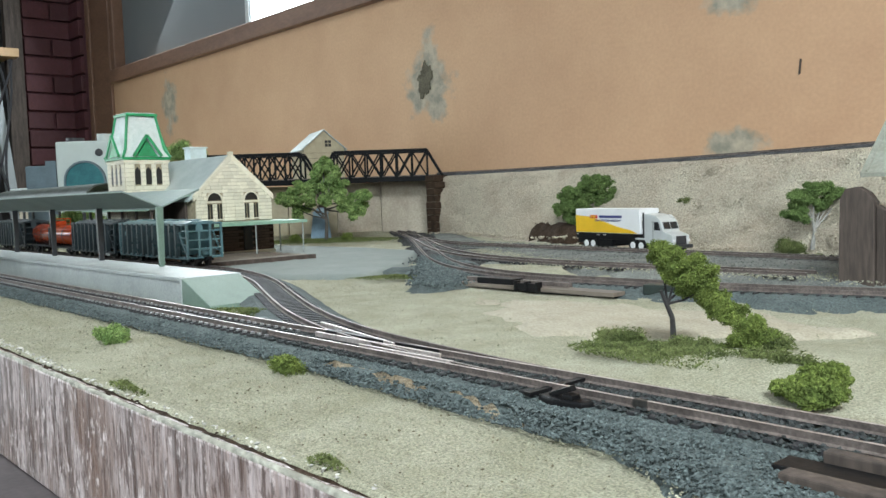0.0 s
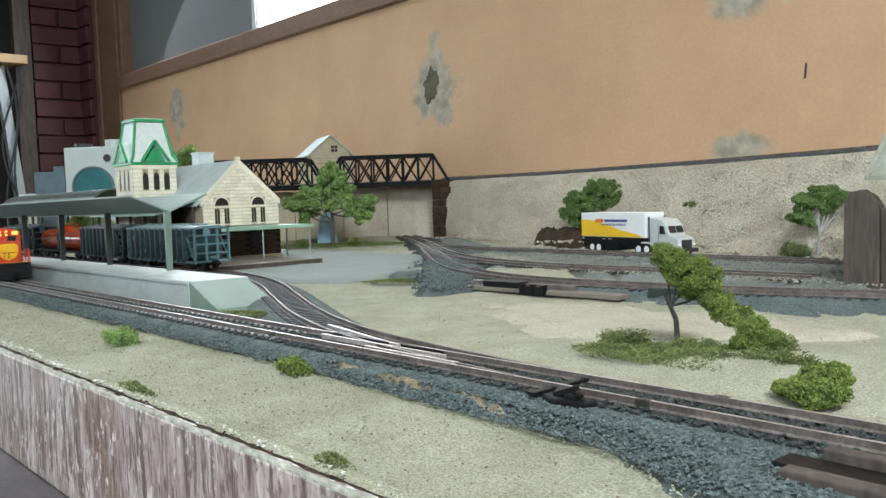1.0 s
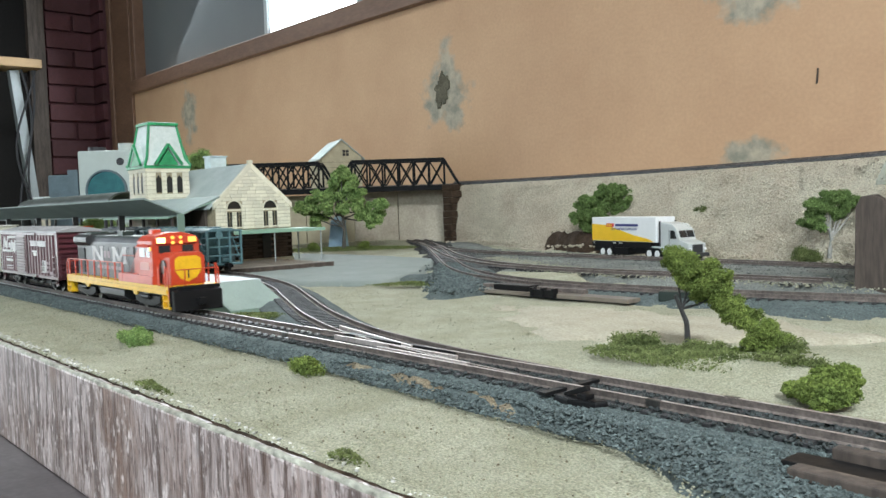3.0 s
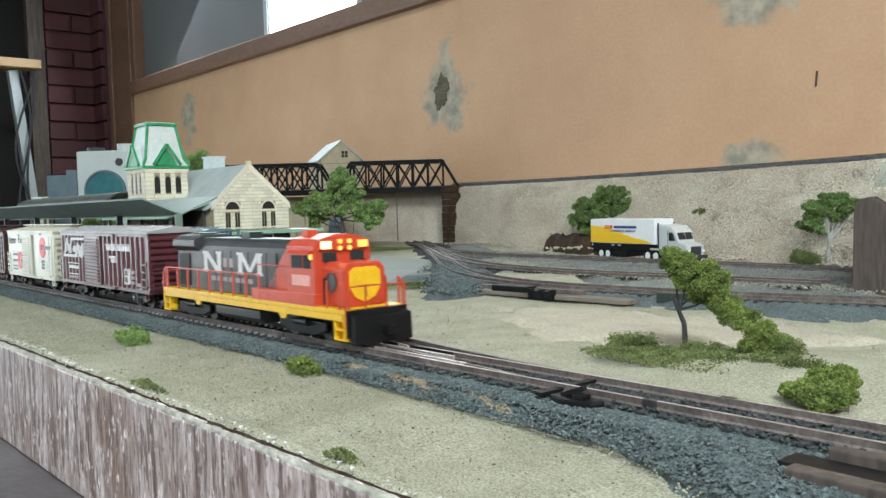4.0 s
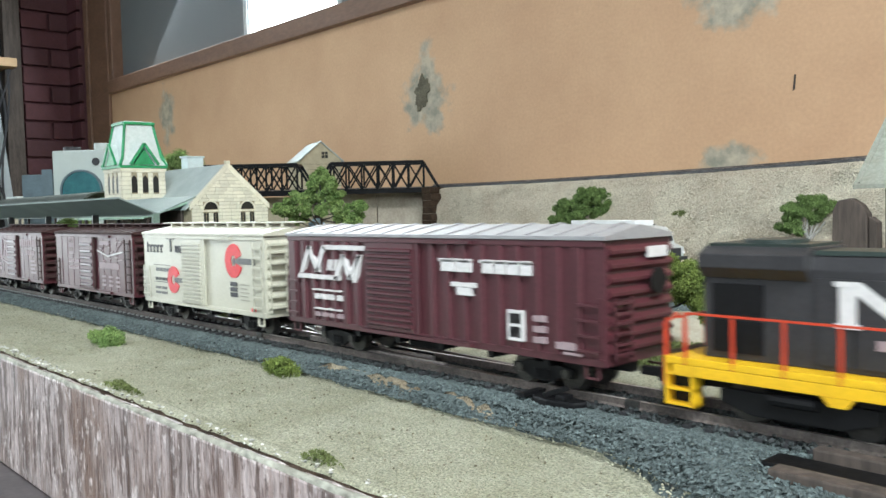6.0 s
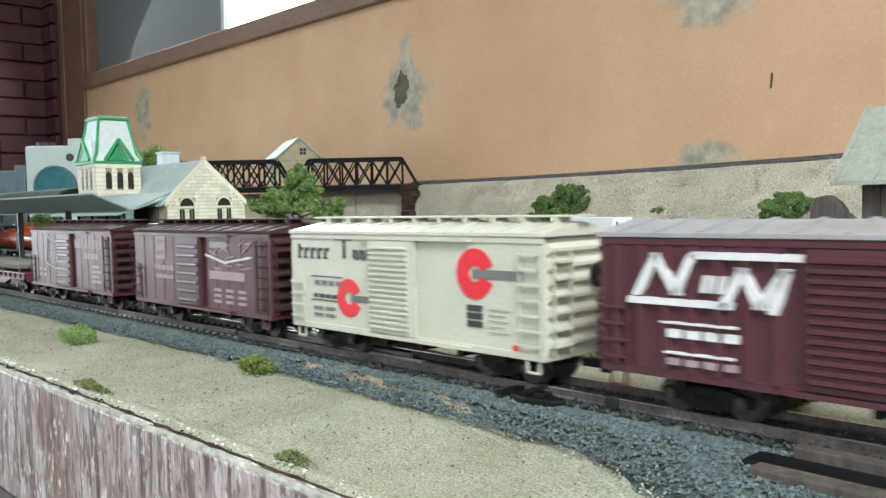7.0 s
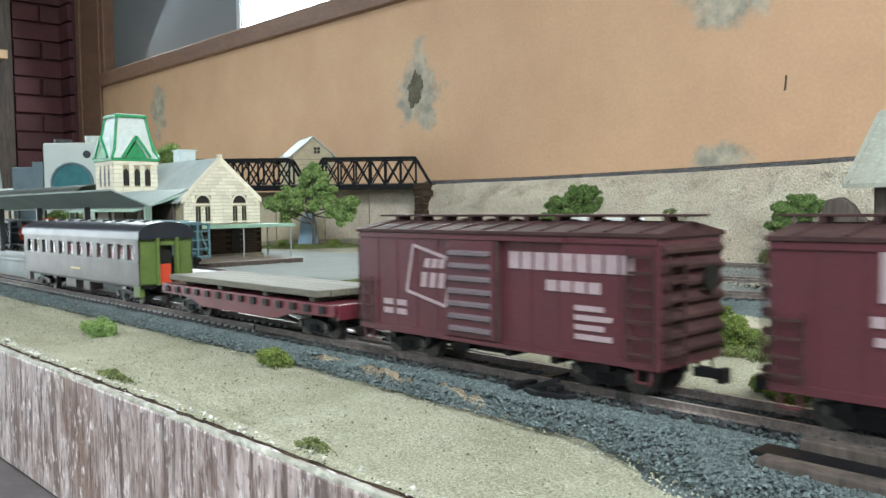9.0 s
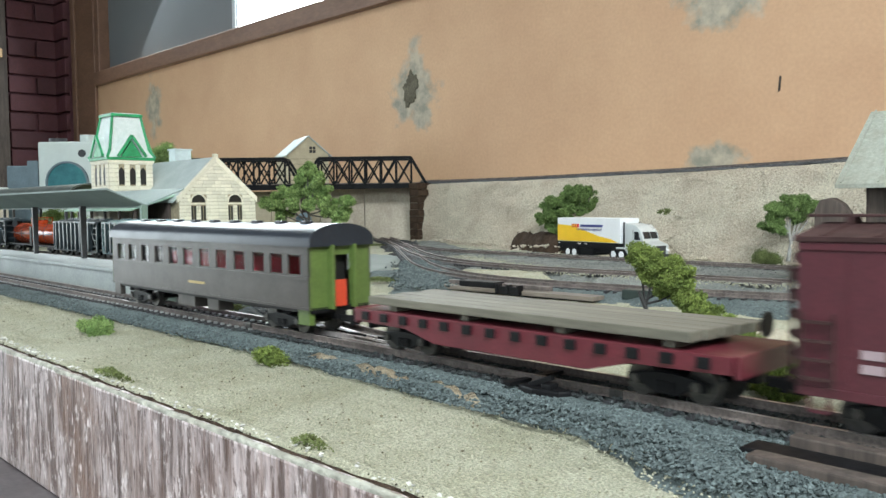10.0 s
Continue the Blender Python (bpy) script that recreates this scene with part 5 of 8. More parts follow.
def station():
    s = thing("station_building", pose(0, 0, 0), "cream stone railway station with grey roofs and a green-trimmed tower", "station")
    X, ya, yb, ze, zp, yp = -0.97, 0.4705, 0.5775, 0.0775, 0.1285, 0.5215
    xb = -1.215
    # lower brick base and upper stone walls
    hall = part("hall_wall", prism(bmesh.new(), [(ya, 0.0), (yb, 0.0), (yb, ze), (yp, zp), (ya, ze)], xb, X - 0.0008), M_MORTAR, s, "mortar behind the stones")
    holes = [(0.4965, 0.0105, 0.0755, 0.0805), (0.5475, 0.0105, 0.0755, 0.0805)]
    for y in (0.4965, 0.5475):
        for d in (-0.0065, 0.0065):
            holes.append((y + d, 0.0034, 0.0505, 0.0690))
        holes.append((y, 0.0098, 0.0735, 0.0785))
        holes.append((y, 0.0072, 0.0785, 0.0820))
    stone_courses(hall, ya + 0.0005, yb - 0.0005, 0.0475, zp - 0.001, lambda u, z: pose(X, u, z, 0, 0, 90), 3, 18, 0.0125, (yp, zp, ze), holes)
    for y in (0.4965, 0.5475):
        bm = bmesh.new()
        prism(bm, [(y + 0.0095 * math.cos(a), 0.0735 + 0.0095 * math.sin(a)) for a in [i * math.pi / 10 for i in range(11)]], X - 0.002, X - 0.0004)
        w = part("window", bm, M_DARK, s, "dark arched window")
        part("arch", prism(bmesh.new(), [(y + r * math.cos(a), 0.0735 + r * math.sin(a)) for r, aa in ((0.0112, range(11)), (0.0095, range(10, -1, -1))) for a in [i * math.pi / 10 for i in aa]], X - 0.0004, X + 0.0011), M_STONEWALL, w, "cream arch stones")
        part("sill", box(bmesh.new(), X - 0.001, X + 0.0012, y - 0.011, y + 0.011, 0.0705, 0.0727), M_STONEWALL, w)
        for d in (-0.0065, 0.0065):
            w = part("window", box(bmesh.new(), X - 0.002, X - 0.0004, y + d - 0.0033, y + d + 0.0033, 0.0505, 0.069), M_DARK, s, "tall dark window")
            part("mullion", box(bmesh.new(), X - 0.0004, X + 0.0001, y + d - 0.0003, y + d + 0.0003, 0.0505, 0.069), M_MORTAR, w)
            part("sill", box(bmesh.new(), X - 0.001, X + 0.0014, y + d - 0.0042, y + d + 0.0042, 0.0488, 0.0503), M_STONEWALL, w)
    brick = finish(box(bmesh.new(), -0.0062, 0.0062, -0.0006, 0.0003, 0.0002, 0.0034), "brick", M_BROWNBRICK)
    base = part("base_wall", box(bmesh.new(), xb, X - 0.0004, ya - 0.001, yb + 0.001, 0.0, 0.046), M_DIRT, s, "dark brown brick base")
    for j in range(10):
        for i in range(9):
            y = ya + 0.0055 + i * 0.0128 + (0.0064 if j % 2 else 0)
            if y < yb - 0.004 and not 0.532 < y < 0.552:
                piece("brick", brick, base, pose(X + 0.0002, y, 0.009 + j * 0.0037, 0, 0, 90))
    part("door", box(bmesh.new(), X - 0.001, X + 0.0006, 0.535, 0.549, 0.009, 0.042), M_DARK, s, "dark open doorway")
    part("plinth", box(bmesh.new(), X - 0.002, X + 0.0025, ya - 0.003, yb + 0.002, 0.0, 0.0085), M_STONEWALL, s, "pale stone plinth", 0.0005)
    # hall roof with raised gable coping
    for side, y in ((-1, ya - 0.006), (1, yb + 0.004)):
        z = ze - 0.0045
        part("roof", prism(bmesh.new(), [(y, z), (yp, zp), (yp, zp + 0.0022), (y, z + 0.0022)], xb - 0.004, X - 0.003), M_SLATE, s, "grey sheet roof", 0.0003)
    for side, y in ((-1, ya - 0.002), (1, yb + 0.002)):
        part("coping", prism(bmesh.new(), [(y, ze - 0.0045), (yp, zp - 0.0045), (yp, zp + 0.0042), (y, ze + 0.0026)], X - 0.0035, X + 0.0012), M_STONEWALL, s, "cream gable coping", 0.0003)
    part("finial", box(bmesh.new(), X - 0.004, X + 0.0015, yp - 0.003, yp + 0.003, zp + 0.002, zp + 0.0062), M_STONEWALL, s, "", 0.0004)
    # broad lower roof on the track side
    part("porch_roof", prism(bmesh.new(), [(0.415, 0.0635), (ya + 0.004, 0.082), (ya + 0.004, 0.084), (0.415, 0.0655)], -1.205, X - 0.012), M_GREENROOF, s, "pale green porch roof", 0.0003)
    porch_post = finish(box(bmesh.new(), -0.0015, 0.0015, -0.0015, 0.0015, 0, 0.060), "porch_post", M_TIMBER_D)
    for k in range(5):
        piece("porch_post", porch_post, s, pose(X - 0.017 - 0.045 * k, 0.422, 0.004))
    # dark timber-coloured sheet stands for the shade below the porch roof
    part("porch_shadow_wall", box(bmesh.new(), -1.16, X - 0.02, ya - 0.004, ya - 0.001, 0.046, 0.074), M_TIMBER_D, s, "dark sheet for the shade under the porch")
    # flat green canopy over the deck, on thin posts
    can = part("canopy", box(bmesh.new(), X + 0.0005, -0.902, 0.418, 0.586, 0.0445, 0.0466), M_GREENROOF, s, "pale green flat canopy", 0.0004)
    part("fascia", box(bmesh.new(), -0.902, -0.9005, 0.418, 0.586, 0.0428, 0.0468), M_GREENROOF, can)
    for x, y in ((-0.904, 0.515), (-0.905, 0.582), (-0.96, 0.582), (-0.905, 0.43)):
        part("canopy_post", cyl(bmesh.new(), (x, y, 0.005), (x, y, 0.0446), 0.0009, seg=6), M_STEEL if y < 0.45 else M_CONCRETE, s, "thin grey post")
    # tower
    tx0, tx1, ty0, ty1, tz = -1.1315, -1.075, 0.4277, 0.4862, 0.1297
    tow = part("tower", box(bmesh.new(), tx0, tx1, ty0, ty1, 0.0, tz), M_MORTAR, s, "square stone tower")
    th = [(ty0 + f * (ty1 - ty0), 0.0038, 0.0979, 0.1206) for f in (0.28, 0.53, 0.77)]
    stone_courses(tow, ty0, ty1, 0.046, tz, lambda u, z: pose(tx1 + 0.0004, u, z, 0, 0, 90), 7, 15, 0.0155, None, th)
    th2 = [(tx0 + f * (tx1 - tx0), 0.0038, 0.0979, 0.1206) for f in (0.28, 0.53, 0.77)]
    stone_courses(tow, tx0, tx1, 0.046, tz, lambda u, z: pose(u, ty0 - 0.0004, z), 8, 15, 0.0155, None, th2)
    for u, hw, a, b in th:
        part("lancet", prism(bmesh.new(), [(u - 0.004, a), (u + 0.004, a), (u + 0.004, b - 0.005), (u, b), (u - 0.004, b - 0.005)], tx1 - 0.001, tx1 + 0.0004), M_DARK, tow, "dark lancet window")
    for u, hw, a, b in th2:
        part("lancet", prism(bmesh.new(), [(u - 0.004, a), (u + 0.004, a), (u + 0.004, b - 0.005), (u, b), (u - 0.004, b - 0.005)], ty0 - 0.0004, ty0 + 0.001, "y"), M_DARK, tow, "dark lancet window")
    part("cornice", box(bmesh.new(), tx0 - 0.0027, tx1 + 0.0027, ty0 - 0.0027, ty1 + 0.0027, tz, tz + 0.0036), M_GREEN, tow, "green cornice", 0.0005)
    part("string_course", box(bmesh.new(), tx0 - 0.0015, tx1 + 0.0015, ty0 - 0.0015, ty1 + 0.0015, tz - 0.0035, tz - 0.0002), M_STONEWALL, tow, "", 0.0004)
    # steep roof
    zb, zt = tz + 0.0036, 0.1886
    cx, cy, hw = (tx0 + tx1) / 2, (ty0 + ty1) / 2, (ty1 - ty0) / 2 + 0.002
    bm = bmesh.new()
    rings = []
    for z, w in ((zb, hw), (zb + 0.010, hw - 0.0056), (zt, hw - 0.0131)):
        rings.append([bm.verts.new((cx + a * w, cy + b * w, z)) for a, b in ((-1, -1), (1, -1), (1, 1), (-1, 1))])
    for a, b in zip(rings, rings[1:]):
        for k in range(4):
            bm.faces.new((a[k], a[(k + 1) % 4], b[(k + 1) % 4], b[k]))
    bm.faces.new(rings[-1]), bm.faces.new(rings[0][::-1])
    roof = part("tower_roof", bm, M_SHINGLE, s, "white shingled mansard roof")
    for a, b in ((-1, -1), (1, -1), (1, 1), (-1, 1)):
        w0, w1, w2 = hw + 0.0004, hw - 0.0052, hw - 0.0127
        bm = beam(bmesh.new(), (cx + a * w0, cy + b * w0, zb), (cx + a * w1, cy + b * w1, zb + 0.010), 0.0027, 0.0027)
        beam(bm, (cx + a * w1, cy + b * w1, zb + 0.010), (cx + a * w2, cy + b * w2, zt), 0.0027, 0.0027)
        part("hip_trim", bm, M_GREEN, roof, "green hip trim")
    w = hw - 0.0113
    bm = bmesh.new()
    box(bm, cx - w - 0.001, cx + w + 0.001, cy - w - 0.001, cy + w + 0.001, zt - 0.0018, zt + 0.0018)
    part("top_trim", bm, M_GREEN, roof, "green top trim", 0.0004)
    part("top_deck", box(bmesh.new(), cx - w + 0.0015, cx + w - 0.0015, cy - w + 0.0015, cy + w - 0.0015, zt + 0.0018, zt + 0.0028), M_SHINGLE, roof)
    for axis_, sgn in (("x", 1), ("y", -1), ("x", -1), ("y", 1)):
        e = hw + 0.0022
        tri = [(-0.0186, zb + 0.0006), (0.0186, zb + 0.0006), (0.0, zb + 0.0281)]
        inner = [(-0.0140, zb + 0.0006), (0.0140, zb + 0.0006), (0.0, zb + 0.0213)]
        if axis_ == "x":
            a, b = cx + sgn * (e - 0.012), cx + sgn * e
            g = part("dormer", prism(bmesh.new(), [(cy + u, z) for u, z in inner], min(a, b), max(a, b) - (0.001 if sgn > 0 else -0.001), "x"), M_GREEN, roof, "green shingled dormer gable")
            for q in (-1, 1):
                part("barge_board", beam(bmesh.new(), (b, cy + q * 0.0186, zb + 0.001), (b, cy, zb + 0.0281), 0.0032, 0.0032), M_GREEN, g, "green barge board")
                part("dormer_roof", prism(bmesh.new(), [(cy, zb + 0.0277), (cy + q * 0.0181, zb + 0.001), (cy + q * 0.0159, zb + 0.001), (cy, zb + 0.0245)], min(a, b), max(a, b) - 0.0006), M_SHINGLE, g)
        else:
            a, b = cy + sgn * (e - 0.012), cy + sgn * e
            g = part("dormer", prism(bmesh.new(), [(cx + u, z) for u, z in inner], min(a, b) + (0.001 if sgn < 0 else 0), max(a, b), "y"), M_GREEN, roof, "green shingled dormer gable")
            for q in (-1, 1):
                part("barge_board", beam(bmesh.new(), (cx + q * 0.0205, b, zb + 0.001), (cx, b, zb + 0.0281), 0.0032, 0.0032), M_GREEN, g, "green barge board")
                part("dormer_roof", prism(bmesh.new(), [(cx, zb + 0.0277), (cx + q * 0.0181, zb + 0.001), (cx + q * 0.0159, zb + 0.001), (cx, zb + 0.0245)], min(a, b) + 0.0006, max(a, b), "y"), M_SHINGLE, g)
    # chimney on the ridge
    ch = part("chimney", box(bmesh.new(), -1.128, -1.108, 0.5345, 0.5585, 0.108, 0.1485), M_CHIMNEY, s, "pale blue chimney stack", 0.0006)
    part("cap", box(bmesh.new(), -1.1295, -1.1065, 0.533, 0.560, 0.1475, 0.1495), M_CHIMNEY, ch, "", 0.0004)
    part("flashing", box(bmesh.new(), -1.131, -1.105, 0.5315, 0.5615, 0.108, 0.113), M_SLATE, ch, "", 0.0006)


station()


def deck():
    d = thing("timber_deck", pose(0, 0, 0), "weathered low timber deck in front of the station", "deck")
    pbox("foundation", d, M_STONEWALL, -0.965, -0.832, 0.418, 0.552, 0.0, 0.0038, 0.0006, "pale lower step")
    plank = finish(box(bmesh.new(), -0.0044, 0.0044, -0.066, 0.066, 0, 0.0034), "plank", M_TIMBER, 0.0003)
    for k in range(14):
        piece("plank", plank, d, pose(-0.834 - 0.0092 * k, 0.4755 + (0.002 if k % 3 else -0.001), 0.0042))
    pbox("edge_beam", d, M_TIMBER_D, -0.8305, -0.8265, 0.412, 0.548, 0.0, 0.0078, 0.0006)


deck()


def truss(m, label):
    """Black through-truss bridge, 223 mm long."""
    t = thing("truss_bridge", m, label, "bridge", "bridges of the layout")
    L, W, H, n = 0.222, 0.052, 0.0515, 8
    p = L / n
    for y in (0.0, W):
        side = part("truss_side", beam(bmesh.new(), (0, y, 0.001), (L, y, 0.001), 0.004, 0.0085), M_STEEL, t, "black truss side")
        part("top_chord", beam(bmesh.new(), (p, y, H), (L - p, y, H), 0.004, 0.0055), M_STEEL, side)
        for a, b in (((0, y, 0.003), (p, y, H)), ((L, y, 0.003), (L - p, y, H))):
            part("end_post", beam(bmesh.new(), a, b, 0.0042, 0.0044), M_STEEL, side)
        for k in range(1, n):
            part("vertical", beam(bmesh.new(), (k * p, y, 0.004), (k * p, y, H), 0.0032, 0.0032), M_STEEL, side)
            if k < n - 1:
                part("diagonal", beam(bmesh.new(), (k * p, y, 0.004), ((k + 1) * p, y, H), 0.0026, 0.0026), M_STEEL, side)
                part("diagonal", beam(bmesh.new(), (k * p, y, H), ((k + 1) * p, y, 0.004), 0.0026, 0.0026), M_STEEL, side)
    for k in range(1, n):
        part("cross_strut", beam(bmesh.new(), (k * p, 0, H), (k * p, W, H), 0.0022, 0.003), M_STEEL, t)
        part("floor_beam", beam(bmesh.new(), (k * p, 0, 0.0005), (k * p, W, 0.0005), 0.003, 0.004), M_STEEL, t)
        if k < n - 1:
            part("top_lateral", beam(bmesh.new(), (k * p, 0, H), ((k + 1) * p, W, H), 0.0016, 0.0016), M_STEEL, t)
    for y in (W / 2 - 0.0088, W / 2 + 0.0088):
        part("rail", beam(bmesh.new(), (0, y, 0.006), (L, y, 0.006), 0.0012, 0.003), M_RAIL_SIDE, t)
    part("deck", box(bmesh.new(), 0, L, W / 2 - 0.015, W / 2 + 0.015, 0.0028, 0.0044), M_TIE, t, "dark tie deck")
    return t


BA = 48.1 + 180
truss(pose(-1.1165, 1.0165, 0.1005, 0, 0, BA) @ Matrix.Translation((0.0, -0.052, 0)), "black steel through-truss railway bridge")
truss(pose(-1.1165, 1.0165, 0.1005, 0, 0, BA) @ Matrix.Translation((0.226, -0.052, 0)), "black steel through-truss bridge behind the station")


def pier():
    a = Vector((-1.1165, 1.0165, 0)) + Vector((-0.668, -0.744, 0)) * 0.222
    p = thing("bridge_pier", pose(a.x, a.y, 0, 0, 0, BA), "dark timber trestle pier under the bridge joint", "bridge pier")
    pbox("cap", p, M_TIMBER_D, -0.008, 0.008, -0.06, 0.008, 0.090, 0.0978, 0.0008)
    for y in (-0.05, -0.026, -0.002):
        part("pile", cyl(bmesh.new(), (0, y, -0.003), (0, y, 0.091), 0.004, 0.0032, 8), M_TIMBER_D, p)
    for a, b in (((0.004, -0.05, 0.01), (0.004, -0.002, 0.08)), ((0.004, -0.002, 0.01), (0.004, -0.05, 0.08))):
        part("brace", beam(bmesh.new(), a, b, 0.002, 0.003), M_TIMBER_D, p)
    e = Vector((-1.1165, 1.0165, 0)) + Vector((-0.668, -0.744, 0)) * 0.445
    q = copy_thing(p, pose(e.x, e.y, 0, 0, 0, BA))
    tagged(q, "dark timber trestle pier behind the station")


pier()


def house():
    """Cream house on the rise behind the bridge."""
    h = thing("house", pose(-1.60, 1.085, 0, 0, 0, -20), "small cream house with a pale grey gable roof", "house")
    w, l, ze, zp = 0.092, 0.125, 0.184, 0.2215
    x1 = 0.03
    part("wall", prism(bmesh.new(), [(-w / 2, -0.004), (w / 2, -0.004), (w / 2, ze), (0, zp), (-w / 2, ze)], x1 - l, x1), M_HOUSE, h, "cream boarded walls")
    for s in (-1, 1):
        part("roof", prism(bmesh.new(), [(s * (w / 2 + 0.006), ze - 0.007), (0, zp + 0.0002), (0, zp + 0.003), (s * (w / 2 + 0.006), ze - 0.004)], x1 - l - 0.004, x1 + 0.005), M_SLATE, h, "pale grey roof", 0.0003)
    win = part("window", box(bmesh.new(), x1 + 0.0002, x1 + 0.001, 0.002, 0.016, 0.186, 0.2), M_DARK, h, "small dark window")
    part("frame", box(bmesh.new(), x1 + 0.001, x1 + 0.0016, 0.0083, 0.0095, 0.186, 0.2), M_HOUSE, win)
    part("frame", box(bmesh.new(), x1 + 0.001, x1 + 0.0016, 0.002, 0.016, 0.1925, 0.1937), M_HOUSE, win)
    for k in range(7):
        part("board_line", box(bmesh.new(), x1 + 0.0001, x1 + 0.0005, -w / 2, w / 2, 0.10 + 0.012 * k, 0.1006 + 0.012 * k), M_TIMBER_D, h)


house()


def shed():
    s = thing("trackside_shed", pose(0, 0, 0), "brown plank shed with a pale green sheet roof", "shed")
    x0, x1, y0, y1 = -0.215, 0.05, 0.600, 0.700
    part("wall", box(bmesh.new(), x0, x1, y0, y1, 0.0, 0.078), M_TIMBER_D, s, "dark inner walls")
    plank = finish(box(bmesh.new(), -0.0056, 0.0056, -0.0008, 0.0008, 0, 0.077), "plank", M_TIMBER_D)
    for k in range(23):
        piece("plank", plank, s, pose(x0 + 0.006 + k * 0.0115, y0 - 0.0009, 0.0005, random.Random(k).uniform(-0.3, 0.3)))
    for sgn in (0, 1):
        e, r = (y0 - 0.014, 0.650) if not sgn else (y1 + 0.014, 0.650)
        part("roof", prism(bmesh.new(), [(e, 0.0745), (r, 0.128), (r, 0.131), (e, 0.0775)], x0 - 0.016, x1 + 0.02), M_SHEDROOF, s, "pale green sheet roof", 0.0005)
    for k in range(12):
        part("roof_seam", beam(bmesh.new(), (x0 - 0.012 + k * 0.024, y0 - 0.0135, 0.0785), (x0 - 0.012 + k * 0.024, 0.649, 0.1315), 0.0012, 0.0012), M_SHEDROOF, s)
    w = thing("wooden_bumper", pose(0, 0, 0), "tall weathered brown board with a rounded top beside the shed", "board")
    part("board", prism(bmesh.new(), [(-0.2455, -0.002), (-0.222, -0.002), (-0.222, 0.058), (-0.226, 0.064), (-0.233, 0.0685), (-0.241, 0.0670), (-0.2445, 0.060)], 0.586, 0.596, "y"), M_TIMBER_D, w, "weathered brown board", 0.0008)
    part("board", prism(bmesh.new(), [(-0.2215, -0.002), (-0.2165, -0.002), (-0.2165, 0.052), (-0.2215, 0.056)], 0.588, 0.598, "y"), M_TIMBER_D, w, "dark brown board", 0.0006)


shed()


def white_device():
    d = thing("white_box_device", pose(-1.80, 0.632, 0, 0, 0, 47.7), "white plastic box with a round teal lens and knob", "device")
    part("body", box(bmesh.new(), -0.06, 0.064, 0.0, 0.05, 0.0, 0.2065), M_WHITEBOX, d, "", 0.004)
    ring = cyl(bmesh.new(), (0.0, -0.003, 0.122), (0.0, 0.002, 0.122), 0.040, seg=36)
    lens = part("lens", ring, M_TEALGLASS, d, "large round teal lens", smooth=True)
    bm = bmesh.new()
    for i in range(36):
        a, b = 2 * math.pi * i / 36, 2 * math.pi * (i + 1) / 36
        beam(bm, (0.042 * math.cos(a), -0.003, 0.122 + 0.042 * math.sin(a)), (0.042 * math.cos(b), -0.003, 0.122 + 0.042 * math.sin(b)), 0.006, 0.004)
    part("rim", bm, M_GREYBLUE, lens, "grey-blue rim")
    part("button", cyl(bmesh.new(), (0.031, -0.0015, 0.182), (0.031, 0.001, 0.182), 0.008, seg=18), M_INK, d, "small dark round opening")
    part("knob", cyl(bmesh.new(), (0.036, 0.022, 0.206), (0.036, 0.022, 0.221), 0.016, seg=24), M_WHITEBOX, d, "white knob on top", smooth=True)
    part("cap", cyl(bmesh.new(), (-0.03, 0.03, 0.206), (-0.03, 0.03, 0.215), 0.018, seg=20), M_INK, d, "dark round cap", smooth=True)
    pbox("side_block", d, M_GREYBLUE, -0.128, -0.061, 0.005, 0.05, 0.0, 0.158, 0.003, "blue-grey block")
    pbox("side_block", d, M_GREYBLUE, -0.083, -0.061, 0.0, 0.004, 0.11, 0.168, 0.001, "blue-grey rib")


white_device()
bush("dark green hedge behind the station roof", (-1.432, 0.672, 0.09), [(-0.03, -0.03, 0.03, 0.022), (0.0, 0.0, 0.045, 0.026), (0.025, 0.02, 0.03, 0.024), (0, 0, 0.0, 0.03)], M_LEAF, 61, 0.008, 0.0014, 90).location.z = 0.108
pbox("hill_block", None, M_BANK, -1.50, -1.39, 0.62, 0.74, -0.002, 0.108, 0.004)
tagged(bpy.data.objects["hill_block"], "sandy rise behind the station", "hill", kind="structure")
bush("dark shrubs behind the platform", (-1.62, 0.55, 0.0), [(-0.06, 0, 0.03, 0.03), (0.0, 0.0, 0.03, 0.035), (0.07, 0.0, 0.03, 0.03), (0.14, 0.0, 0.02, 0.03)], M_LEAF, 62, 0.010, 0.0018, 80)
slab("distant_ridge", M_BANK, -2.6, -1.45, 0.72, 0.80, -0.002, 0.085, "sandy rise behind the station yard", "hill", 0.004)


def blue_hut():
    h = thing("lineside_hut", pose(-1.209, 0.814, 0.0, 0, 0, 30), "pale blue narrow lineside hut behind the tree", "hut")
    part("body", prism(bmesh.new(), [(-0.017, -0.002), (0.015, -0.002), (0.010, 0.046), (-0.010, 0.046)], -0.009, 0.009, "y"), M_HUT, h, "", 0.0008)
    part("roof", prism(bmesh.new(), [(-0.012, 0.046), (0.012, 0.046), (0.0, 0.056)], -0.010, 0.010, "y"), M_HUT, h, "", 0.0006)


M_HUT = mat("pale_blue_hut_paint", (0.27, 0.40, 0.52), 0.6, var=0.12, scale=80)
blue_hut()


# ---- lorry ----
def wheel_mesh(name, r, w, rim):
    bm = bmesh.new()
    cyl(bm, (0, -w / 2, 0), (0, w / 2, 0), r, seg=18)
    return finish(bm, name, M_BLACK, 0.0003), finish(cyl(bmesh.new(), (0, -w / 2 - 0.0003, 0), (0, w / 2 + 0.0003, 0), rim, seg=14), name + "_rim", M_TRUCKWHITE, 0.0002)


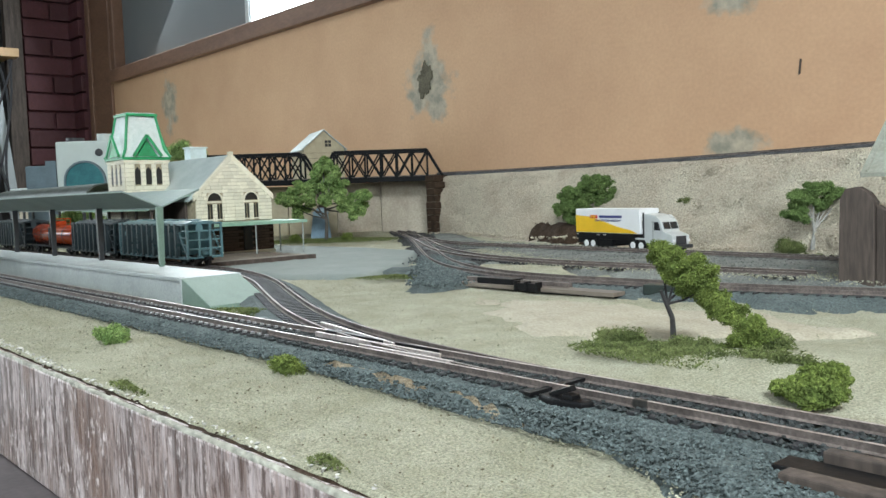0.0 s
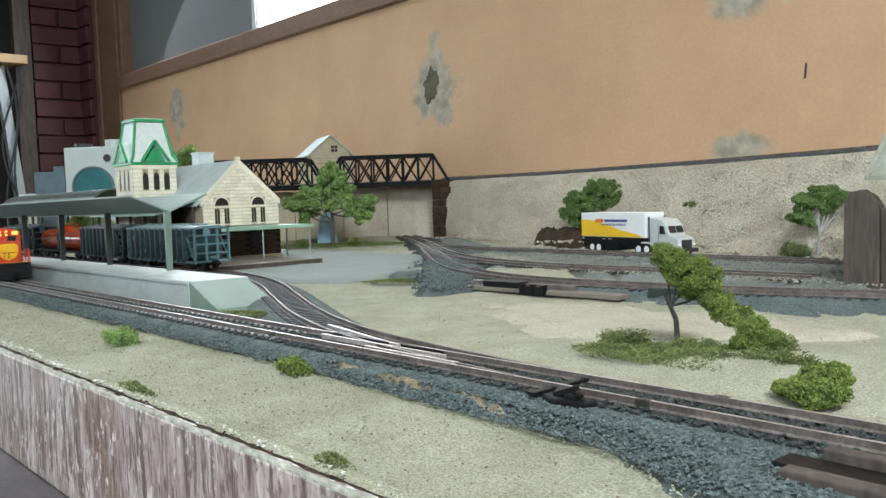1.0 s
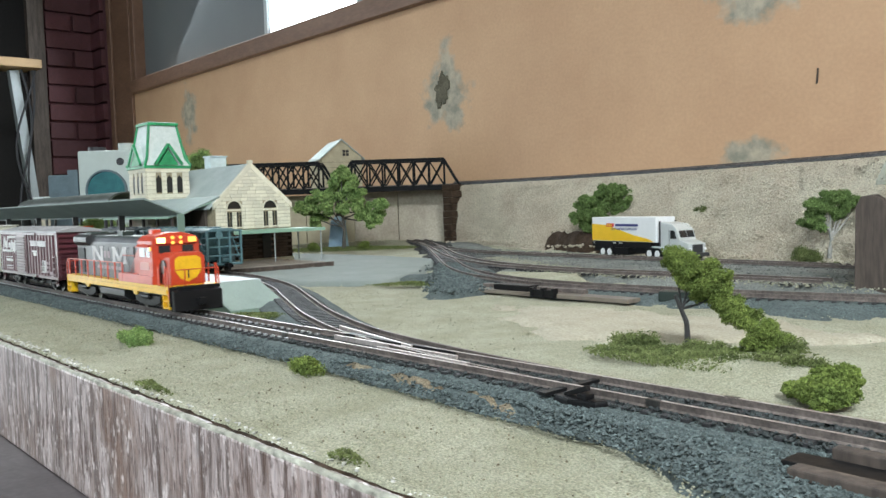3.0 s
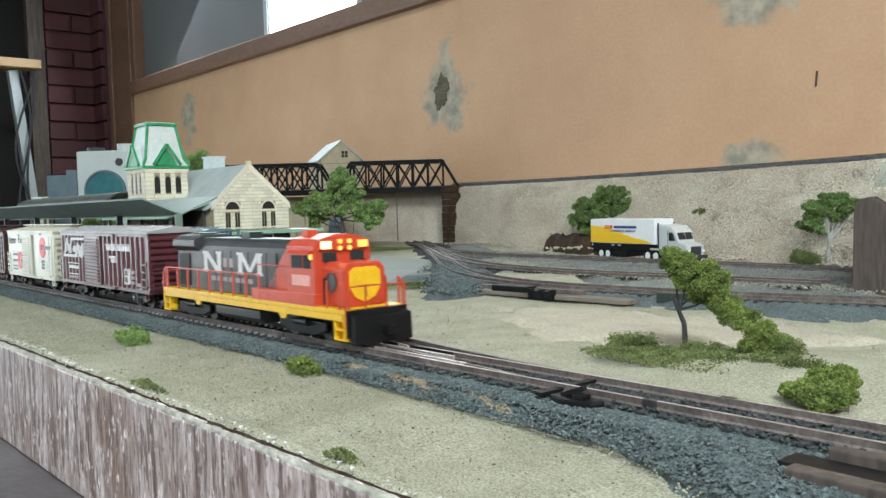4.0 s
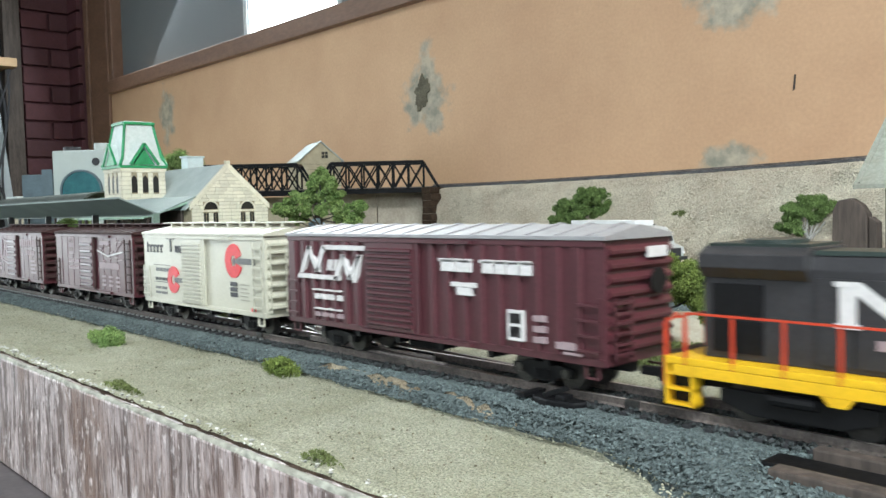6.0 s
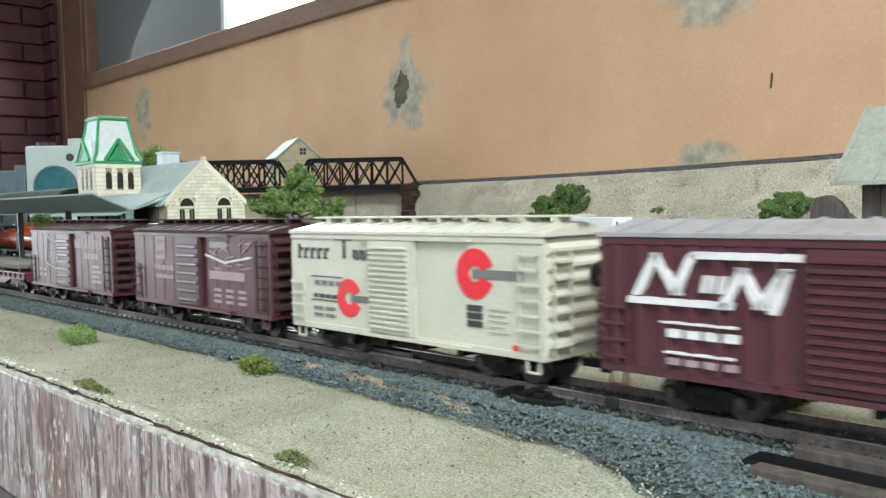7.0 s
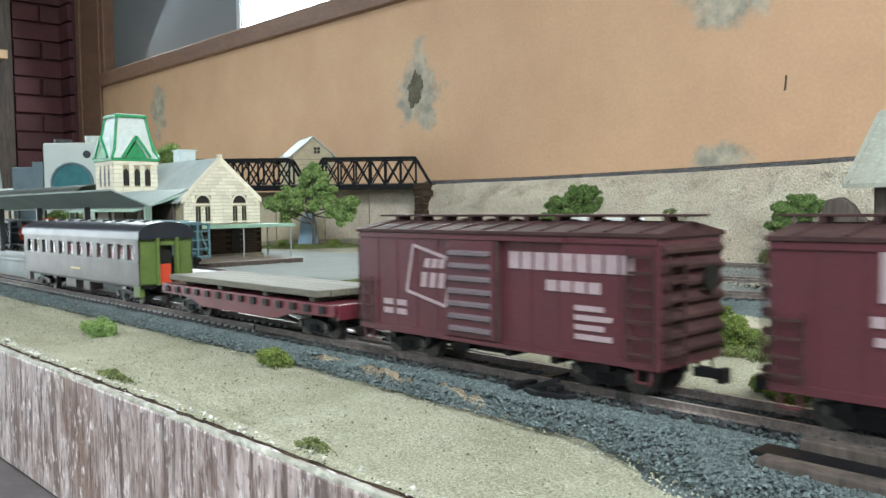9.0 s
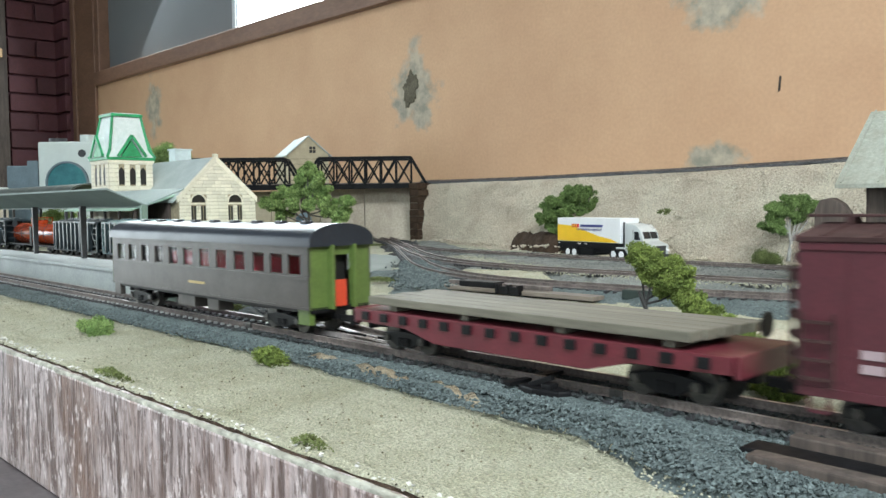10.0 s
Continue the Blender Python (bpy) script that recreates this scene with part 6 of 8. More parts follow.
def lorry():
    t = thing("toy_lorry", pose(-0.640, 0.8200, 0.0022, 0, 0, -12.5) @ Matrix.Diagonal((0.8, 1, 1, 1)), "silver toy articulated lorry with a white and yellow trailer", "lorry")
    w = 0.0145
    z0, z1 = 0.0188, 0.0470
    tr = pbox("trailer", t, M_TRUCKWHITE, -0.008, 0.130, -w, w, z0, z1, 0.0006, "white box trailer")
    for y, q in ((-w - 0.0003, -1), (w + 0.0001, 1)):
        part("yellow_band", prism(bmesh.new(), [(-0.0075, z0 + 0.0006), (0.126, z0 + 0.0006), (0.112, z0 + 0.0042), (0.085, z0 + 0.0075), (0.055, z0 + 0.0135), (0.025, z0 + 0.0190), (-0.0075, z0 + 0.0205)], y, y + 0.0002, "y"), M_TRUCKYEL, tr, "yellow swoosh")
        part("lettering_bar", box(bmesh.new(), 0.046, 0.094, y - 0.0002, y + 0.0003, 0.0365, 0.0392), M_BLUEINK, tr, "dark blue lettering bar")
        part("emblem", box(bmesh.new(), 0.026, 0.042, y - 0.0002, y + 0.0003, 0.0358, 0.0398), M_RED, tr, "small red emblem")
        for k in range(3):
            part("emblem_stroke", box(bmesh.new(), 0.028 + 0.004 * k, 0.030 + 0.004 * k, y - 0.0003, y + 0.0004, 0.0365, 0.0392), M_TRUCKYEL, tr)
    words("CONTAINERIZED AIRFREIGHT", tr, M_BLUEINK, 0.0365, -w - 0.0004, 0.0322, 0.0033, 0.056)
    pbox("chassis", t, M_BLACK, -0.007, 0.135, -0.012, 0.012, 0.0065, 0.0186, 0.0005, "black chassis")
    pbox("side_skirt", t, M_BLACK, -0.0078, 0.120, -w - 0.0001, w + 0.0001, 0.0118, 0.0188, 0.0003, "black skirt with white slots")
    for x in (-0.005, -0.0035, 0.040, 0.0425, 0.045, 0.054, 0.0565, 0.059):
        part("slot", box(bmesh.new(), x, x + 0.0012, -w - 0.0004, -w, 0.0160, 0.0176), M_WHITE, t)
    pbox("fuel_tank", t, M_BLACK, 0.040, 0.072, -0.0135, 0.0135, 0.0035, 0.0115, 0.0012)
    cab = part("cab", prism(bmesh.new(), [(0.136, 0.007), (0.188, 0.007), (0.189, 0.0185), (0.172, 0.0225), (0.1665, 0.034), (0.158, 0.0395), (0.136, 0.0415)], -0.0125, 0.0125, "y"), M_SILVERCAB, t, "silver cab with sloping bonnet", 0.0012)
    part("windscreen", prism(bmesh.new(), [(0.1678, 0.0320), (0.1716, 0.0248), (0.1722, 0.0251), (0.1684, 0.0323)], -0.0100, -0.0006, "y"), M_GLASS, cab, "dark windscreen")
    part("windscreen", prism(bmesh.new(), [(0.1678, 0.0320), (0.1716, 0.0248), (0.1722, 0.0251), (0.1684, 0.0323)], 0.0006, 0.0100, "y"), M_GLASS, cab, "dark windscreen")
    for y in (-0.0128, 0.0124):
        part("side_window", prism(bmesh.new(), [(0.1555, 0.0235), (0.167, 0.0235), (0.1625, 0.0325), (0.1555, 0.0325)], y, y + 0.0004, "y"), M_GLASS, cab, "dark side window")
        part("door_line", box(bmesh.new(), 0.153, 0.1534, y, y + 0.0004, 0.009, 0.034), M_INK, cab)
        part("exhaust", cyl(bmesh.new(), (0.1345, y * 0.92, 0.012), (0.1345, y * 0.92, 0.0425), 0.0011, seg=8), M_INK, cab, "black exhaust stack")
        part("mirror", box(bmesh.new(), 0.1655, 0.1665, y * 1.12 - 0.0005, y * 1.12 + 0.0005, 0.024, 0.031), M_INK, cab)
    pbox("grille", t, M_INK, 0.1885, 0.1902, -0.007, 0.007, 0.0085, 0.0175, 0.0004, "dark grille")
    pbox("bumper", t, M_INK, 0.186, 0.1935, -0.0138, 0.0138, 0.0045, 0.0085, 0.0008, "black bumper")
    for y in (-0.0105, 0.0105):
        pbox("headlight", t, M_TRUCKWHITE, 0.1885, 0.1906, y - 0.0016, y + 0.0016, 0.0112, 0.0138, 0.0004, "clear headlight")
    pbox("fender", t, M_SILVERCAB, 0.108, 0.137, -0.0135, 0.0135, 0.0125, 0.0145, 0.0006, "silver rear fender")
    tyre, rim_ = wheel_mesh("tyre", 0.0066, 0.006, 0.0040)
    for x in (0.0165, 0.0314, 0.1164, 0.1325, 0.174):
        for y in (-0.0117, 0.0117):
            o = piece("wheel", tyre, t, pose(x, y, 0.0062) @ Matrix.Diagonal((1.25, 1, 1, 1)))
            tagged(o, "black wheel with white hub")
            piece("rim", rim_, o, pose(0, 0, 0))


def words(text, parent, material, x, y, z, size, width):
    """Lettering in the built-in font, fitted to a width on a side that faces -y."""
    c = bpy.data.curves.new("lettering", "FONT")
    c.body, c.size, c.extrude = text, size, 0.0001
    tmp = new("lettering", c)
    bpy.context.view_layer.update()
    me = bpy.data.meshes.new_from_object(tmp.evaluated_get(bpy.context.evaluated_depsgraph_get()))
    bpy.data.objects.remove(tmp)
    xs = [v.co.x for v in me.vertices]
    k = width / (max(xs) - min(xs))
    me.transform(Matrix.Diagonal((k, 1, 1, 1)))
    me.materials.clear()
    me.materials.append(material)
    ob = new("lettering", me)
    ob.parent = parent
    ob.matrix_basis = pose(x, y, z, 90, 0, 0)
    return ob


lorry()

# ---- rolling stock: x ahead, z from the rail head, the near side at -y ----

def bogie(parent, x, wheelbase=0.0205, r=0.0052, material=None):
    """A four-wheel truck under a car."""
    m = material or M_BLACK
    b = pbox("truck", parent, m, x - 0.003, x + 0.003, -0.010, 0.010, 0.0045, 0.0088, 0.0004, "black four-wheel truck")
    h = wheelbase / 2
    for y in (-0.0118, 0.0118):
        part("sideframe", prism(bmesh.new(), [(x - h - 0.0028, 0.0042), (x - h + 0.0028, 0.0042), (x - 0.004, 0.0022), (x + 0.004, 0.0022), (x + h - 0.0028, 0.0042), (x + h + 0.0028, 0.0042), (x + h + 0.0028, 0.0072), (x + 0.0035, 0.0086), (x - 0.0035, 0.0086), (x - h - 0.0028, 0.0072)], y - 0.0010, y + 0.0010, "y"), m, b, "", 0.0003)
        for k in (-0.0022, 0, 0.0022):
            part("spring", cyl(bmesh.new(), (x + k, y - 0.0012, 0.0030), (x + k, y - 0.0012, 0.0062), 0.0008, seg=6), m, b)
        for s in (-1, 1):
            part("axle_box", cyl(bmesh.new(), (x + s * h, y - 0.0016, 0.0056), (x + s * h, y + 0.0016, 0.0056), 0.0016, seg=8), M_WHEEL, b)
    for s in (-1, 1):
        bm = bmesh.new()
        for y in (-0.0080, 0.0080):
            q = 1 if y > 0 else -1
            cyl(bm, (x + s * h, y - 0.0013, r), (x + s * h, y + 0.0013, r), r, seg=20)
            cyl(bm, (x + s * h, y - q * 0.0013, r), (x + s * h, y - q * 0.0020, r), r + 0.0007, seg=20)
        cyl(bm, (x + s * h, -0.0105, r), (x + s * h, 0.0105, r), 0.0010, seg=8)
        part("wheelset", bm, M_WHEEL, b, "worn steel wheels")
    return b


def coupler(parent, x, d):
    c = part("coupler", box(bmesh.new(), min(x, x + d * 0.008), max(x, x + d * 0.008), -0.0013, 0.0013, 0.0066, 0.0094), M_BLACK, parent, "", 0.0003)
    part("knuckle", box(bmesh.new(), min(x + d * 0.008, x + d * 0.0108), max(x + d * 0.008, x + d * 0.0108), -0.0022, 0.0022, 0.0055, 0.0100), M_BLACK, c, "", 0.0006)


def ladder(parent, name, place, rungs, z0, z1, w, material):
    """Rungs between two stiles; place turns (u, out, z) into the car's space."""
    bm, rows = bmesh.new(), []
    for u in (-w / 2, w / 2):
        beam(bm, place(u, 0.0011, z0), place(u, 0.0011, z1), 0.0006, 0.0006)
    for k in range(rungs):
        z = z0 + (k + 0.5) * (z1 - z0) / rungs
        rows.append(z)
    lad = part(name, bm, material, parent)
    for z in rows:
        part("rung", beam(bmesh.new(), place(-w / 2 - 0.0003, 0.0014, z), place(w / 2 + 0.0003, 0.0014, z), 0.0008, 0.0008), material, lad)
    return lad


def boxcar(label, L, eave, sill, paint, roof_paint, door_paint, spec):
    c = thing("boxcar", pose(0, 0, 0), label, "railway wagon", "cars of the freight train")
    W, h = 0.0355, L / 2
    w = W / 2
    body = part("body", box(bmesh.new(), -h, h, -w, w, sill, eave), paint, c, spec.get("body", ""), 0.0003)
    peak = eave + 0.0036
    part("roof", prism(bmesh.new(), [(-w - 0.0009, eave - 0.0009), (w + 0.0009, eave - 0.0009), (w + 0.0009, eave + 0.0004), (0, peak), (-w - 0.0009, eave + 0.0004)], -h - 0.0009, h + 0.0009), roof_paint, c, spec.get("roof", ""), 0.0002)
    n = 14 if L > 0.16 else 11
    bm = bmesh.new()
    for k in range(n):
        x = -h + (k + 0.5) * L / n
        for s in (-1, 1):
            beam(bm, (x, s * (w + 0.0003), eave + 0.0005), (x, 0, peak + 0.0002), 0.0012, 0.0008)
    part("roof_rib", bm, roof_paint, c)
    part("top_rail", box(bmesh.new(), -h, h, -w - 0.0005, w + 0.0005, eave - 0.0030, eave - 0.0010), paint, c, "", 0.0002)
    part("side_sill", box(bmesh.new(), -h, h, -w - 0.0005, w + 0.0005, sill - 0.0012, sill + 0.0012), paint, c, "", 0.0002)
    if spec.get("walk"):
        rw = part("roof_walk", box(bmesh.new(), -h - 0.004, h + 0.004, -0.0034, 0.0034, peak + 0.0014, peak + 0.0021), roof_paint, c, "running boards on the roof", 0.0002)
        for k in range(10):
            x = -h + (k + 0.5) * L / 10
            part("saddle", box(bmesh.new(), x - 0.0009, x + 0.0009, -0.0034, 0.0034, peak - 0.0005, peak + 0.0014), roof_paint, rw)
    d0, d1 = spec["door"]
    dz0, dz1 = sill + 0.0010, eave - 0.0030
    for s in (-1, 1):
        yo = s * (w + 0.0006)
        a, b = (d0, d1) if s < 0 else (-d1, -d0)
        door = part("door", box(bmesh.new(), a, b, min(yo, yo + s * 0.0012), max(yo, yo + s * 0.0012), dz0, dz1), spec.get("door_frame", paint), c, spec.get("door_label", "sliding door"), 0.0003)
        m = spec["corrugations"]
        step = (dz1 - dz0 - 0.003) / m
        for k in range(m):
            z = dz0 + 0.0015 + k * step
            mesh_h = step * spec.get("fill", 0.62)
            part("door_slat", prism(bmesh.new(), [(yo + s * 0.0011, z), (yo + s * 0.0022, z + mesh_h * 0.3), (yo + s * 0.0022, z + mesh_h * 0.7), (yo + s * 0.0011, z + mesh_h)], a + 0.0012, b - 0.0012), door_paint, door)
        part("door_rail", box(bmesh.new(), a - 0.004, b + (0.030 if s < 0 else 0.004), min(yo, yo + s * 0.0016), max(yo, yo + s * 0.0016), dz0 - 0.0018, dz0 - 0.0004), paint, c)
        part("door_rail", box(bmesh.new(), a - 0.004, b + (0.030 if s < 0 else 0.004), min(yo, yo + s * 0.0014), max(yo, yo + s * 0.0014), dz1 + 0.0002, dz1 + 0.0014), paint, c)
        part("door_post", box(bmesh.new(), b + 0.0004, b + 0.0024, min(yo, yo + s * 0.0010), max(yo, yo + s * 0.0010), dz0, dz1), spec.get("post", paint), c)
        for x in spec.get("ribs", ()):
            part("side_rib", prism(bmesh.new(), [(x - 0.0016, s * w), (x + 0.0016, s * w), (x + 0.0010, s * (w + 0.0013)), (x - 0.0010, s * (w + 0.0013))], sill + 0.0012, eave - 0.0031, "z"), paint, c)
        for x in spec.get("seams", ()):
            part("side_seam", box(bmesh.new(), x - 0.0003, x + 0.0003, min(s * w, s * (w + 0.0002)), max(s * w, s * (w + 0.0002)), sill + 0.0012, eave - 0.0031), paint, c)
        lx = h - 0.0055 if s < 0 else -h + 0.0055
        ladder(c, "ladder", lambda u, o, z: (lx + u, s * (w + o), z), 7 if spec.get("walk") else 4, sill + 0.001, (eave - 0.004) if spec.get("walk") else sill + 0.020, 0.0085, spec.get("ladder", paint))
        ladder(c, "side_ladder", lambda u, o, z: (-lx + u, s * (w + o), z), 4, sill + 0.001, sill + 0.020, 0.0080, spec.get("ladder", paint))
        for x in (-h + 0.003, h - 0.008):
            bm = bmesh.new()
            beam(bm, (x, s * (w - 0.0004), sill), (x, s * (w - 0.0004), sill - 0.0052), 0.0007, 0.0007)
            beam(bm, (x + 0.005, s * (w - 0.0004), sill), (x + 0.005, s * (w - 0.0004), sill - 0.0052), 0.0007, 0.0007)
            beam(bm, (x, s * (w - 0.0004), sill - 0.0052), (x + 0.005, s * (w - 0.0004), sill - 0.0052), 0.0008, 0.0007)
            part("step", bm, paint, c, "stirrup step")
    for e in (-1, 1):
        k = spec.get("end_ribs", 7)
        step = (eave - sill - 0.004) / k
        for i in range(k):
            z = sill + 0.002 + i * step
            part("end_rib", end_rib(e, h, w, z, step), spec.get("end", paint), c)
        ladder(c, "end_ladder", lambda u, o, z: (e * (h + 0.0012 + o), -w + 0.006 + u, z), 6, sill + 0.001, eave - 0.006 if spec.get("walk") else sill + 0.020, 0.0085, spec.get("ladder", paint))
        coupler(c, e * (h + 0.001), e)
    part("brake_wheel", cyl(bmesh.new(), (h + 0.0028, 0.006, 0.036), (h + 0.0034, 0.006, 0.036), 0.0042, seg=16), M_BLACK, c, "brake wheel")
    u = part("underframe", box(bmesh.new(), -h + 0.002, h - 0.002, -0.0022, 0.0022, 0.0070, sill), M_BLACK, c, "black underframe")
    for k in range(6):
        x = -h * 0.72 + k * h * 0.288
        part("cross_bearer", box(bmesh.new(), x - 0.0012, x + 0.0012, -w + 0.001, w - 0.001, sill - 0.0038, sill - 0.0012), M_BLACK, u)
    part("brake_cylinder", cyl(bmesh.new(), (-0.012, -0.009, 0.0085), (0.006, -0.009, 0.0085), 0.0026, seg=10), M_BLACK, u)
    bx_ = h - spec.get("bogie", 0.023)
    bogie(c, -bx_), bogie(c, bx_)
    for name, mt, x0, x1, z0, z1 in spec.get("marks", ()):
        part(name, box(bmesh.new(), x0, x1, -w - spec.get("proud", 0.0004), -w - 0.0001, z0, z1), mt, body)
    for name, mt, pts in spec.get("shapes", ()):
        part(name, prism(bmesh.new(), pts, -w - spec.get("proud", 0.0004) - 0.0001, -w - 0.0001, "y"), mt, body)
    return c


def end_rib(e, h, w, z, step):
    """A pressed horizontal rib across a car's end."""
    bm = bmesh.new()
    p = [(e * h, z), (e * (h + 0.0016), z + step * 0.30), (e * (h + 0.0016), z + step * 0.52), (e * h, z + step * 0.84)]
    return prism(bm, p, -w + 0.0010, w - 0.0010, "y")


def disc(cx, cz, r, a0=0.0, a1=6.28319, inner=0.0, n=28):
    """A disc or ring sector as an outline in (x, z)."""
    o = [(cx + r * math.cos(a0 + (a1 - a0) * i / n), cz + r * math.sin(a0 + (a1 - a0) * i / n)) for i in range(n + 1)]
    if inner:
        o += [(cx + inner * math.cos(a1 - (a1 - a0) * i / n), cz + inner * math.sin(a1 - (a1 - a0) * i / n)) for i in range(n + 1)]
    return o


def slant(x, z, w, h, k):
    return [(x, z), (x + w, z), (x + w + k, z + h), (x + k, z + h)]


def purple_boxcar():
    h = 0.0885
    ribs = [-h + 0.006 + i * 0.0078 for i in range(8)] + [0.0105 + i * 0.0085 for i in range(9)]
    W = M_WHITE
    sh = []
    # slanted emblem: two zigzag ribbons between an upper and a lower bar

    def ribbon(pts, w):
        for a, b in zip(pts, pts[1:]):
            d = Vector((b[0] - a[0], b[1] - a[1])).normalized() * 0.0008
            sh.append(("emblem_stroke", W, [(a[0] - d.x - w / 2, a[1] - d.y), (a[0] - d.x + w / 2, a[1] - d.y), (b[0] + d.x + w / 2, b[1] + d.y), (b[0] + d.x - w / 2, b[1] + d.y)]))

    ribbon([(-0.0752, 0.0342), (-0.0695, 0.0447), (-0.0634, 0.0348), (-0.0585, 0.0447)], 0.0030)
    ribbon([(-0.0498, 0.0318), (-0.0443, 0.0415), (-0.0400, 0.0325), (-0.0334, 0.0415), (-0.0362, 0.0316)], 0.0030)
    sh.append(("emblem_stroke", W, slant(-0.0592, 0.0441, 0.0300, 0.0019, 0.0006)))
    sh.append(("emblem_stroke", W, slant(-0.0788, 0.0312, 0.0315, 0.0019, 0.0006)))
    sh += [("emblem_stroke", W, slant(x, 0.0352, 0.0014, 0.0046, 0.0012)) for x in (-0.0562, -0.0538, -0.0514)]
    marks = [("lettering_bar", W, -0.068, -0.046, 0.0262, 0.0268), ("lettering_bar", W, -0.067, -0.047, 0.0180, 0.0186)]
    for i in range(4):
        marks.append(("lettering_bar", W, -0.066 + i * 0.0055, -0.062 + i * 0.0055, 0.0225, 0.0247))
        marks.append(("lettering_bar", M_GREYLET, -0.066 + i * 0.0055, -0.0625 + i * 0.0055, 0.0150, 0.0168))
    for a, b in ((0.0165, 0.0235), (0.0245, 0.0315), (0.0375, 0.0425), (0.0435, 0.0485), (0.0495, 0.0545), (0.0555, 0.0605)):
        marks.append(("lettering_bar", W, a, b, 0.0378, 0.0420))
        marks.append(("lettering_bar", W, a - 0.0015, b, 0.0412, 0.0424))
    marks += [("lettering_bar", W, 0.0215, 0.0345, 0.0325, 0.0340), ("lettering_bar", W, 0.0245, 0.0320, 0.0295, 0.0323), ("placard", W, 0.0490, 0.0560, 0.0158, 0.0260), ("placard_panel", M_GREY, 0.0500, 0.0550, 0.0215, 0.0250), ("placard_panel", M_GREY, 0.0500, 0.0550, 0.0168, 0.0205)]
    for i in range(3):
        marks.append(("lettering_bar", M_GREYLET, 0.0605, 0.0655, 0.0160 + 0.0035 * i, 0.0180 + 0.0035 * i))
    marks += [("lettering_bar", M_GREYLET, 0.070, 0.078, 0.0150, 0.0172), ("lettering_bar", M_GREYLET, 0.073, 0.080, 0.0135, 0.0143)]
    c = boxcar("purple-brown ribbed boxcar with a silver roof and white emblem", 0.177, 0.0505, 0.0120, M_CARBROWN, M_ROOFSILVER, M_CARBROWN, {
        "door": (-0.0285, 0.0015), "corrugations": 13, "fill": 0.8, "ribs": ribs, "end_ribs": 8, "end": M_CARRED, "marks": marks, "shapes": sh, "proud": 0.0015, "bogie": 0.030, "door_frame": M_CARBROWN, "door_label": "louvred sliding door", "roof": "silver roof"})
    part("end_plate", box(bmesh.new(), h + 0.0016, h + 0.0022, 0.002, 0.013, 0.0435, 0.0470), M_WHITE, c, "white plate on the car end")
    return c


def cream_boxcar():
    I, R = M_INK, M_RED
    marks, sh = [], []
    # heading bars
    for i in range(5):
        x = -0.0645 + i * 0.0046
        marks.append(("lettering_bar", I, x, x + 0.0014, 0.0395, 0.0448 if i == 0 else 0.0432))
        marks.append(("lettering_bar", I, x + 0.0014, x + 0.0034, 0.0420, 0.0434))
        marks.append(("lettering_bar", I, x - 0.0005, x + 0.0021, 0.0388, 0.0395))
    marks += [("lettering_bar", I, -0.0385, -0.0275, 0.0466, 0.0480), ("lettering_bar", I, -0.0335, -0.0317, 0.0395, 0.0466)]
    for i in range(5):
        x = -0.0270 + i * 0.0042
        marks.append(("lettering_bar", I, x, x + 0.0013, 0.0395, 0.0432))
        marks.append(("lettering_bar", I, x + 0.0013, x + 0.0031, 0.0418, 0.0430))
        marks.append(("lettering_bar", I, x + 0.0020, x + 0.0033, 0.0390, 0.0418))
    marks += [("lettering_bar", I, -0.0555, -0.0345, 0.0315, 0.0318), ("lettering_bar", I, -0.0555, -0.0340, 0.0217, 0.0220)]
    for i in range(4):
        marks.append(("lettering_bar", M_FAINT2, -0.053 + i * 0.0048, -0.0495 + i * 0.0048, 0.0280, 0.0300))
        marks.append(("lettering_bar", I, -0.054 + i * 0.0042, -0.0508 + i * 0.0042, 0.0228, 0.0244))
        marks.append(("lettering_bar", M_FAINT2, -0.054 + (i % 2) * 0.008, -0.0475 + (i % 2) * 0.008, 0.0150 + 0.0028 * (i // 2), 0.0164 + 0.0028 * (i // 2)))
    sh.append(("round_emblem", R, disc(-0.0300, 0.0238, 0.0076, 0.42, 5.86, 0.0026)))
    sh.append(("round_emblem", R, disc(0.0395, 0.0365, 0.0086, 0.36, 5.92, 0.0028)))
    for i in range(7):
        marks.append(("lettering_bar", M_FAINT2, -0.0290 + i * 0.0021, -0.0273 + i * 0.0021, 0.0224, 0.0250))
    for i in range(9):
        marks.append(("lettering_bar", M_FAINT2, 0.0385 + i * 0.0025, 0.0405 + i * 0.0025, 0.0350, 0.0380))
    for z in (0.0195, 0.0222, 0.0249):
        marks.append(("black_dash", I, 0.0355, 0.0425, z - 0.0011, z + 0.0010))
    for i in range(5):
        marks.append(("lettering_bar", M_FAINT, 0.0455, 0.0545 - (i % 2) * 0.002, 0.0170 + 0.0019 * i, 0.0176 + 0.0019 * i))
    marks += [("small_red_mark", R, 0.0560, 0.0600, 0.0122, 0.0140), ("lettering_bar", M_FAINT2, -0.011, -0.009, 0.033, 0.036)]
    return boxcar("cream boxcar with red round emblems and black lettering", 0.139, 0.0500, 0.0110, M_CREAM, M_CREAM, M_CREAM, {
        "walk": True, "door": (-0.0160, 0.0080), "corrugations": 16, "fill": 0.7, "end_ribs": 7, "marks": marks, "shapes": sh, "door_label": "cream louvred sliding door"})


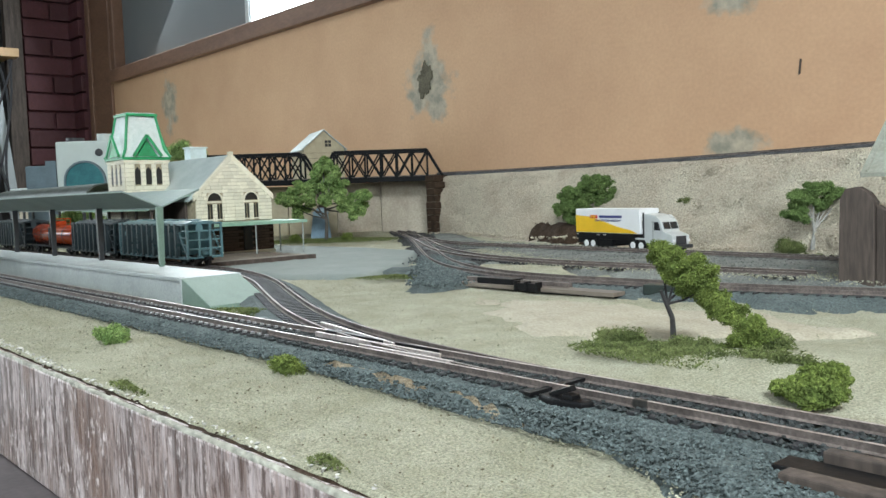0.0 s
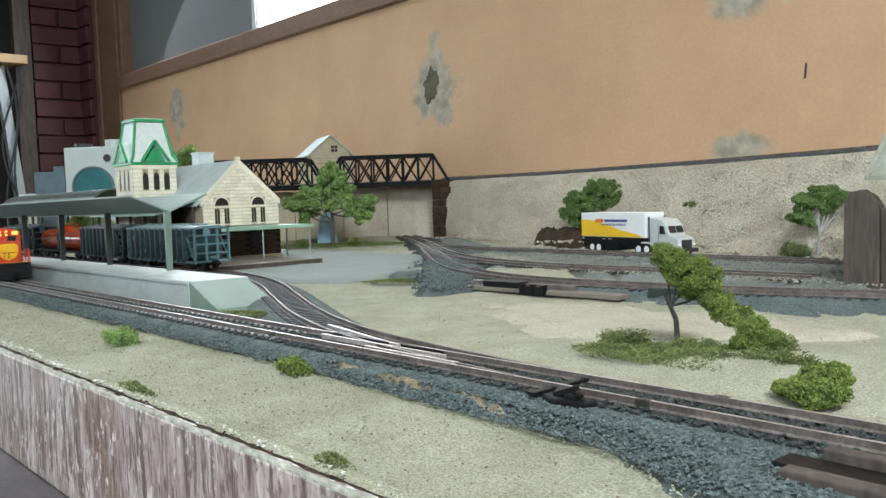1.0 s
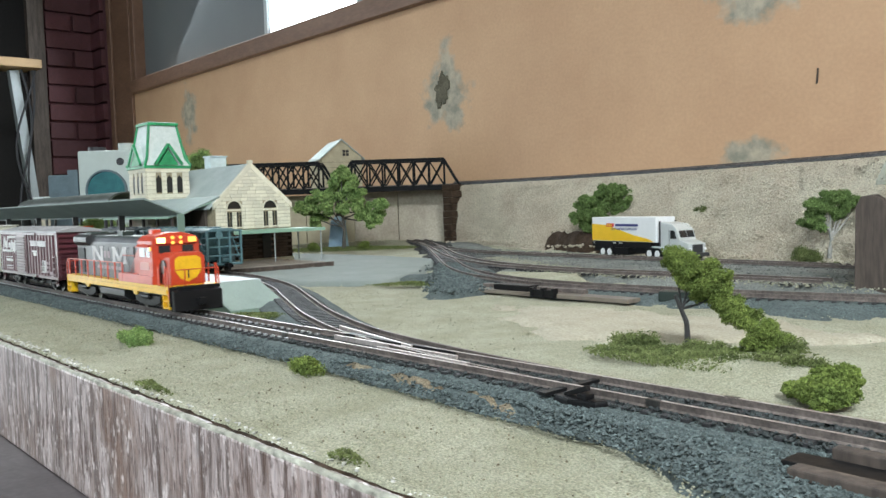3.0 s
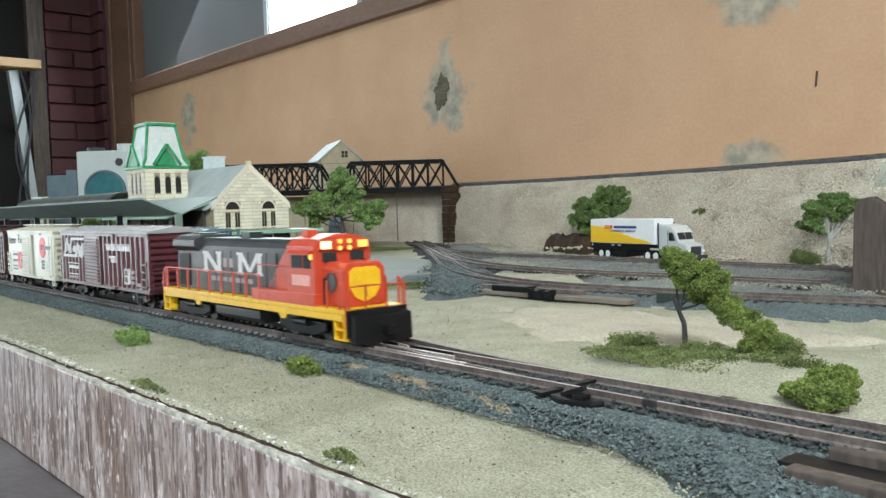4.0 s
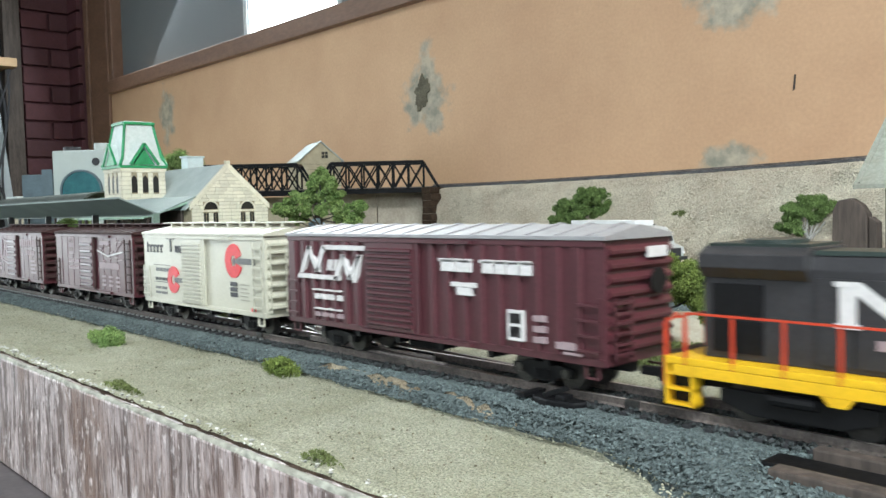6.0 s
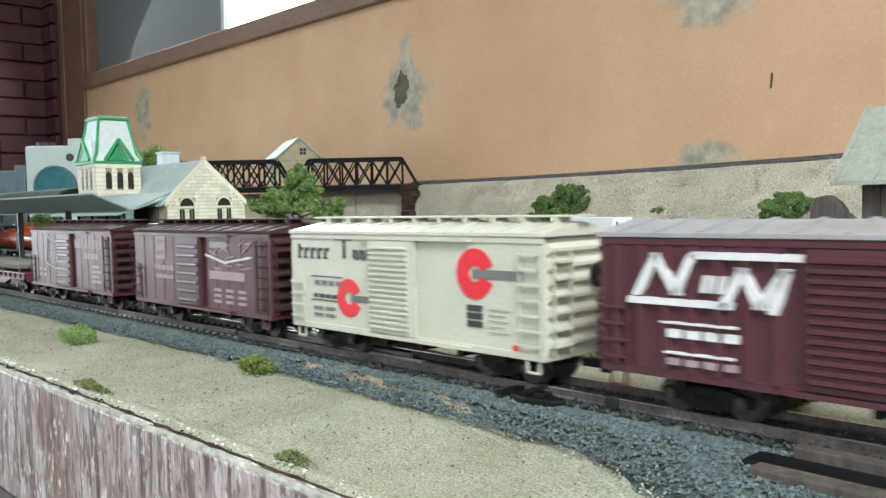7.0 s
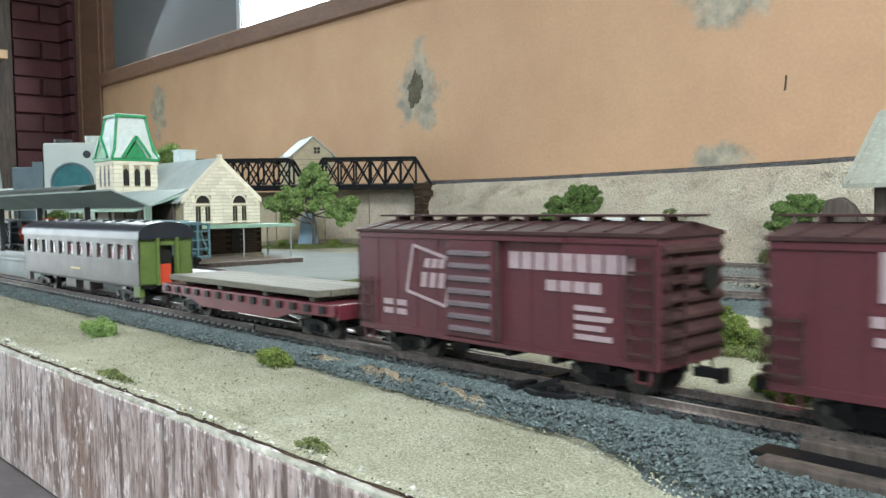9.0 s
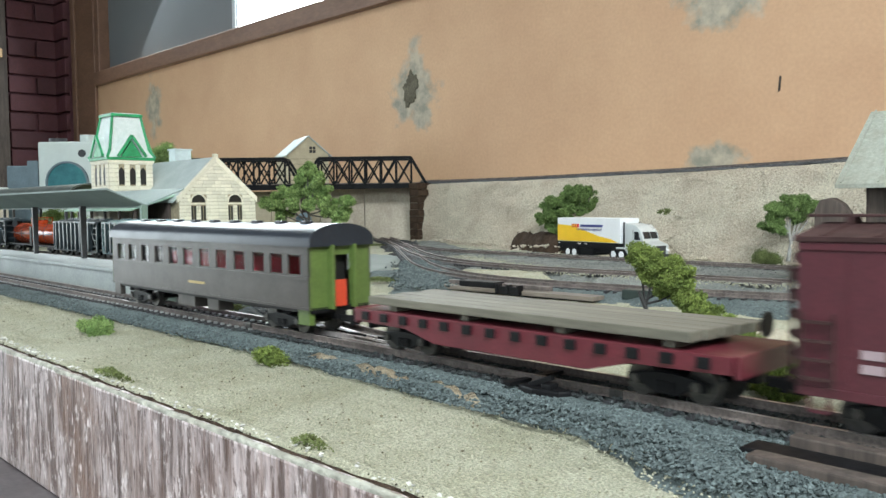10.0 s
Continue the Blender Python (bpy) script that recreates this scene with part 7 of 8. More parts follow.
def red_boxcar(kind):
    W = M_WHITE
    marks, sh = [], []
    if kind == "map":
        marks += [("white_block", M_GREYLET, -0.0430, -0.0325, 0.0345, 0.0470), ("white_block_cut", M_CARRED, -0.0412, -0.0385, 0.0365, 0.0390), ("white_block_cut", M_CARRED, -0.0370, -0.0343, 0.0365, 0.0390), ("white_block_cut", M_CARRED, -0.0412, -0.0385, 0.0425, 0.0450), ("white_block_cut", M_CARRED, -0.0370, -0.0343, 0.0425, 0.0450)]
        for i in range(5):
            marks.append(("lettering_bar", M_GREYLET, -0.045 + i * 0.0045, -0.0415 + i * 0.0045, 0.0285, 0.0312))
            marks.append(("lettering_bar", M_GREYLET, -0.044 + i * 0.0042, -0.0408 + i * 0.0042, 0.0240, 0.0262))
        r = random.Random(4)
        for i in range(16):
            x, z = 0.014 + 0.036 * r.random(), 0.030 + 0.0155 * r.random()
            a = r.uniform(-0.7, 0.7)
            l = r.uniform(0.004, 0.011)
            sh.append(("route_line", M_GREYLET, [(x, z), (x + l * math.cos(a), z + l * math.sin(a)), (x + l * math.cos(a), z + l * math.sin(a) + 0.0006), (x, z + 0.0006)]))
        sh.append(("route_line", W, [(0.0115, 0.0375), (0.030, 0.0340), (0.0545, 0.0372), (0.0545, 0.0381), (0.030, 0.0350), (0.0115, 0.0385)]))
        marks += [("lettering_bar", M_GREYLET, 0.0160, 0.0325, 0.0415, 0.0445), ("lettering_bar", M_GREYLET, 0.0150, 0.0480, 0.0262, 0.0302)]
        for i in range(3):
            for j in range(3):
                marks.append(("lettering_bar", M_GREYLET, 0.019 + i * 0.0115, 0.026 + i * 0.0115, 0.0148 + j * 0.0028, 0.0162 + j * 0.0028))
        label, body = "dark red boxcar with a white square and a route map emblem", ""
    else:
        o, q = [(-0.0405, 0.0265), (-0.0190, 0.0220), (-0.0150, 0.0390), (-0.0365, 0.0440)], 0.0011
        for a, b in zip(o, o[1:] + o[:1]):
            d = Vector((b[0] - a[0], b[1] - a[1]))
            n = Vector((-d.y, d.x)).normalized() * q / 2
            sh.append(("slanted_frame", M_GREYLET, [(a[0] + n.x, a[1] + n.y), (b[0] + n.x, b[1] + n.y), (b[0] - n.x, b[1] - n.y), (a[0] - n.x, a[1] - n.y)]))
        for i in range(3):
            sh.append(("lettering_bar", M_GREYLET, slant(-0.0325 + 0.0048 * i, 0.0285, 0.0030, 0.0055, 0.001)))
            sh.append(("lettering_bar", M_GREYLET, slant(-0.0305 + 0.0040 * i, 0.0358, 0.0028, 0.0034, 0.001)))
        for i in range(9):
            x = 0.0125 + i * 0.0056
            marks.append(("lettering_bar", M_GREYLET, x, x + 0.0044, 0.0375, 0.0432))
        for i in range(4):
            marks.append(("lettering_bar", M_GREYLET, 0.0285 + i * 0.0056, 0.0329 + i * 0.0056, 0.0310, 0.0345))
            marks.append(("lettering_bar", M_GREYLET, 0.0400, 0.0540 - (i % 2) * 0.003, 0.0165 + 0.0030 * i, 0.0182 + 0.0030 * i))
            marks.append(("lettering_bar", M_GREYLET, -0.0545 + (i % 2) * 0.008, -0.049 + (i % 2) * 0.008, 0.0170 + 0.0035 * (i // 2), 0.0192 + 0.0035 * (i // 2)))
        label, body = "faded red boxcar with a slanted frame emblem and white lettering", ""
    return boxcar(label, 0.1405, 0.0495, 0.0110, M_CARRED, M_CARDARK, M_DOORSHEEN, {
        "walk": True, "door": (-0.0165, 0.0065), "corrugations": 7, "fill": 0.55, "end_ribs": 7, "marks": marks, "shapes": sh, "end": M_CARDARK, "ladder": M_CARDARK, "post": M_CARDARK,
        "seams": [-0.058 + 0.0115 * i for i in range(4)] + [0.022 + 0.0115 * i for i in range(4)], "door_label": "corrugated sliding door with ridges coloured paler for their sheen"})


def flatcar():
    c = thing("flatcar", pose(0, 0, 0), "red flatcar loaded with long grey planks", "railway wagon", "cars of the freight train")
    h, w = 0.083, 0.0172
    part("deck", box(bmesh.new(), -h, h, -w, w, 0.0150, 0.0168), M_FLATRED, c, "", 0.0003)
    for s in (-1, 1):
        y = s * (w + 0.0002)
        part("side_sill", prism(bmesh.new(), [(-h, 0.0168), (-h, 0.0118), (-h + 0.032, 0.0112), (-h + 0.048, 0.0072), (h - 0.048, 0.0072), (h - 0.032, 0.0112), (h, 0.0118), (h, 0.0168)], min(y, y + s * 0.0014), max(y, y + s * 0.0014), "y"), M_FLATRED, c, "fish-belly side sill", 0.0002)
        for k in range(14):
            x = -h + 0.008 + k * (2 * h - 0.016) / 13
            part("stake_pocket", box(bmesh.new(), x - 0.0020, x + 0.0020, min(y + s * 0.0012, y + s * 0.0024), max(y + s * 0.0012, y + s * 0.0024), 0.0128, 0.0160), M_BLACK, c, "dark stake pocket", 0.0002)
    for x in (-0.062, -0.022, 0.022, 0.062):
        part("bolster", box(bmesh.new(), x - 0.002, x + 0.002, -0.0155, 0.0155, 0.0168, 0.0192), M_LOAD, c, "pale cross timber", 0.0003)
    for k in range(5):
        y = -0.0148 + k * 0.0074
        part("plank", box(bmesh.new(), -0.074 + 0.002 * (k % 2), 0.0705 + 0.001 * k, y - 0.0036, y + 0.0036, 0.0193, 0.0224), M_LOAD, c, "long grey plank", 0.0004)
    for e in (-1, 1):
        part("end_sill", box(bmesh.new(), min(e * h, e * (h + 0.0018)), max(e * h, e * (h + 0.0018)), -w, w, 0.0105, 0.0170), M_FLATRED, c, "", 0.0003)
        coupler(c, e * (h + 0.0015), e)
        bogie(c, e * (h - 0.024))
    part("center_sill", box(bmesh.new(), -h, h, -0.003, 0.003, 0.0072, 0.0150), M_BLACK, c)
    part("brake_wheel", cyl(bmesh.new(), (h - 0.004, 0.010, 0.0225), (h - 0.0034, 0.010, 0.0225), 0.004, seg=14), M_BLACK, c)
    return c


def coach():
    c = thing("passenger_coach", pose(0, 0, 0), "olive-grey passenger coach with a black arched roof and green end", "railway coach", "cars of the freight train")
    h, w = 0.1085, 0.0172
    z0, z1, ze = 0.0125, 0.0275, 0.0415
    wins = [-0.0955] + [-0.0790 + 0.0181 * i for i in range(9)] + [0.0815, 0.0965]
    for s in (-1, 1):
        y = s * w
        a, b = min(y, y - s * 0.001), max(y, y - s * 0.001)
        side = part("side_panel", box(bmesh.new(), -h, h, a, b, z0, z1), M_COACH, c, "riveted olive-grey lower side", 0.0002)
        part("letter_board", box(bmesh.new(), -h, h, a, b, 0.0372, ze), M_COACH, side)
        edges = [-h] + [v for x in wins for v in (x - 0.0052, x + 0.0052)] + [h]
        for p, q in zip(edges[::2], edges[1::2]):
            part("window_post", box(bmesh.new(), p, q, a, b, z1 - 0.0002, 0.0374), M_COACH, side)
        part("belt_rail", box(bmesh.new(), -h, h, min(y, y + s * 0.0006), max(y, y + s * 0.0006), z1 - 0.0016, z1 - 0.0002), M_COACH, side)
        for x in wins:
            part("pane", box(bmesh.new(), x - 0.0052, x + 0.0052, y - s * 0.0013 - 0.0002, y - s * 0.0013, z1, 0.0374), M_GLASSY, side, "window pane")
            part("sash", box(bmesh.new(), x - 0.0052, x + 0.0052, min(y - s * 0.0008, y - s * 0.0003), max(y - s * 0.0008, y - s * 0.0003), z1, z1 + 0.0007), M_COACH, side)
        part("sill_strip", box(bmesh.new(), -h, h, min(y, y + s * 0.0004), max(y, y + s * 0.0004), z0, z0 + 0.0012), M_COACH, side)
        part("name_bar", box(bmesh.new(), -0.006, 0.012, min(y, y + s * 0.0003), max(y, y + s * 0.0003), 0.0185, 0.0198), M_BRASS, side, "faded gold lettering bar")
    prof = [(-w - 0.0008, ze - 0.0006)] + [(-(w + 0.0008) * math.cos(a), ze + 0.0008 + 0.0088 * math.sin(a) ** 0.8) for a in [math.pi * i / 16 for i in range(1, 16)]] + [(w + 0.0008, ze - 0.0006)]
    part("roof", prism(bmesh.new(), prof, -h - 0.002, h + 0.002), M_COACHROOF, c, "black arched roof", smooth=True)
    for k in range(9):
        x = -0.088 + k * 0.022
        part("vent", box(bmesh.new(), x - 0.0028, x + 0.0028, -0.006, -0.002, ze + 0.008, ze + 0.0106), M_COACHROOF, c, "small roof vent", 0.0005)
    part("floor", box(bmesh.new(), -h, h, -w + 0.001, w - 0.001, z0 - 0.0015, z0 + 0.001), M_BLACK, c)
    part("interior", box(bmesh.new(), -0.052, 0.066, -0.004, 0.0115, z0 + 0.001, 0.0340), M_SEAT, c, "red seats and partitions")
    part("interior", box(bmesh.new(), -h + 0.004, -0.055, -0.003, 0.012, z0 + 0.001, 0.0350), M_INK, c, "dark compartment")
    for e in (-1, 1):
        x = e * h
        for a, b in ((-w, -0.0055), (0.0055, w)):
            end = part("end_panel", prism(bmesh.new(), [(a, z0), (b, z0), (b, ze + (0.0062 if abs(b) < w else 0.0)), (a, ze + (0.0062 if abs(a) < w else 0.0))], min(x, x - e * 0.001), max(x, x - e * 0.001)), M_COACHEND, c, "bright olive end panel")
        part("end_header", box(bmesh.new(), min(x, x - e * 0.001), max(x, x - e * 0.001), -0.0056, 0.0056, 0.0368, ze + 0.0070), M_COACHEND, c)
        for y in (-0.0062, 0.0062):
            part("door_frame", box(bmesh.new(), min(x, x + e * 0.0035), max(x, x + e * 0.0035), y - 0.0008, y + 0.0008, z0, 0.0415), M_COACHEND, c, "", 0.0002)
        part("diaphragm", box(bmesh.new(), min(x - e * 0.004, x - e * 0.005), max(x - e * 0.004, x - e * 0.005), -0.0056, 0.0056, z0, 0.0405), M_DARK, c, "dark end doorway")
        part("gate", box(bmesh.new(), min(x + e * 0.001, x + e * 0.0016), max(x + e * 0.001, x + e * 0.0016), -0.0050, 0.0022 if e > 0 else 0.0050, z0 + 0.001, z0 + 0.0130), M_ORANGE, c, "orange door gate")
        for y in (-w + 0.0005, w - 0.0035):
            part("step_box", box(bmesh.new(), x - 0.010 if e > 0 else x + 0.001, x - 0.001 if e > 0 else x + 0.010, y, y + 0.003, 0.0055, z0), M_COACHEND if e > 0 else M_COACH, c, "vestibule steps", 0.0003)
        coupler(c, e * (h + 0.001), e)
        bogie(c, e * (h - 0.030), 0.026)
    for a, b in ((-0.024, -0.004), (0.010, 0.022)):
        part("equipment_box", box(bmesh.new(), a, b, -0.0150, -0.0060, 0.0048, z0), M_COACH, c, "underfloor equipment box", 0.0004)
    part("center_sill", box(bmesh.new(), -h, h, -0.003, 0.003, 0.0075, z0), M_BLACK, c)
    return c


M_GLASSY = mat("coach_pane", (0.9, 0.92, 0.92), 0.05, var=0.02, bump=0)
M_GLASSY.node_tree.nodes["Principled BSDF"].inputs["Transmission Weight"].default_value = 1.0
M_GLASSY.node_tree.nodes["Principled BSDF"].inputs["IOR"].default_value = 1.1
M_BRASS = mat("faded_gold", (0.38, 0.27, 0.10), 0.5, var=0.1)


def locomotive():
    """Four-axle hood diesel, 203 mm over the pilots."""
    c = thing("diesel_locomotive", pose(0, 0, 0), "orange and grey hood diesel locomotive with yellow sills and lit headlights", "locomotive")
    h = 0.098
    zw = 0.0170
    ww = 0.0172
    # frame and walkway
    fr = part("frame", box(bmesh.new(), -h, h, -ww, ww, zw - 0.0020, zw), M_YELLOW, c, "yellow walkway", 0.0002)
    for y in (-ww, ww - 0.0008):
        part("side_sill", box(bmesh.new(), -h + 0.002, h - 0.002, y, y + 0.0008, zw - 0.0052, zw - 0.0021), M_YELLOW, fr, "yellow side sill", 0.0002)
        for x in (-0.050, 0.045):
            part("jacking_pad", prism(bmesh.new(), [(x - 0.004, zw - 0.0052), (x + 0.004, zw - 0.0052), (x + 0.002, zw - 0.0076), (x - 0.002, zw - 0.0076)], y - 0.0001, y + 0.0009, "y"), M_YELLOW, fr)
    part("fuel_tank", prism(bmesh.new(), [(-0.0125, 0.0115), (-0.0140, 0.0100), (-0.0140, 0.0058), (-0.0100, 0.0032), (0.0100, 0.0032), (0.0140, 0.0058), (0.0140, 0.0100), (0.0125, 0.0115)], -0.034, 0.016), M_GREY, c, "dark grey fuel tank", 0.0004)
    part("air_tank", cyl(bmesh.new(), (-0.034, -0.0132, 0.0128), (0.014, -0.0132, 0.0128), 0.0018, seg=10), M_BLACK, c)
    part("under_frame", box(bmesh.new(), -h + 0.006, h - 0.006, -0.0085, 0.0085, 0.0080, zw - 0.0020), M_BLACK, c)
    # long hood, from the rear to the cab
    hw = 0.0108
    x0, x1 = -0.0895, 0.0485
    ht = 0.0462
    hood = part("long_hood", prism(bmesh.new(), [(-hw, zw), (hw, zw), (hw, ht - 0.0035), (hw - 0.0022, ht), (-hw + 0.0022, ht), (-hw, ht - 0.0035)], x0, x1), M_GREY, c, "dark grey long hood with doors", 0.0004)
    part("hood_roof", prism(bmesh.new(), [(-hw + 0.0018, ht), (hw - 0.0018, ht), (hw - 0.0028, ht + 0.0012), (-hw + 0.0028, ht + 0.0012)], x0 + 0.001, x1), M_ROOFGREEN, hood, "black-green roof", 0.0002)
    # wider radiator section at the rear, with its lip
    part("radiator", prism(bmesh.new(), [(-hw - 0.0004, 0.0395), (-hw - 0.0030, 0.0425), (-hw - 0.0030, 0.0462), (-hw + 0.001, 0.0482), (hw - 0.001, 0.0482), (hw + 0.0030, 0.0462), (hw + 0.0030, 0.0425), (hw + 0.0004, 0.0395)], x0 - 0.0002, x0 + 0.030), M_GREY, hood, "flared radiator housing", 0.0003)
    part("radiator_roof", box(bmesh.new(), x0 + 0.001, x0 + 0.029, -hw + 0.001, hw - 0.001, 0.0482, 0.0490), M_ROOFGREEN, hood)
    part("radiator_fan", cyl(bmesh.new(), (x0 + 0.016, 0, 0.0489), (x0 + 0.016, 0, 0.0500), 0.0085, seg=20), M_ROOFGREEN, hood)
    part("exhaust_stack", box(bmesh.new(), -0.020, -0.010, -0.004, 0.004, ht + 0.001, ht + 0.0046), M_ROOFGREEN, hood, "", 0.0004)
    for y, q in ((-hw - 0.0003, -1), (hw + 0.0001, 1)):
        for x in [-0.058 + 0.0098 * i for i in range(9)]:
            part("hood_door", box(bmesh.new(), x + 0.0004, x + 0.0094, min(y, y + q * 0.0003), max(y, y + q * 0.0003) + 0.0002, zw + 0.0015, 0.0405), M_GREY, hood)
        for z in (0.0235, 0.0335):
            part("intake_grille", box(bmesh.new(), x0 + 0.003, x0 + 0.0175, y - 0.0003, y + 0.0005, z - 0.0045, z + 0.0045), M_BLACK, hood, "black intake grille")
        # the orange sweep at the front of the hood
        part("orange_sweep", prism(bmesh.new(), [(0.0150, zw + 0.0003), (x1, zw + 0.0003), (x1, ht - 0.0037), (0.0400, ht - 0.0037)], y - 0.0003, y + 0.0005, "y"), M_ORANGE, hood, "orange sweep of paint")
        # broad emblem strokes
        yy = y - 0.0005 if q < 0 else y + 0.0003
        z0, z1 = 0.0282, 0.0400
        for x, w in ((-0.0520, 0.0042), (-0.0352, 0.0042), (-0.0102, 0.0042), (0.0109, 0.0042)):
            part("emblem_stroke", box(bmesh.new(), x, x + w, yy, yy + 0.0004, z0, z1), M_WHITE, hood, "white emblem stroke")
        for pts in ([(-0.0520, z1), (-0.0468, z1), (-0.0310, z0), (-0.0362, z0)], [(-0.0102, z1), (-0.0055, z1), (0.0042, z0 + 0.0015), (0.0007, z0 + 0.0015)], [(0.0151, z1), (0.0104, z1), (0.0007, z0 + 0.0015), (0.0042, z0 + 0.0015)]):
            part("emblem_stroke", prism(bmesh.new(), pts, yy - 0.0001, yy + 0.0005, "y"), M_WHITE, hood)
        for x in (-0.0531, -0.0363, -0.0113, 0.0098):
            for z in (z0, z1 - 0.0013):
                part("emblem_foot", box(bmesh.new(), x, x + 0.0064, yy - 0.0002, yy + 0.0006, z, z + 0.0013), M_WHITE, hood)
        for x in (-0.0282, -0.0208):
            part("emblem_stroke", box(bmesh.new(), x, x + 0.0045, yy, yy + 0.0004, 0.0315, 0.0365), M_GREYLET, hood, "grey emblem block")
        for i in range(7):
            part("lettering_bar", box(bmesh.new(), -0.043 + 0.0072 * i, -0.0380 + 0.0072 * i, yy, yy + 0.0004, 0.0235, 0.0260), M_GREYLET, hood)
    # cab
    cx0, cx1, cw, cz = 0.0485, 0.0735, 0.0160, 0.0490
    cab = part("cab", prism(bmesh.new(), [(-cw, zw), (cw, zw), (cw, cz - 0.0040), (cw - 0.0035, cz - 0.0008), (0.004, cz + 0.0012), (-0.004, cz + 0.0012), (-cw + 0.0035, cz - 0.0008), (-cw, cz - 0.0040)], cx0, cx1), M_ORANGE, c, "orange cab", 0.0005)
    part("horn", box(bmesh.new(), cx0 + 0.001, cx0 + 0.007, -0.008, -0.002, cz, cz + 0.0032), M_ORANGE, cab, "", 0.0004)
    for y in (-cw - 0.0003, cw):
        part("side_window", box(bmesh.new(), cx0 + 0.0045, cx0 + 0.0135, y, y + 0.0003, 0.0345, 0.0415), M_GLASS, cab, "dark side window")
        part("side_window", box(bmesh.new(), cx0 + 0.0150, cx0 + 0.0215, y, y + 0.0003, 0.0345, 0.0415), M_GLASS, cab, "dark side window")
        part("window_awning", prism(bmesh.new(), [(y - 0.0022 if y < 0 else y + 0.0025, 0.0415), (y + 0.0001, 0.0430), (y + 0.0001, 0.0424), (y - 0.0022 if y < 0 else y + 0.0025, 0.0409)], cx0 + 0.003, cx0 + 0.0225), M_ORANGE, cab)
        part("number_bar", box(bmesh.new(), cx0 + 0.005, cx0 + 0.0205, y - 0.0002, y + 0.0004, 0.0262, 0.0312), M_PINKBAR, cab, "pale number bars")
        part("marker_lamp", box(bmesh.new(), cx1 - 0.0040, cx1 - 0.0022, y - 0.0004, y + 0.0006, 0.0388, 0.0412), M_LAMP2, cab, "lit marker lamp")
    # front of the cab above the nose
    for y in (-0.0118, 0.0040):
        part("windscreen", box(bmesh.new(), cx1 - 0.0002, cx1 + 0.0004, y, y + 0.0078, 0.0372, 0.0418), M_GLASS, cab, "dark windscreen")
    lamp_box = part("lamp_panel", box(bmesh.new(), cx1 - 0.001, cx1 + 0.0014, -0.0138, 0.0138, 0.0428, 0.0478), M_ORANGE, cab, "", 0.0006)
    for y in (-0.0132, 0.0078):
        part("number_board", box(bmesh.new(), cx1 + 0.0012, cx1 + 0.0019, y, y + 0.0054, 0.0436, 0.0470), M_LAMP2 if y > 0 else M_LAMP, lamp_box, "glowing number board")
    for y in (-0.0027, 0.0027):
        for z in (0.0436, 0.0468):
            part("headlight", cyl(bmesh.new(), (cx1 + 0.0012, y, z), (cx1 + 0.0022, y, z), 0.0011, seg=12), M_LAMP2, lamp_box, "lit warm headlight")
    # short nose with the yellow shield
    nx, nw, nz = 0.0905, 0.0118, 0.0375
    nose = part("short_hood", prism(bmesh.new(), [(-nw, zw), (nw, zw), (nw, nz - 0.0030), (nw - 0.0028, nz), (-nw + 0.0028, nz), (-nw, nz - 0.0030)], cx1, nx), M_ORANGE, c, "orange short nose", 0.0009)
    part("shield", prism(bmesh.new(), [(-0.0086, 0.0335), (-0.0060, 0.0352), (0.0060, 0.0352), (0.0086, 0.0335), (0.0088, 0.0262), (0.0055, 0.0212), (0.0, 0.0188), (-0.0055, 0.0212), (-0.0088, 0.0262)], nx, nx + 0.0005), M_YELLOW, nose, "yellow shield", 0.0001)
    part("shield_mark", box(bmesh.new(), nx + 0.0005, nx + 0.0007, -0.0055, 0.0055, 0.0262, 0.0268), M_INK, nose)
    part("shield_mark", box(bmesh.new(), nx + 0.0005, nx + 0.0007, -0.0004, 0.0004, 0.0210, 0.0262), M_INK, nose)
    part("fan_cover", cyl(bmesh.new(), (0.0812, -nw - 0.0010, 0.0285), (0.0812, -nw, 0.0285), 0.0044, seg=18), M_WHEEL, nose, "round grey louvre")
    part("door", box(bmesh.new(), 0.0745, 0.0775, -nw - 0.0006, -nw, zw + 0.001, 0.030), M_BLACK, nose, "dark side door")
    # battery boxes beside the cab
    for y, q in ((-0.0170, 1), (0.0118, 1)):
        part("battery_box", box(bmesh.new(), 0.014, 0.0740, y, y + 0.0052, zw, zw + 0.0056), M_ORANGE, c, "orange battery box", 0.0003)
    # pilots, steps, plough
    for e in (-1, 1):
        part("pilot", box(bmesh.new(), min(e * h, e * (h + 0.0020)), max(e * h, e * (h + 0.0020)), -0.0168, 0.0168, 0.0045, zw - 0.0002), M_BLACK, c, "black pilot", 0.0004)
        if e > 0:
            part("plough", prism(bmesh.new(), [(h + 0.002, 0.0016), (h + 0.0068, 0.0016), (h + 0.0062, 0.0140), (h + 0.002, 0.0150)], -0.0160, 0.0160, "y"), M_BLACK, c, "black snow plough", 0.0005)
        part("anticlimber", box(bmesh.new(), min(e * h, e * (h + 0.0042)), max(e * h, e * (h + 0.0042)), -0.0120, 0.0120, zw - 0.0030, zw), M_BLACK, c, "", 0.0003)
        coupler(c, e * (h + 0.002), e)
        for y in (-ww, ww - 0.0052):
            sx0, sx1 = (h - 0.0085, h + 0.0005) if e > 0 else (-h - 0.0005, -h + 0.0085)
            st = part("step_well", box(bmesh.new(), sx0, sx0 + 0.0008, y, y + 0.0050, 0.0030, zw), M_YELLOW, c, "yellow step side", 0.0002)
            part("step_side", box(bmesh.new(), sx1 - 0.0008, sx1, y, y + 0.0050, 0.0030, zw), M_YELLOW, st)
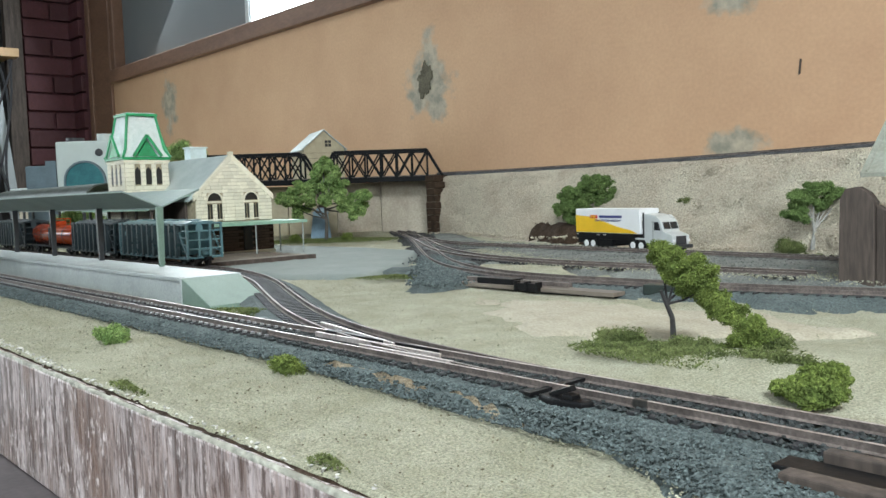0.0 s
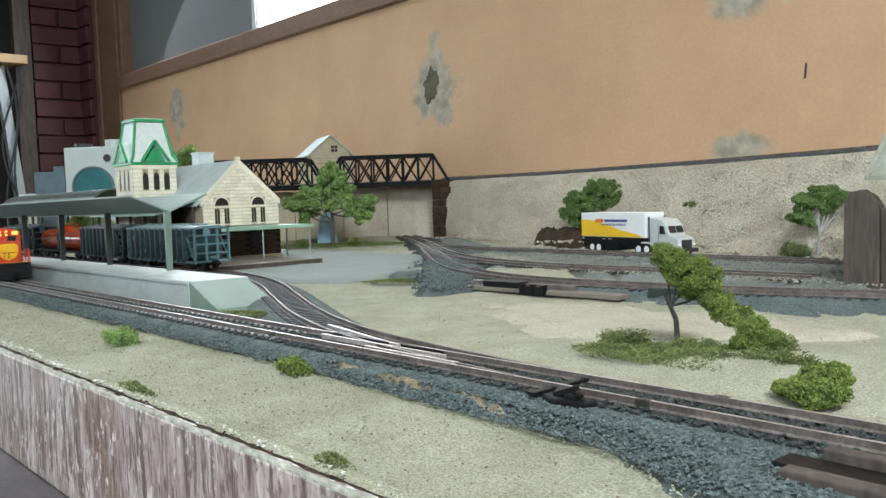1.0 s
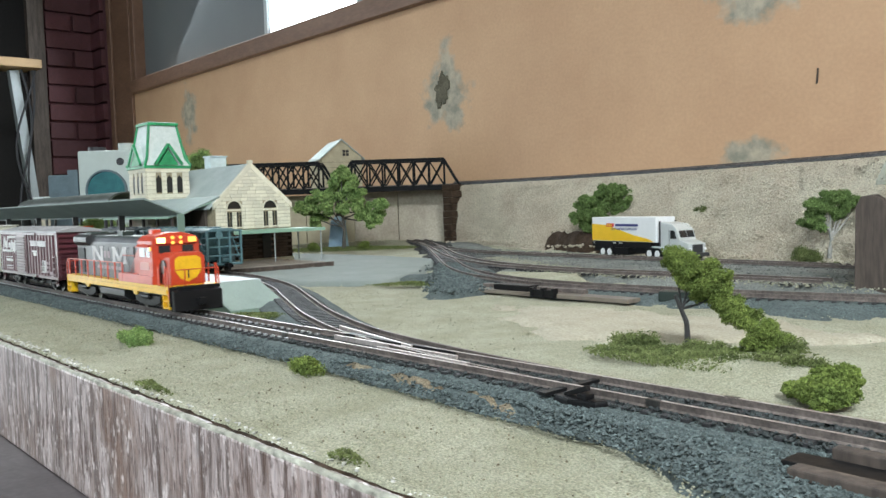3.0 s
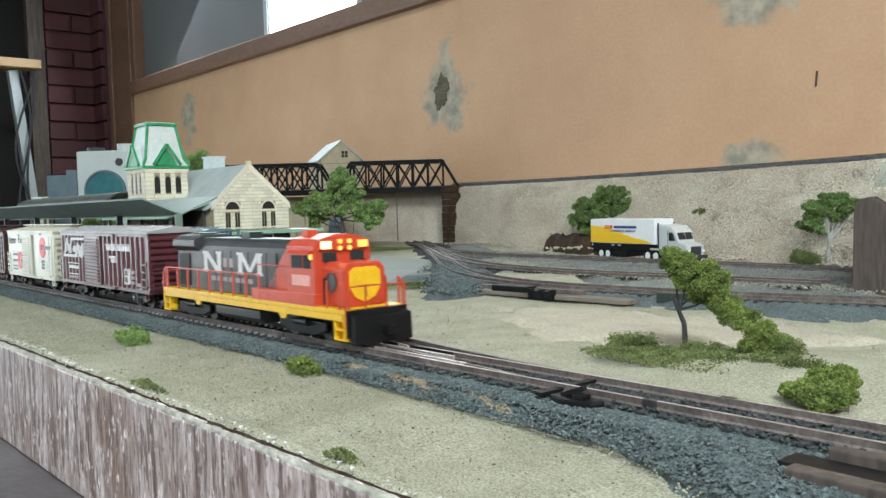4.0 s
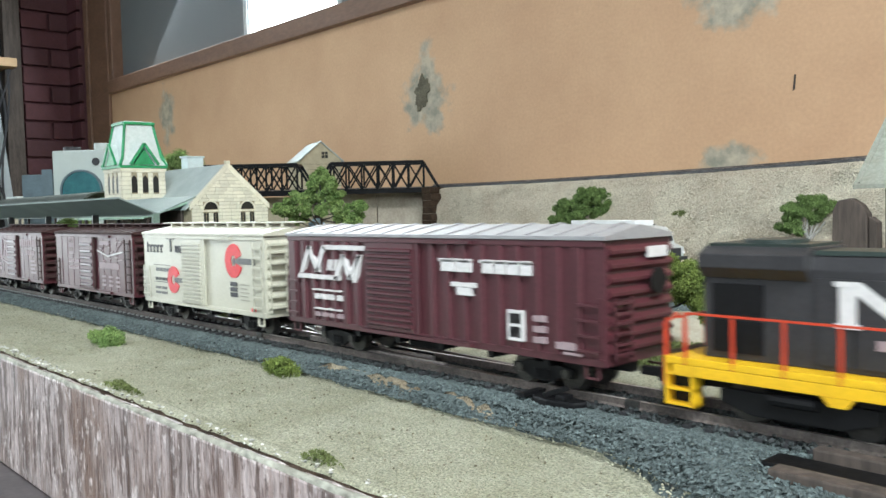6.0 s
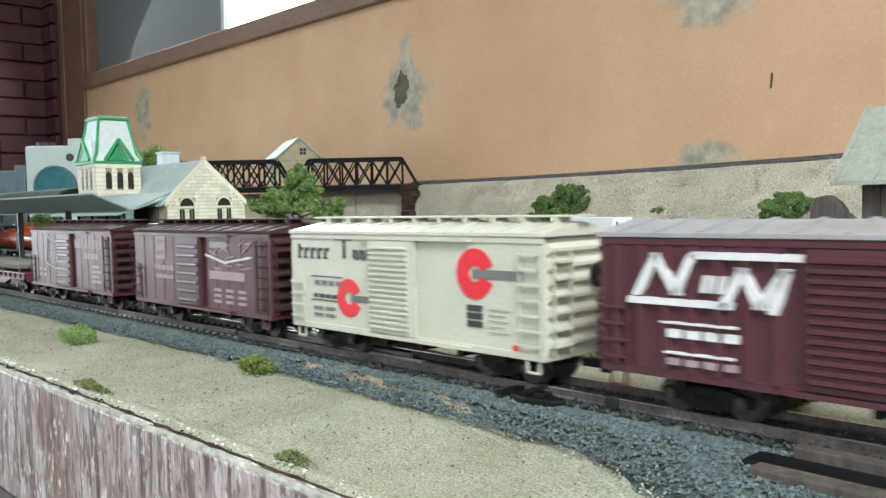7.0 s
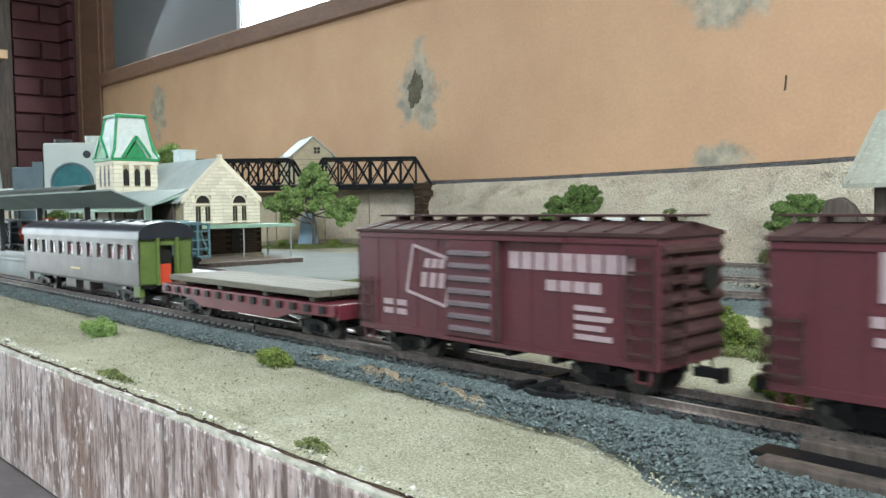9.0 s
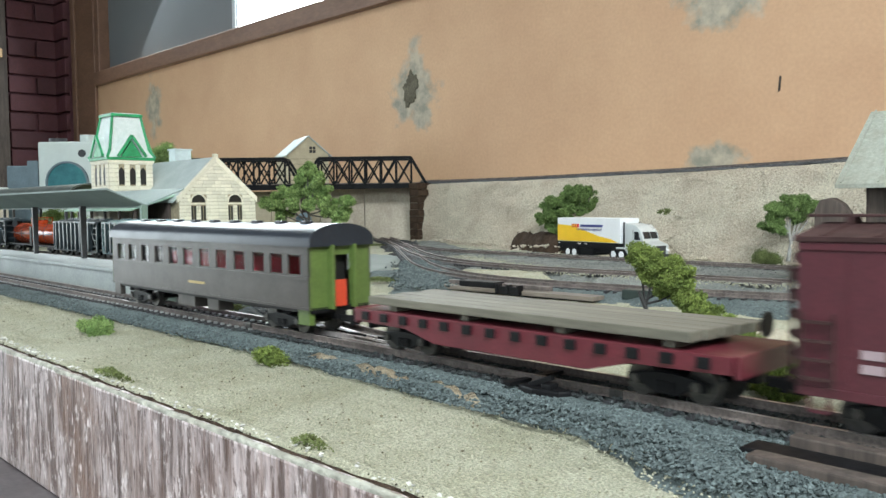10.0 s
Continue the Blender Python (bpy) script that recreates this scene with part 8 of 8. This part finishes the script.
            part("step_back", box(bmesh.new(), sx0 + 0.0008, sx1 - 0.0008, y + (0.0036 if y < 0 else 0.0008), y + (0.0042 if y < 0 else 0.0014), 0.0030, zw - 0.0021), M_YELLOW if e > 0 else M_BLACK, st)
            for z in (0.0032, 0.0075, 0.0118):
                part("step", box(bmesh.new(), sx0, sx1, y, y + 0.0046, z, z + 0.0006), M_YELLOW, st)
    # handrails
    for y in (-ww + 0.0004, ww - 0.0004):
        xs = [-0.092 + 0.0142 * i for i in range(9)]
        rail = part("handrail", beam(bmesh.new(), (xs[0], y, 0.0296), (xs[-1], y, 0.0296), 0.0006, 0.0006), M_ORANGE, c, "orange handrail")
        for x in xs:
            part("stanchion", box(bmesh.new(), x - 0.0004, x + 0.0004, y - 0.0004, y + 0.0004, zw - 0.002, 0.0297), M_ORANGE if y < 0 else M_YELLOW, rail)
        part("hood_rail", beam(bmesh.new(), (0.012, -hw - 0.0018, 0.0345), (0.046, -hw - 0.0018, 0.0345), 0.0006, 0.0006), M_ORANGE, rail)
        for x in (0.084, 0.094):
            part("stanchion", box(bmesh.new(), x - 0.0004, x + 0.0004, y - 0.0004, y + 0.0004, zw - 0.002, 0.0296), M_ORANGE, rail)
    for e in (-1, 1):
        er = part("end_rail", beam(bmesh.new(), (e * (h + 0.001), -0.0150, 0.0272), (e * (h + 0.001), 0.0150, 0.0272), 0.0006, 0.0006), M_ORANGE, c, "orange end handrail")
        for y in (-0.0150, -0.0060, 0.0060, 0.0150):
            part("stanchion", beam(bmesh.new(), (e * (h + 0.001), y, zw - 0.004), (e * (h + 0.001), y, 0.0272), 0.0006, 0.0006), M_ORANGE, er)
        for y in (-ww + 0.0004, ww - 0.0004):
            bm = beam(bmesh.new(), (e * (h + 0.0005), y, 0.0085), (e * (h + 0.0005), y, 0.0262), 0.0007, 0.0007)
            beam(bm, (e * (h + 0.0005), y, 0.0262), (e * (h - 0.004), y, 0.0296), 0.0007, 0.0007)
            part("grab_iron", bm, M_ORANGE, er)
    for x in (-0.062, 0.058):
        b = bogie(c, x, 0.030, 0.0058)
        for y in (-0.0135, 0.0135):
            part("side_casting", prism(bmesh.new(), [(x - 0.021, 0.0058), (x - 0.012, 0.0030), (x + 0.012, 0.0030), (x + 0.021, 0.0058), (x + 0.021, 0.0095), (x - 0.021, 0.0095)], y - 0.0009, y + 0.0009, "y"), M_BLACK, b, "", 0.0004)
            part("brake_cylinder", cyl(bmesh.new(), (x - 0.006, y - 0.0014, 0.0086), (x + 0.006, y - 0.0014, 0.0086), 0.0017, seg=10), M_BLACK, b)
    return c


M_PINKBAR = mat("pale_orange_number_bar", (0.68, 0.34, 0.30), 0.5, var=0.1, bump=0)


# ---- standing cars behind the platform ----
def hopper(label, x_end, length, paint, ribs):
    """Ribbed covered hopper, standing; x_end is its end toward the yard."""
    c = thing("covered_hopper", pose(x_end - length / 2, 0.394, ZR), label, "railway wagon", "cars standing at the platform")
    h, w = length / 2, 0.0176
    z0, z1 = 0.0100, 0.0430
    part("body", prism(bmesh.new(), [(-h + 0.012, z1), (-h + 0.034, z0), (h - 0.034, z0), (h - 0.012, z1)], -w + 0.0012, w - 0.0012, "y"), paint, c, "hopper body with sloping ends", 0.0003)
    part("side_plate", box(bmesh.new(), -h + 0.012, h - 0.020, -w, -w + 0.001, 0.0085, z1 - 0.0005), ribs, c, "flat side plate")
    part("side_plate", box(bmesh.new(), -h + 0.012, h - 0.020, w - 0.001, w, 0.0085, z1 - 0.0005), ribs, c, "flat side plate")
    n = int((length - 0.034) / 0.0128)
    for k in range(n + 1):
        x = -h + 0.013 + k * (length - 0.035) / n
        for s in (-1, 1):
            part("side_post", prism(bmesh.new(), [(x - 0.0028, s * w), (x + 0.0028, s * w), (x + 0.0017, s * (w + 0.0040)), (x - 0.0017, s * (w + 0.0040))], 0.0085, z1, "z"), ribs, c, "hat-section side post")
    for s in (-1, 1):
        part("top_chord", box(bmesh.new(), -h, h, min(s * w, s * (w + 0.0028)), max(s * w, s * (w + 0.0028)), z1 - 0.0016, z1 + 0.0006), paint, c)
        part("side_sill", box(bmesh.new(), -h, h, min(s * w, s * (w + 0.0020)), max(s * w, s * (w + 0.0020)), 0.0072, 0.0098), paint, c)
    part("roof", prism(bmesh.new(), [(-w, z1), (w, z1), (w * 0.6, z1 + 0.0024), (-w * 0.6, z1 + 0.0024)], -h + 0.004, h - 0.004), paint, c, "", 0.0003)
    for k in range(5):
        x = -h * 0.72 + k * h * 0.36
        part("hatch", box(bmesh.new(), x - 0.008, x + 0.008, -0.005, 0.005, z1 + 0.0024, z1 + 0.0040), paint, c, "roof hatch", 0.0004)
    for e in (-1, 1):
        for y in (-w - 0.001, -0.006, 0.006, w + 0.001):
            part("end_post", beam(bmesh.new(), (e * h, y, 0.0085), (e * h, y, z1), 0.0021, 0.0021), paint, c)
        for z in (0.0085, 0.0175, 0.0265, 0.0355, z1):
            part("end_bar", beam(bmesh.new(), (e * h, -w - 0.001, z), (e * h, w + 0.001, z), 0.0016, 0.0016), paint, c)
        for y in (-w - 0.001, w + 0.001):
            for z in (0.0150, 0.0220, 0.0290, 0.0360):
                part("side_bar", beam(bmesh.new(), (e * h, y, z), (e * (h - 0.012), y, z), 0.0010, 0.0010), paint, c)
            part("diagonal", beam(bmesh.new(), (e * h, y, 0.009), (e * (h - 0.018), y, 0.034), 0.0016, 0.0016), paint, c)
        part("platform", box(bmesh.new(), min(e * h, e * (h - 0.022)), max(e * h, e * (h - 0.022)), -w, w, 0.0080, 0.0092), paint, c)
        part("brake_cylinder", cyl(bmesh.new(), (e * (h - 0.005), -0.002, 0.0130), (e * (h - 0.005), 0.008, 0.0130), 0.0032, seg=12), paint, c)
        part("brake_wheel", cyl(bmesh.new(), (e * (h + 0.0010), -0.006, 0.0385), (e * (h + 0.0016), -0.006, 0.0385), 0.0040, seg=16), paint, c, "brake wheel")
        coupler(c, e * h, e)
        bogie(c, e * (h - 0.020))
    return c


hopper("teal ribbed covered hopper at the platform", -0.795, 0.172, M_TEAL, M_TEALSHADE)
hopper("dark blue-grey ribbed hopper at the platform", -0.984, 0.142, M_HOPGREY, M_HOPGREY)
hopper("dark blue-grey ribbed hopper at the platform", -1.330, 0.150, M_HOPGREY, M_HOPGREY)


def tank_car():
    c = thing("tank_car", pose(-1.2285, 0.394, ZR), "orange tank car standing behind the platform", "railway wagon", "cars standing at the platform")
    h = 0.086
    part("tank", cyl(bmesh.new(), (-h + 0.004, 0, 0.0255), (h - 0.004, 0, 0.0255), 0.0140, seg=28), M_ORANGE2, c, "glossy orange tank", 0.0012, True)
    for x in (-0.045, 0.0, 0.045):
        part("band", cyl(bmesh.new(), (x - 0.001, 0, 0.0255), (x + 0.001, 0, 0.0255), 0.01425, seg=28), M_BLACK, c, "dark tank band", smooth=True)
    part("dome", cyl(bmesh.new(), (0, 0, 0.037), (0, 0, 0.0445), 0.0075, seg=20), M_ORANGE2, c, "orange dome", 0.0005, True)
    bm = bmesh.new()
    for x in (-0.011, 0.011):
        for y in (-0.010, 0.010):
            beam(bm, (x, y, 0.034), (x, y, 0.0475), 0.0009, 0.0009)
    for z in (0.0415, 0.0475):
        for a, b in (((-0.011, -0.010), (0.011, -0.010)), ((-0.011, 0.010), (0.011, 0.010)), ((-0.011, -0.010), (-0.011, 0.010)), ((0.011, -0.010), (0.011, 0.010))):
            beam(bm, (*a, z), (*b, z), 0.0009, 0.0009)
    part("dome_platform", bm, M_ORANGE2, c, "orange railing round the dome")
    part("frame", box(bmesh.new(), -h, h, -0.0145, 0.0145, 0.0088, 0.0112), M_BLACK, c, "black frame", 0.0003)
    for y in (-0.0150, 0.0150):
        part("handrail", beam(bmesh.new(), (-h + 0.004, y, 0.026), (h - 0.004, y, 0.026), 0.0007, 0.0007), M_BLACK, c)
    part("ladder_post", box(bmesh.new(), -0.004, 0.004, -0.0160, -0.0148, 0.010, 0.036), M_BLACK, c, "dark ladder")
    for e in (-1, 1):
        coupler(c, e * h, e)
        bogie(c, e * (h - 0.018))


tank_car()

LOCO = locomotive()
CARS = [(LOCO, -0.1275), (purple_boxcar(), -0.3345), (cream_boxcar(), -0.5135), (red_boxcar("map"), -0.6705), (red_boxcar("frame"), -0.8435), (flatcar(), -1.0140), (coach(), -1.2400)]


def along(x):
    """Place and heading on the main line at x."""
    y = np.interp(x, MAIN[:, 0], MAIN[:, 1])
    d = (np.interp(x + 0.03, MAIN[:, 0], MAIN[:, 1]) - np.interp(x - 0.03, MAIN[:, 0], MAIN[:, 1])) / 0.06
    return pose(x, y, ZR, 0, 0, math.degrees(math.atan(d)))


def motions():
    """The train runs from behind the station past the camera."""
    for car, at in CARS:
        rows = []
        for k in range(41):
            t = k * 0.25
            late = np.interp(t, [0.0, 2.4, 3.8, 4.8, 5.5, 10.0], [-0.030, -0.021, -0.003, 0.004, 0.0, 0.0])
            rows.append((t, along(at + 0.183 * (t - 5.5) + late)))
        walk(car, rows)


motions()
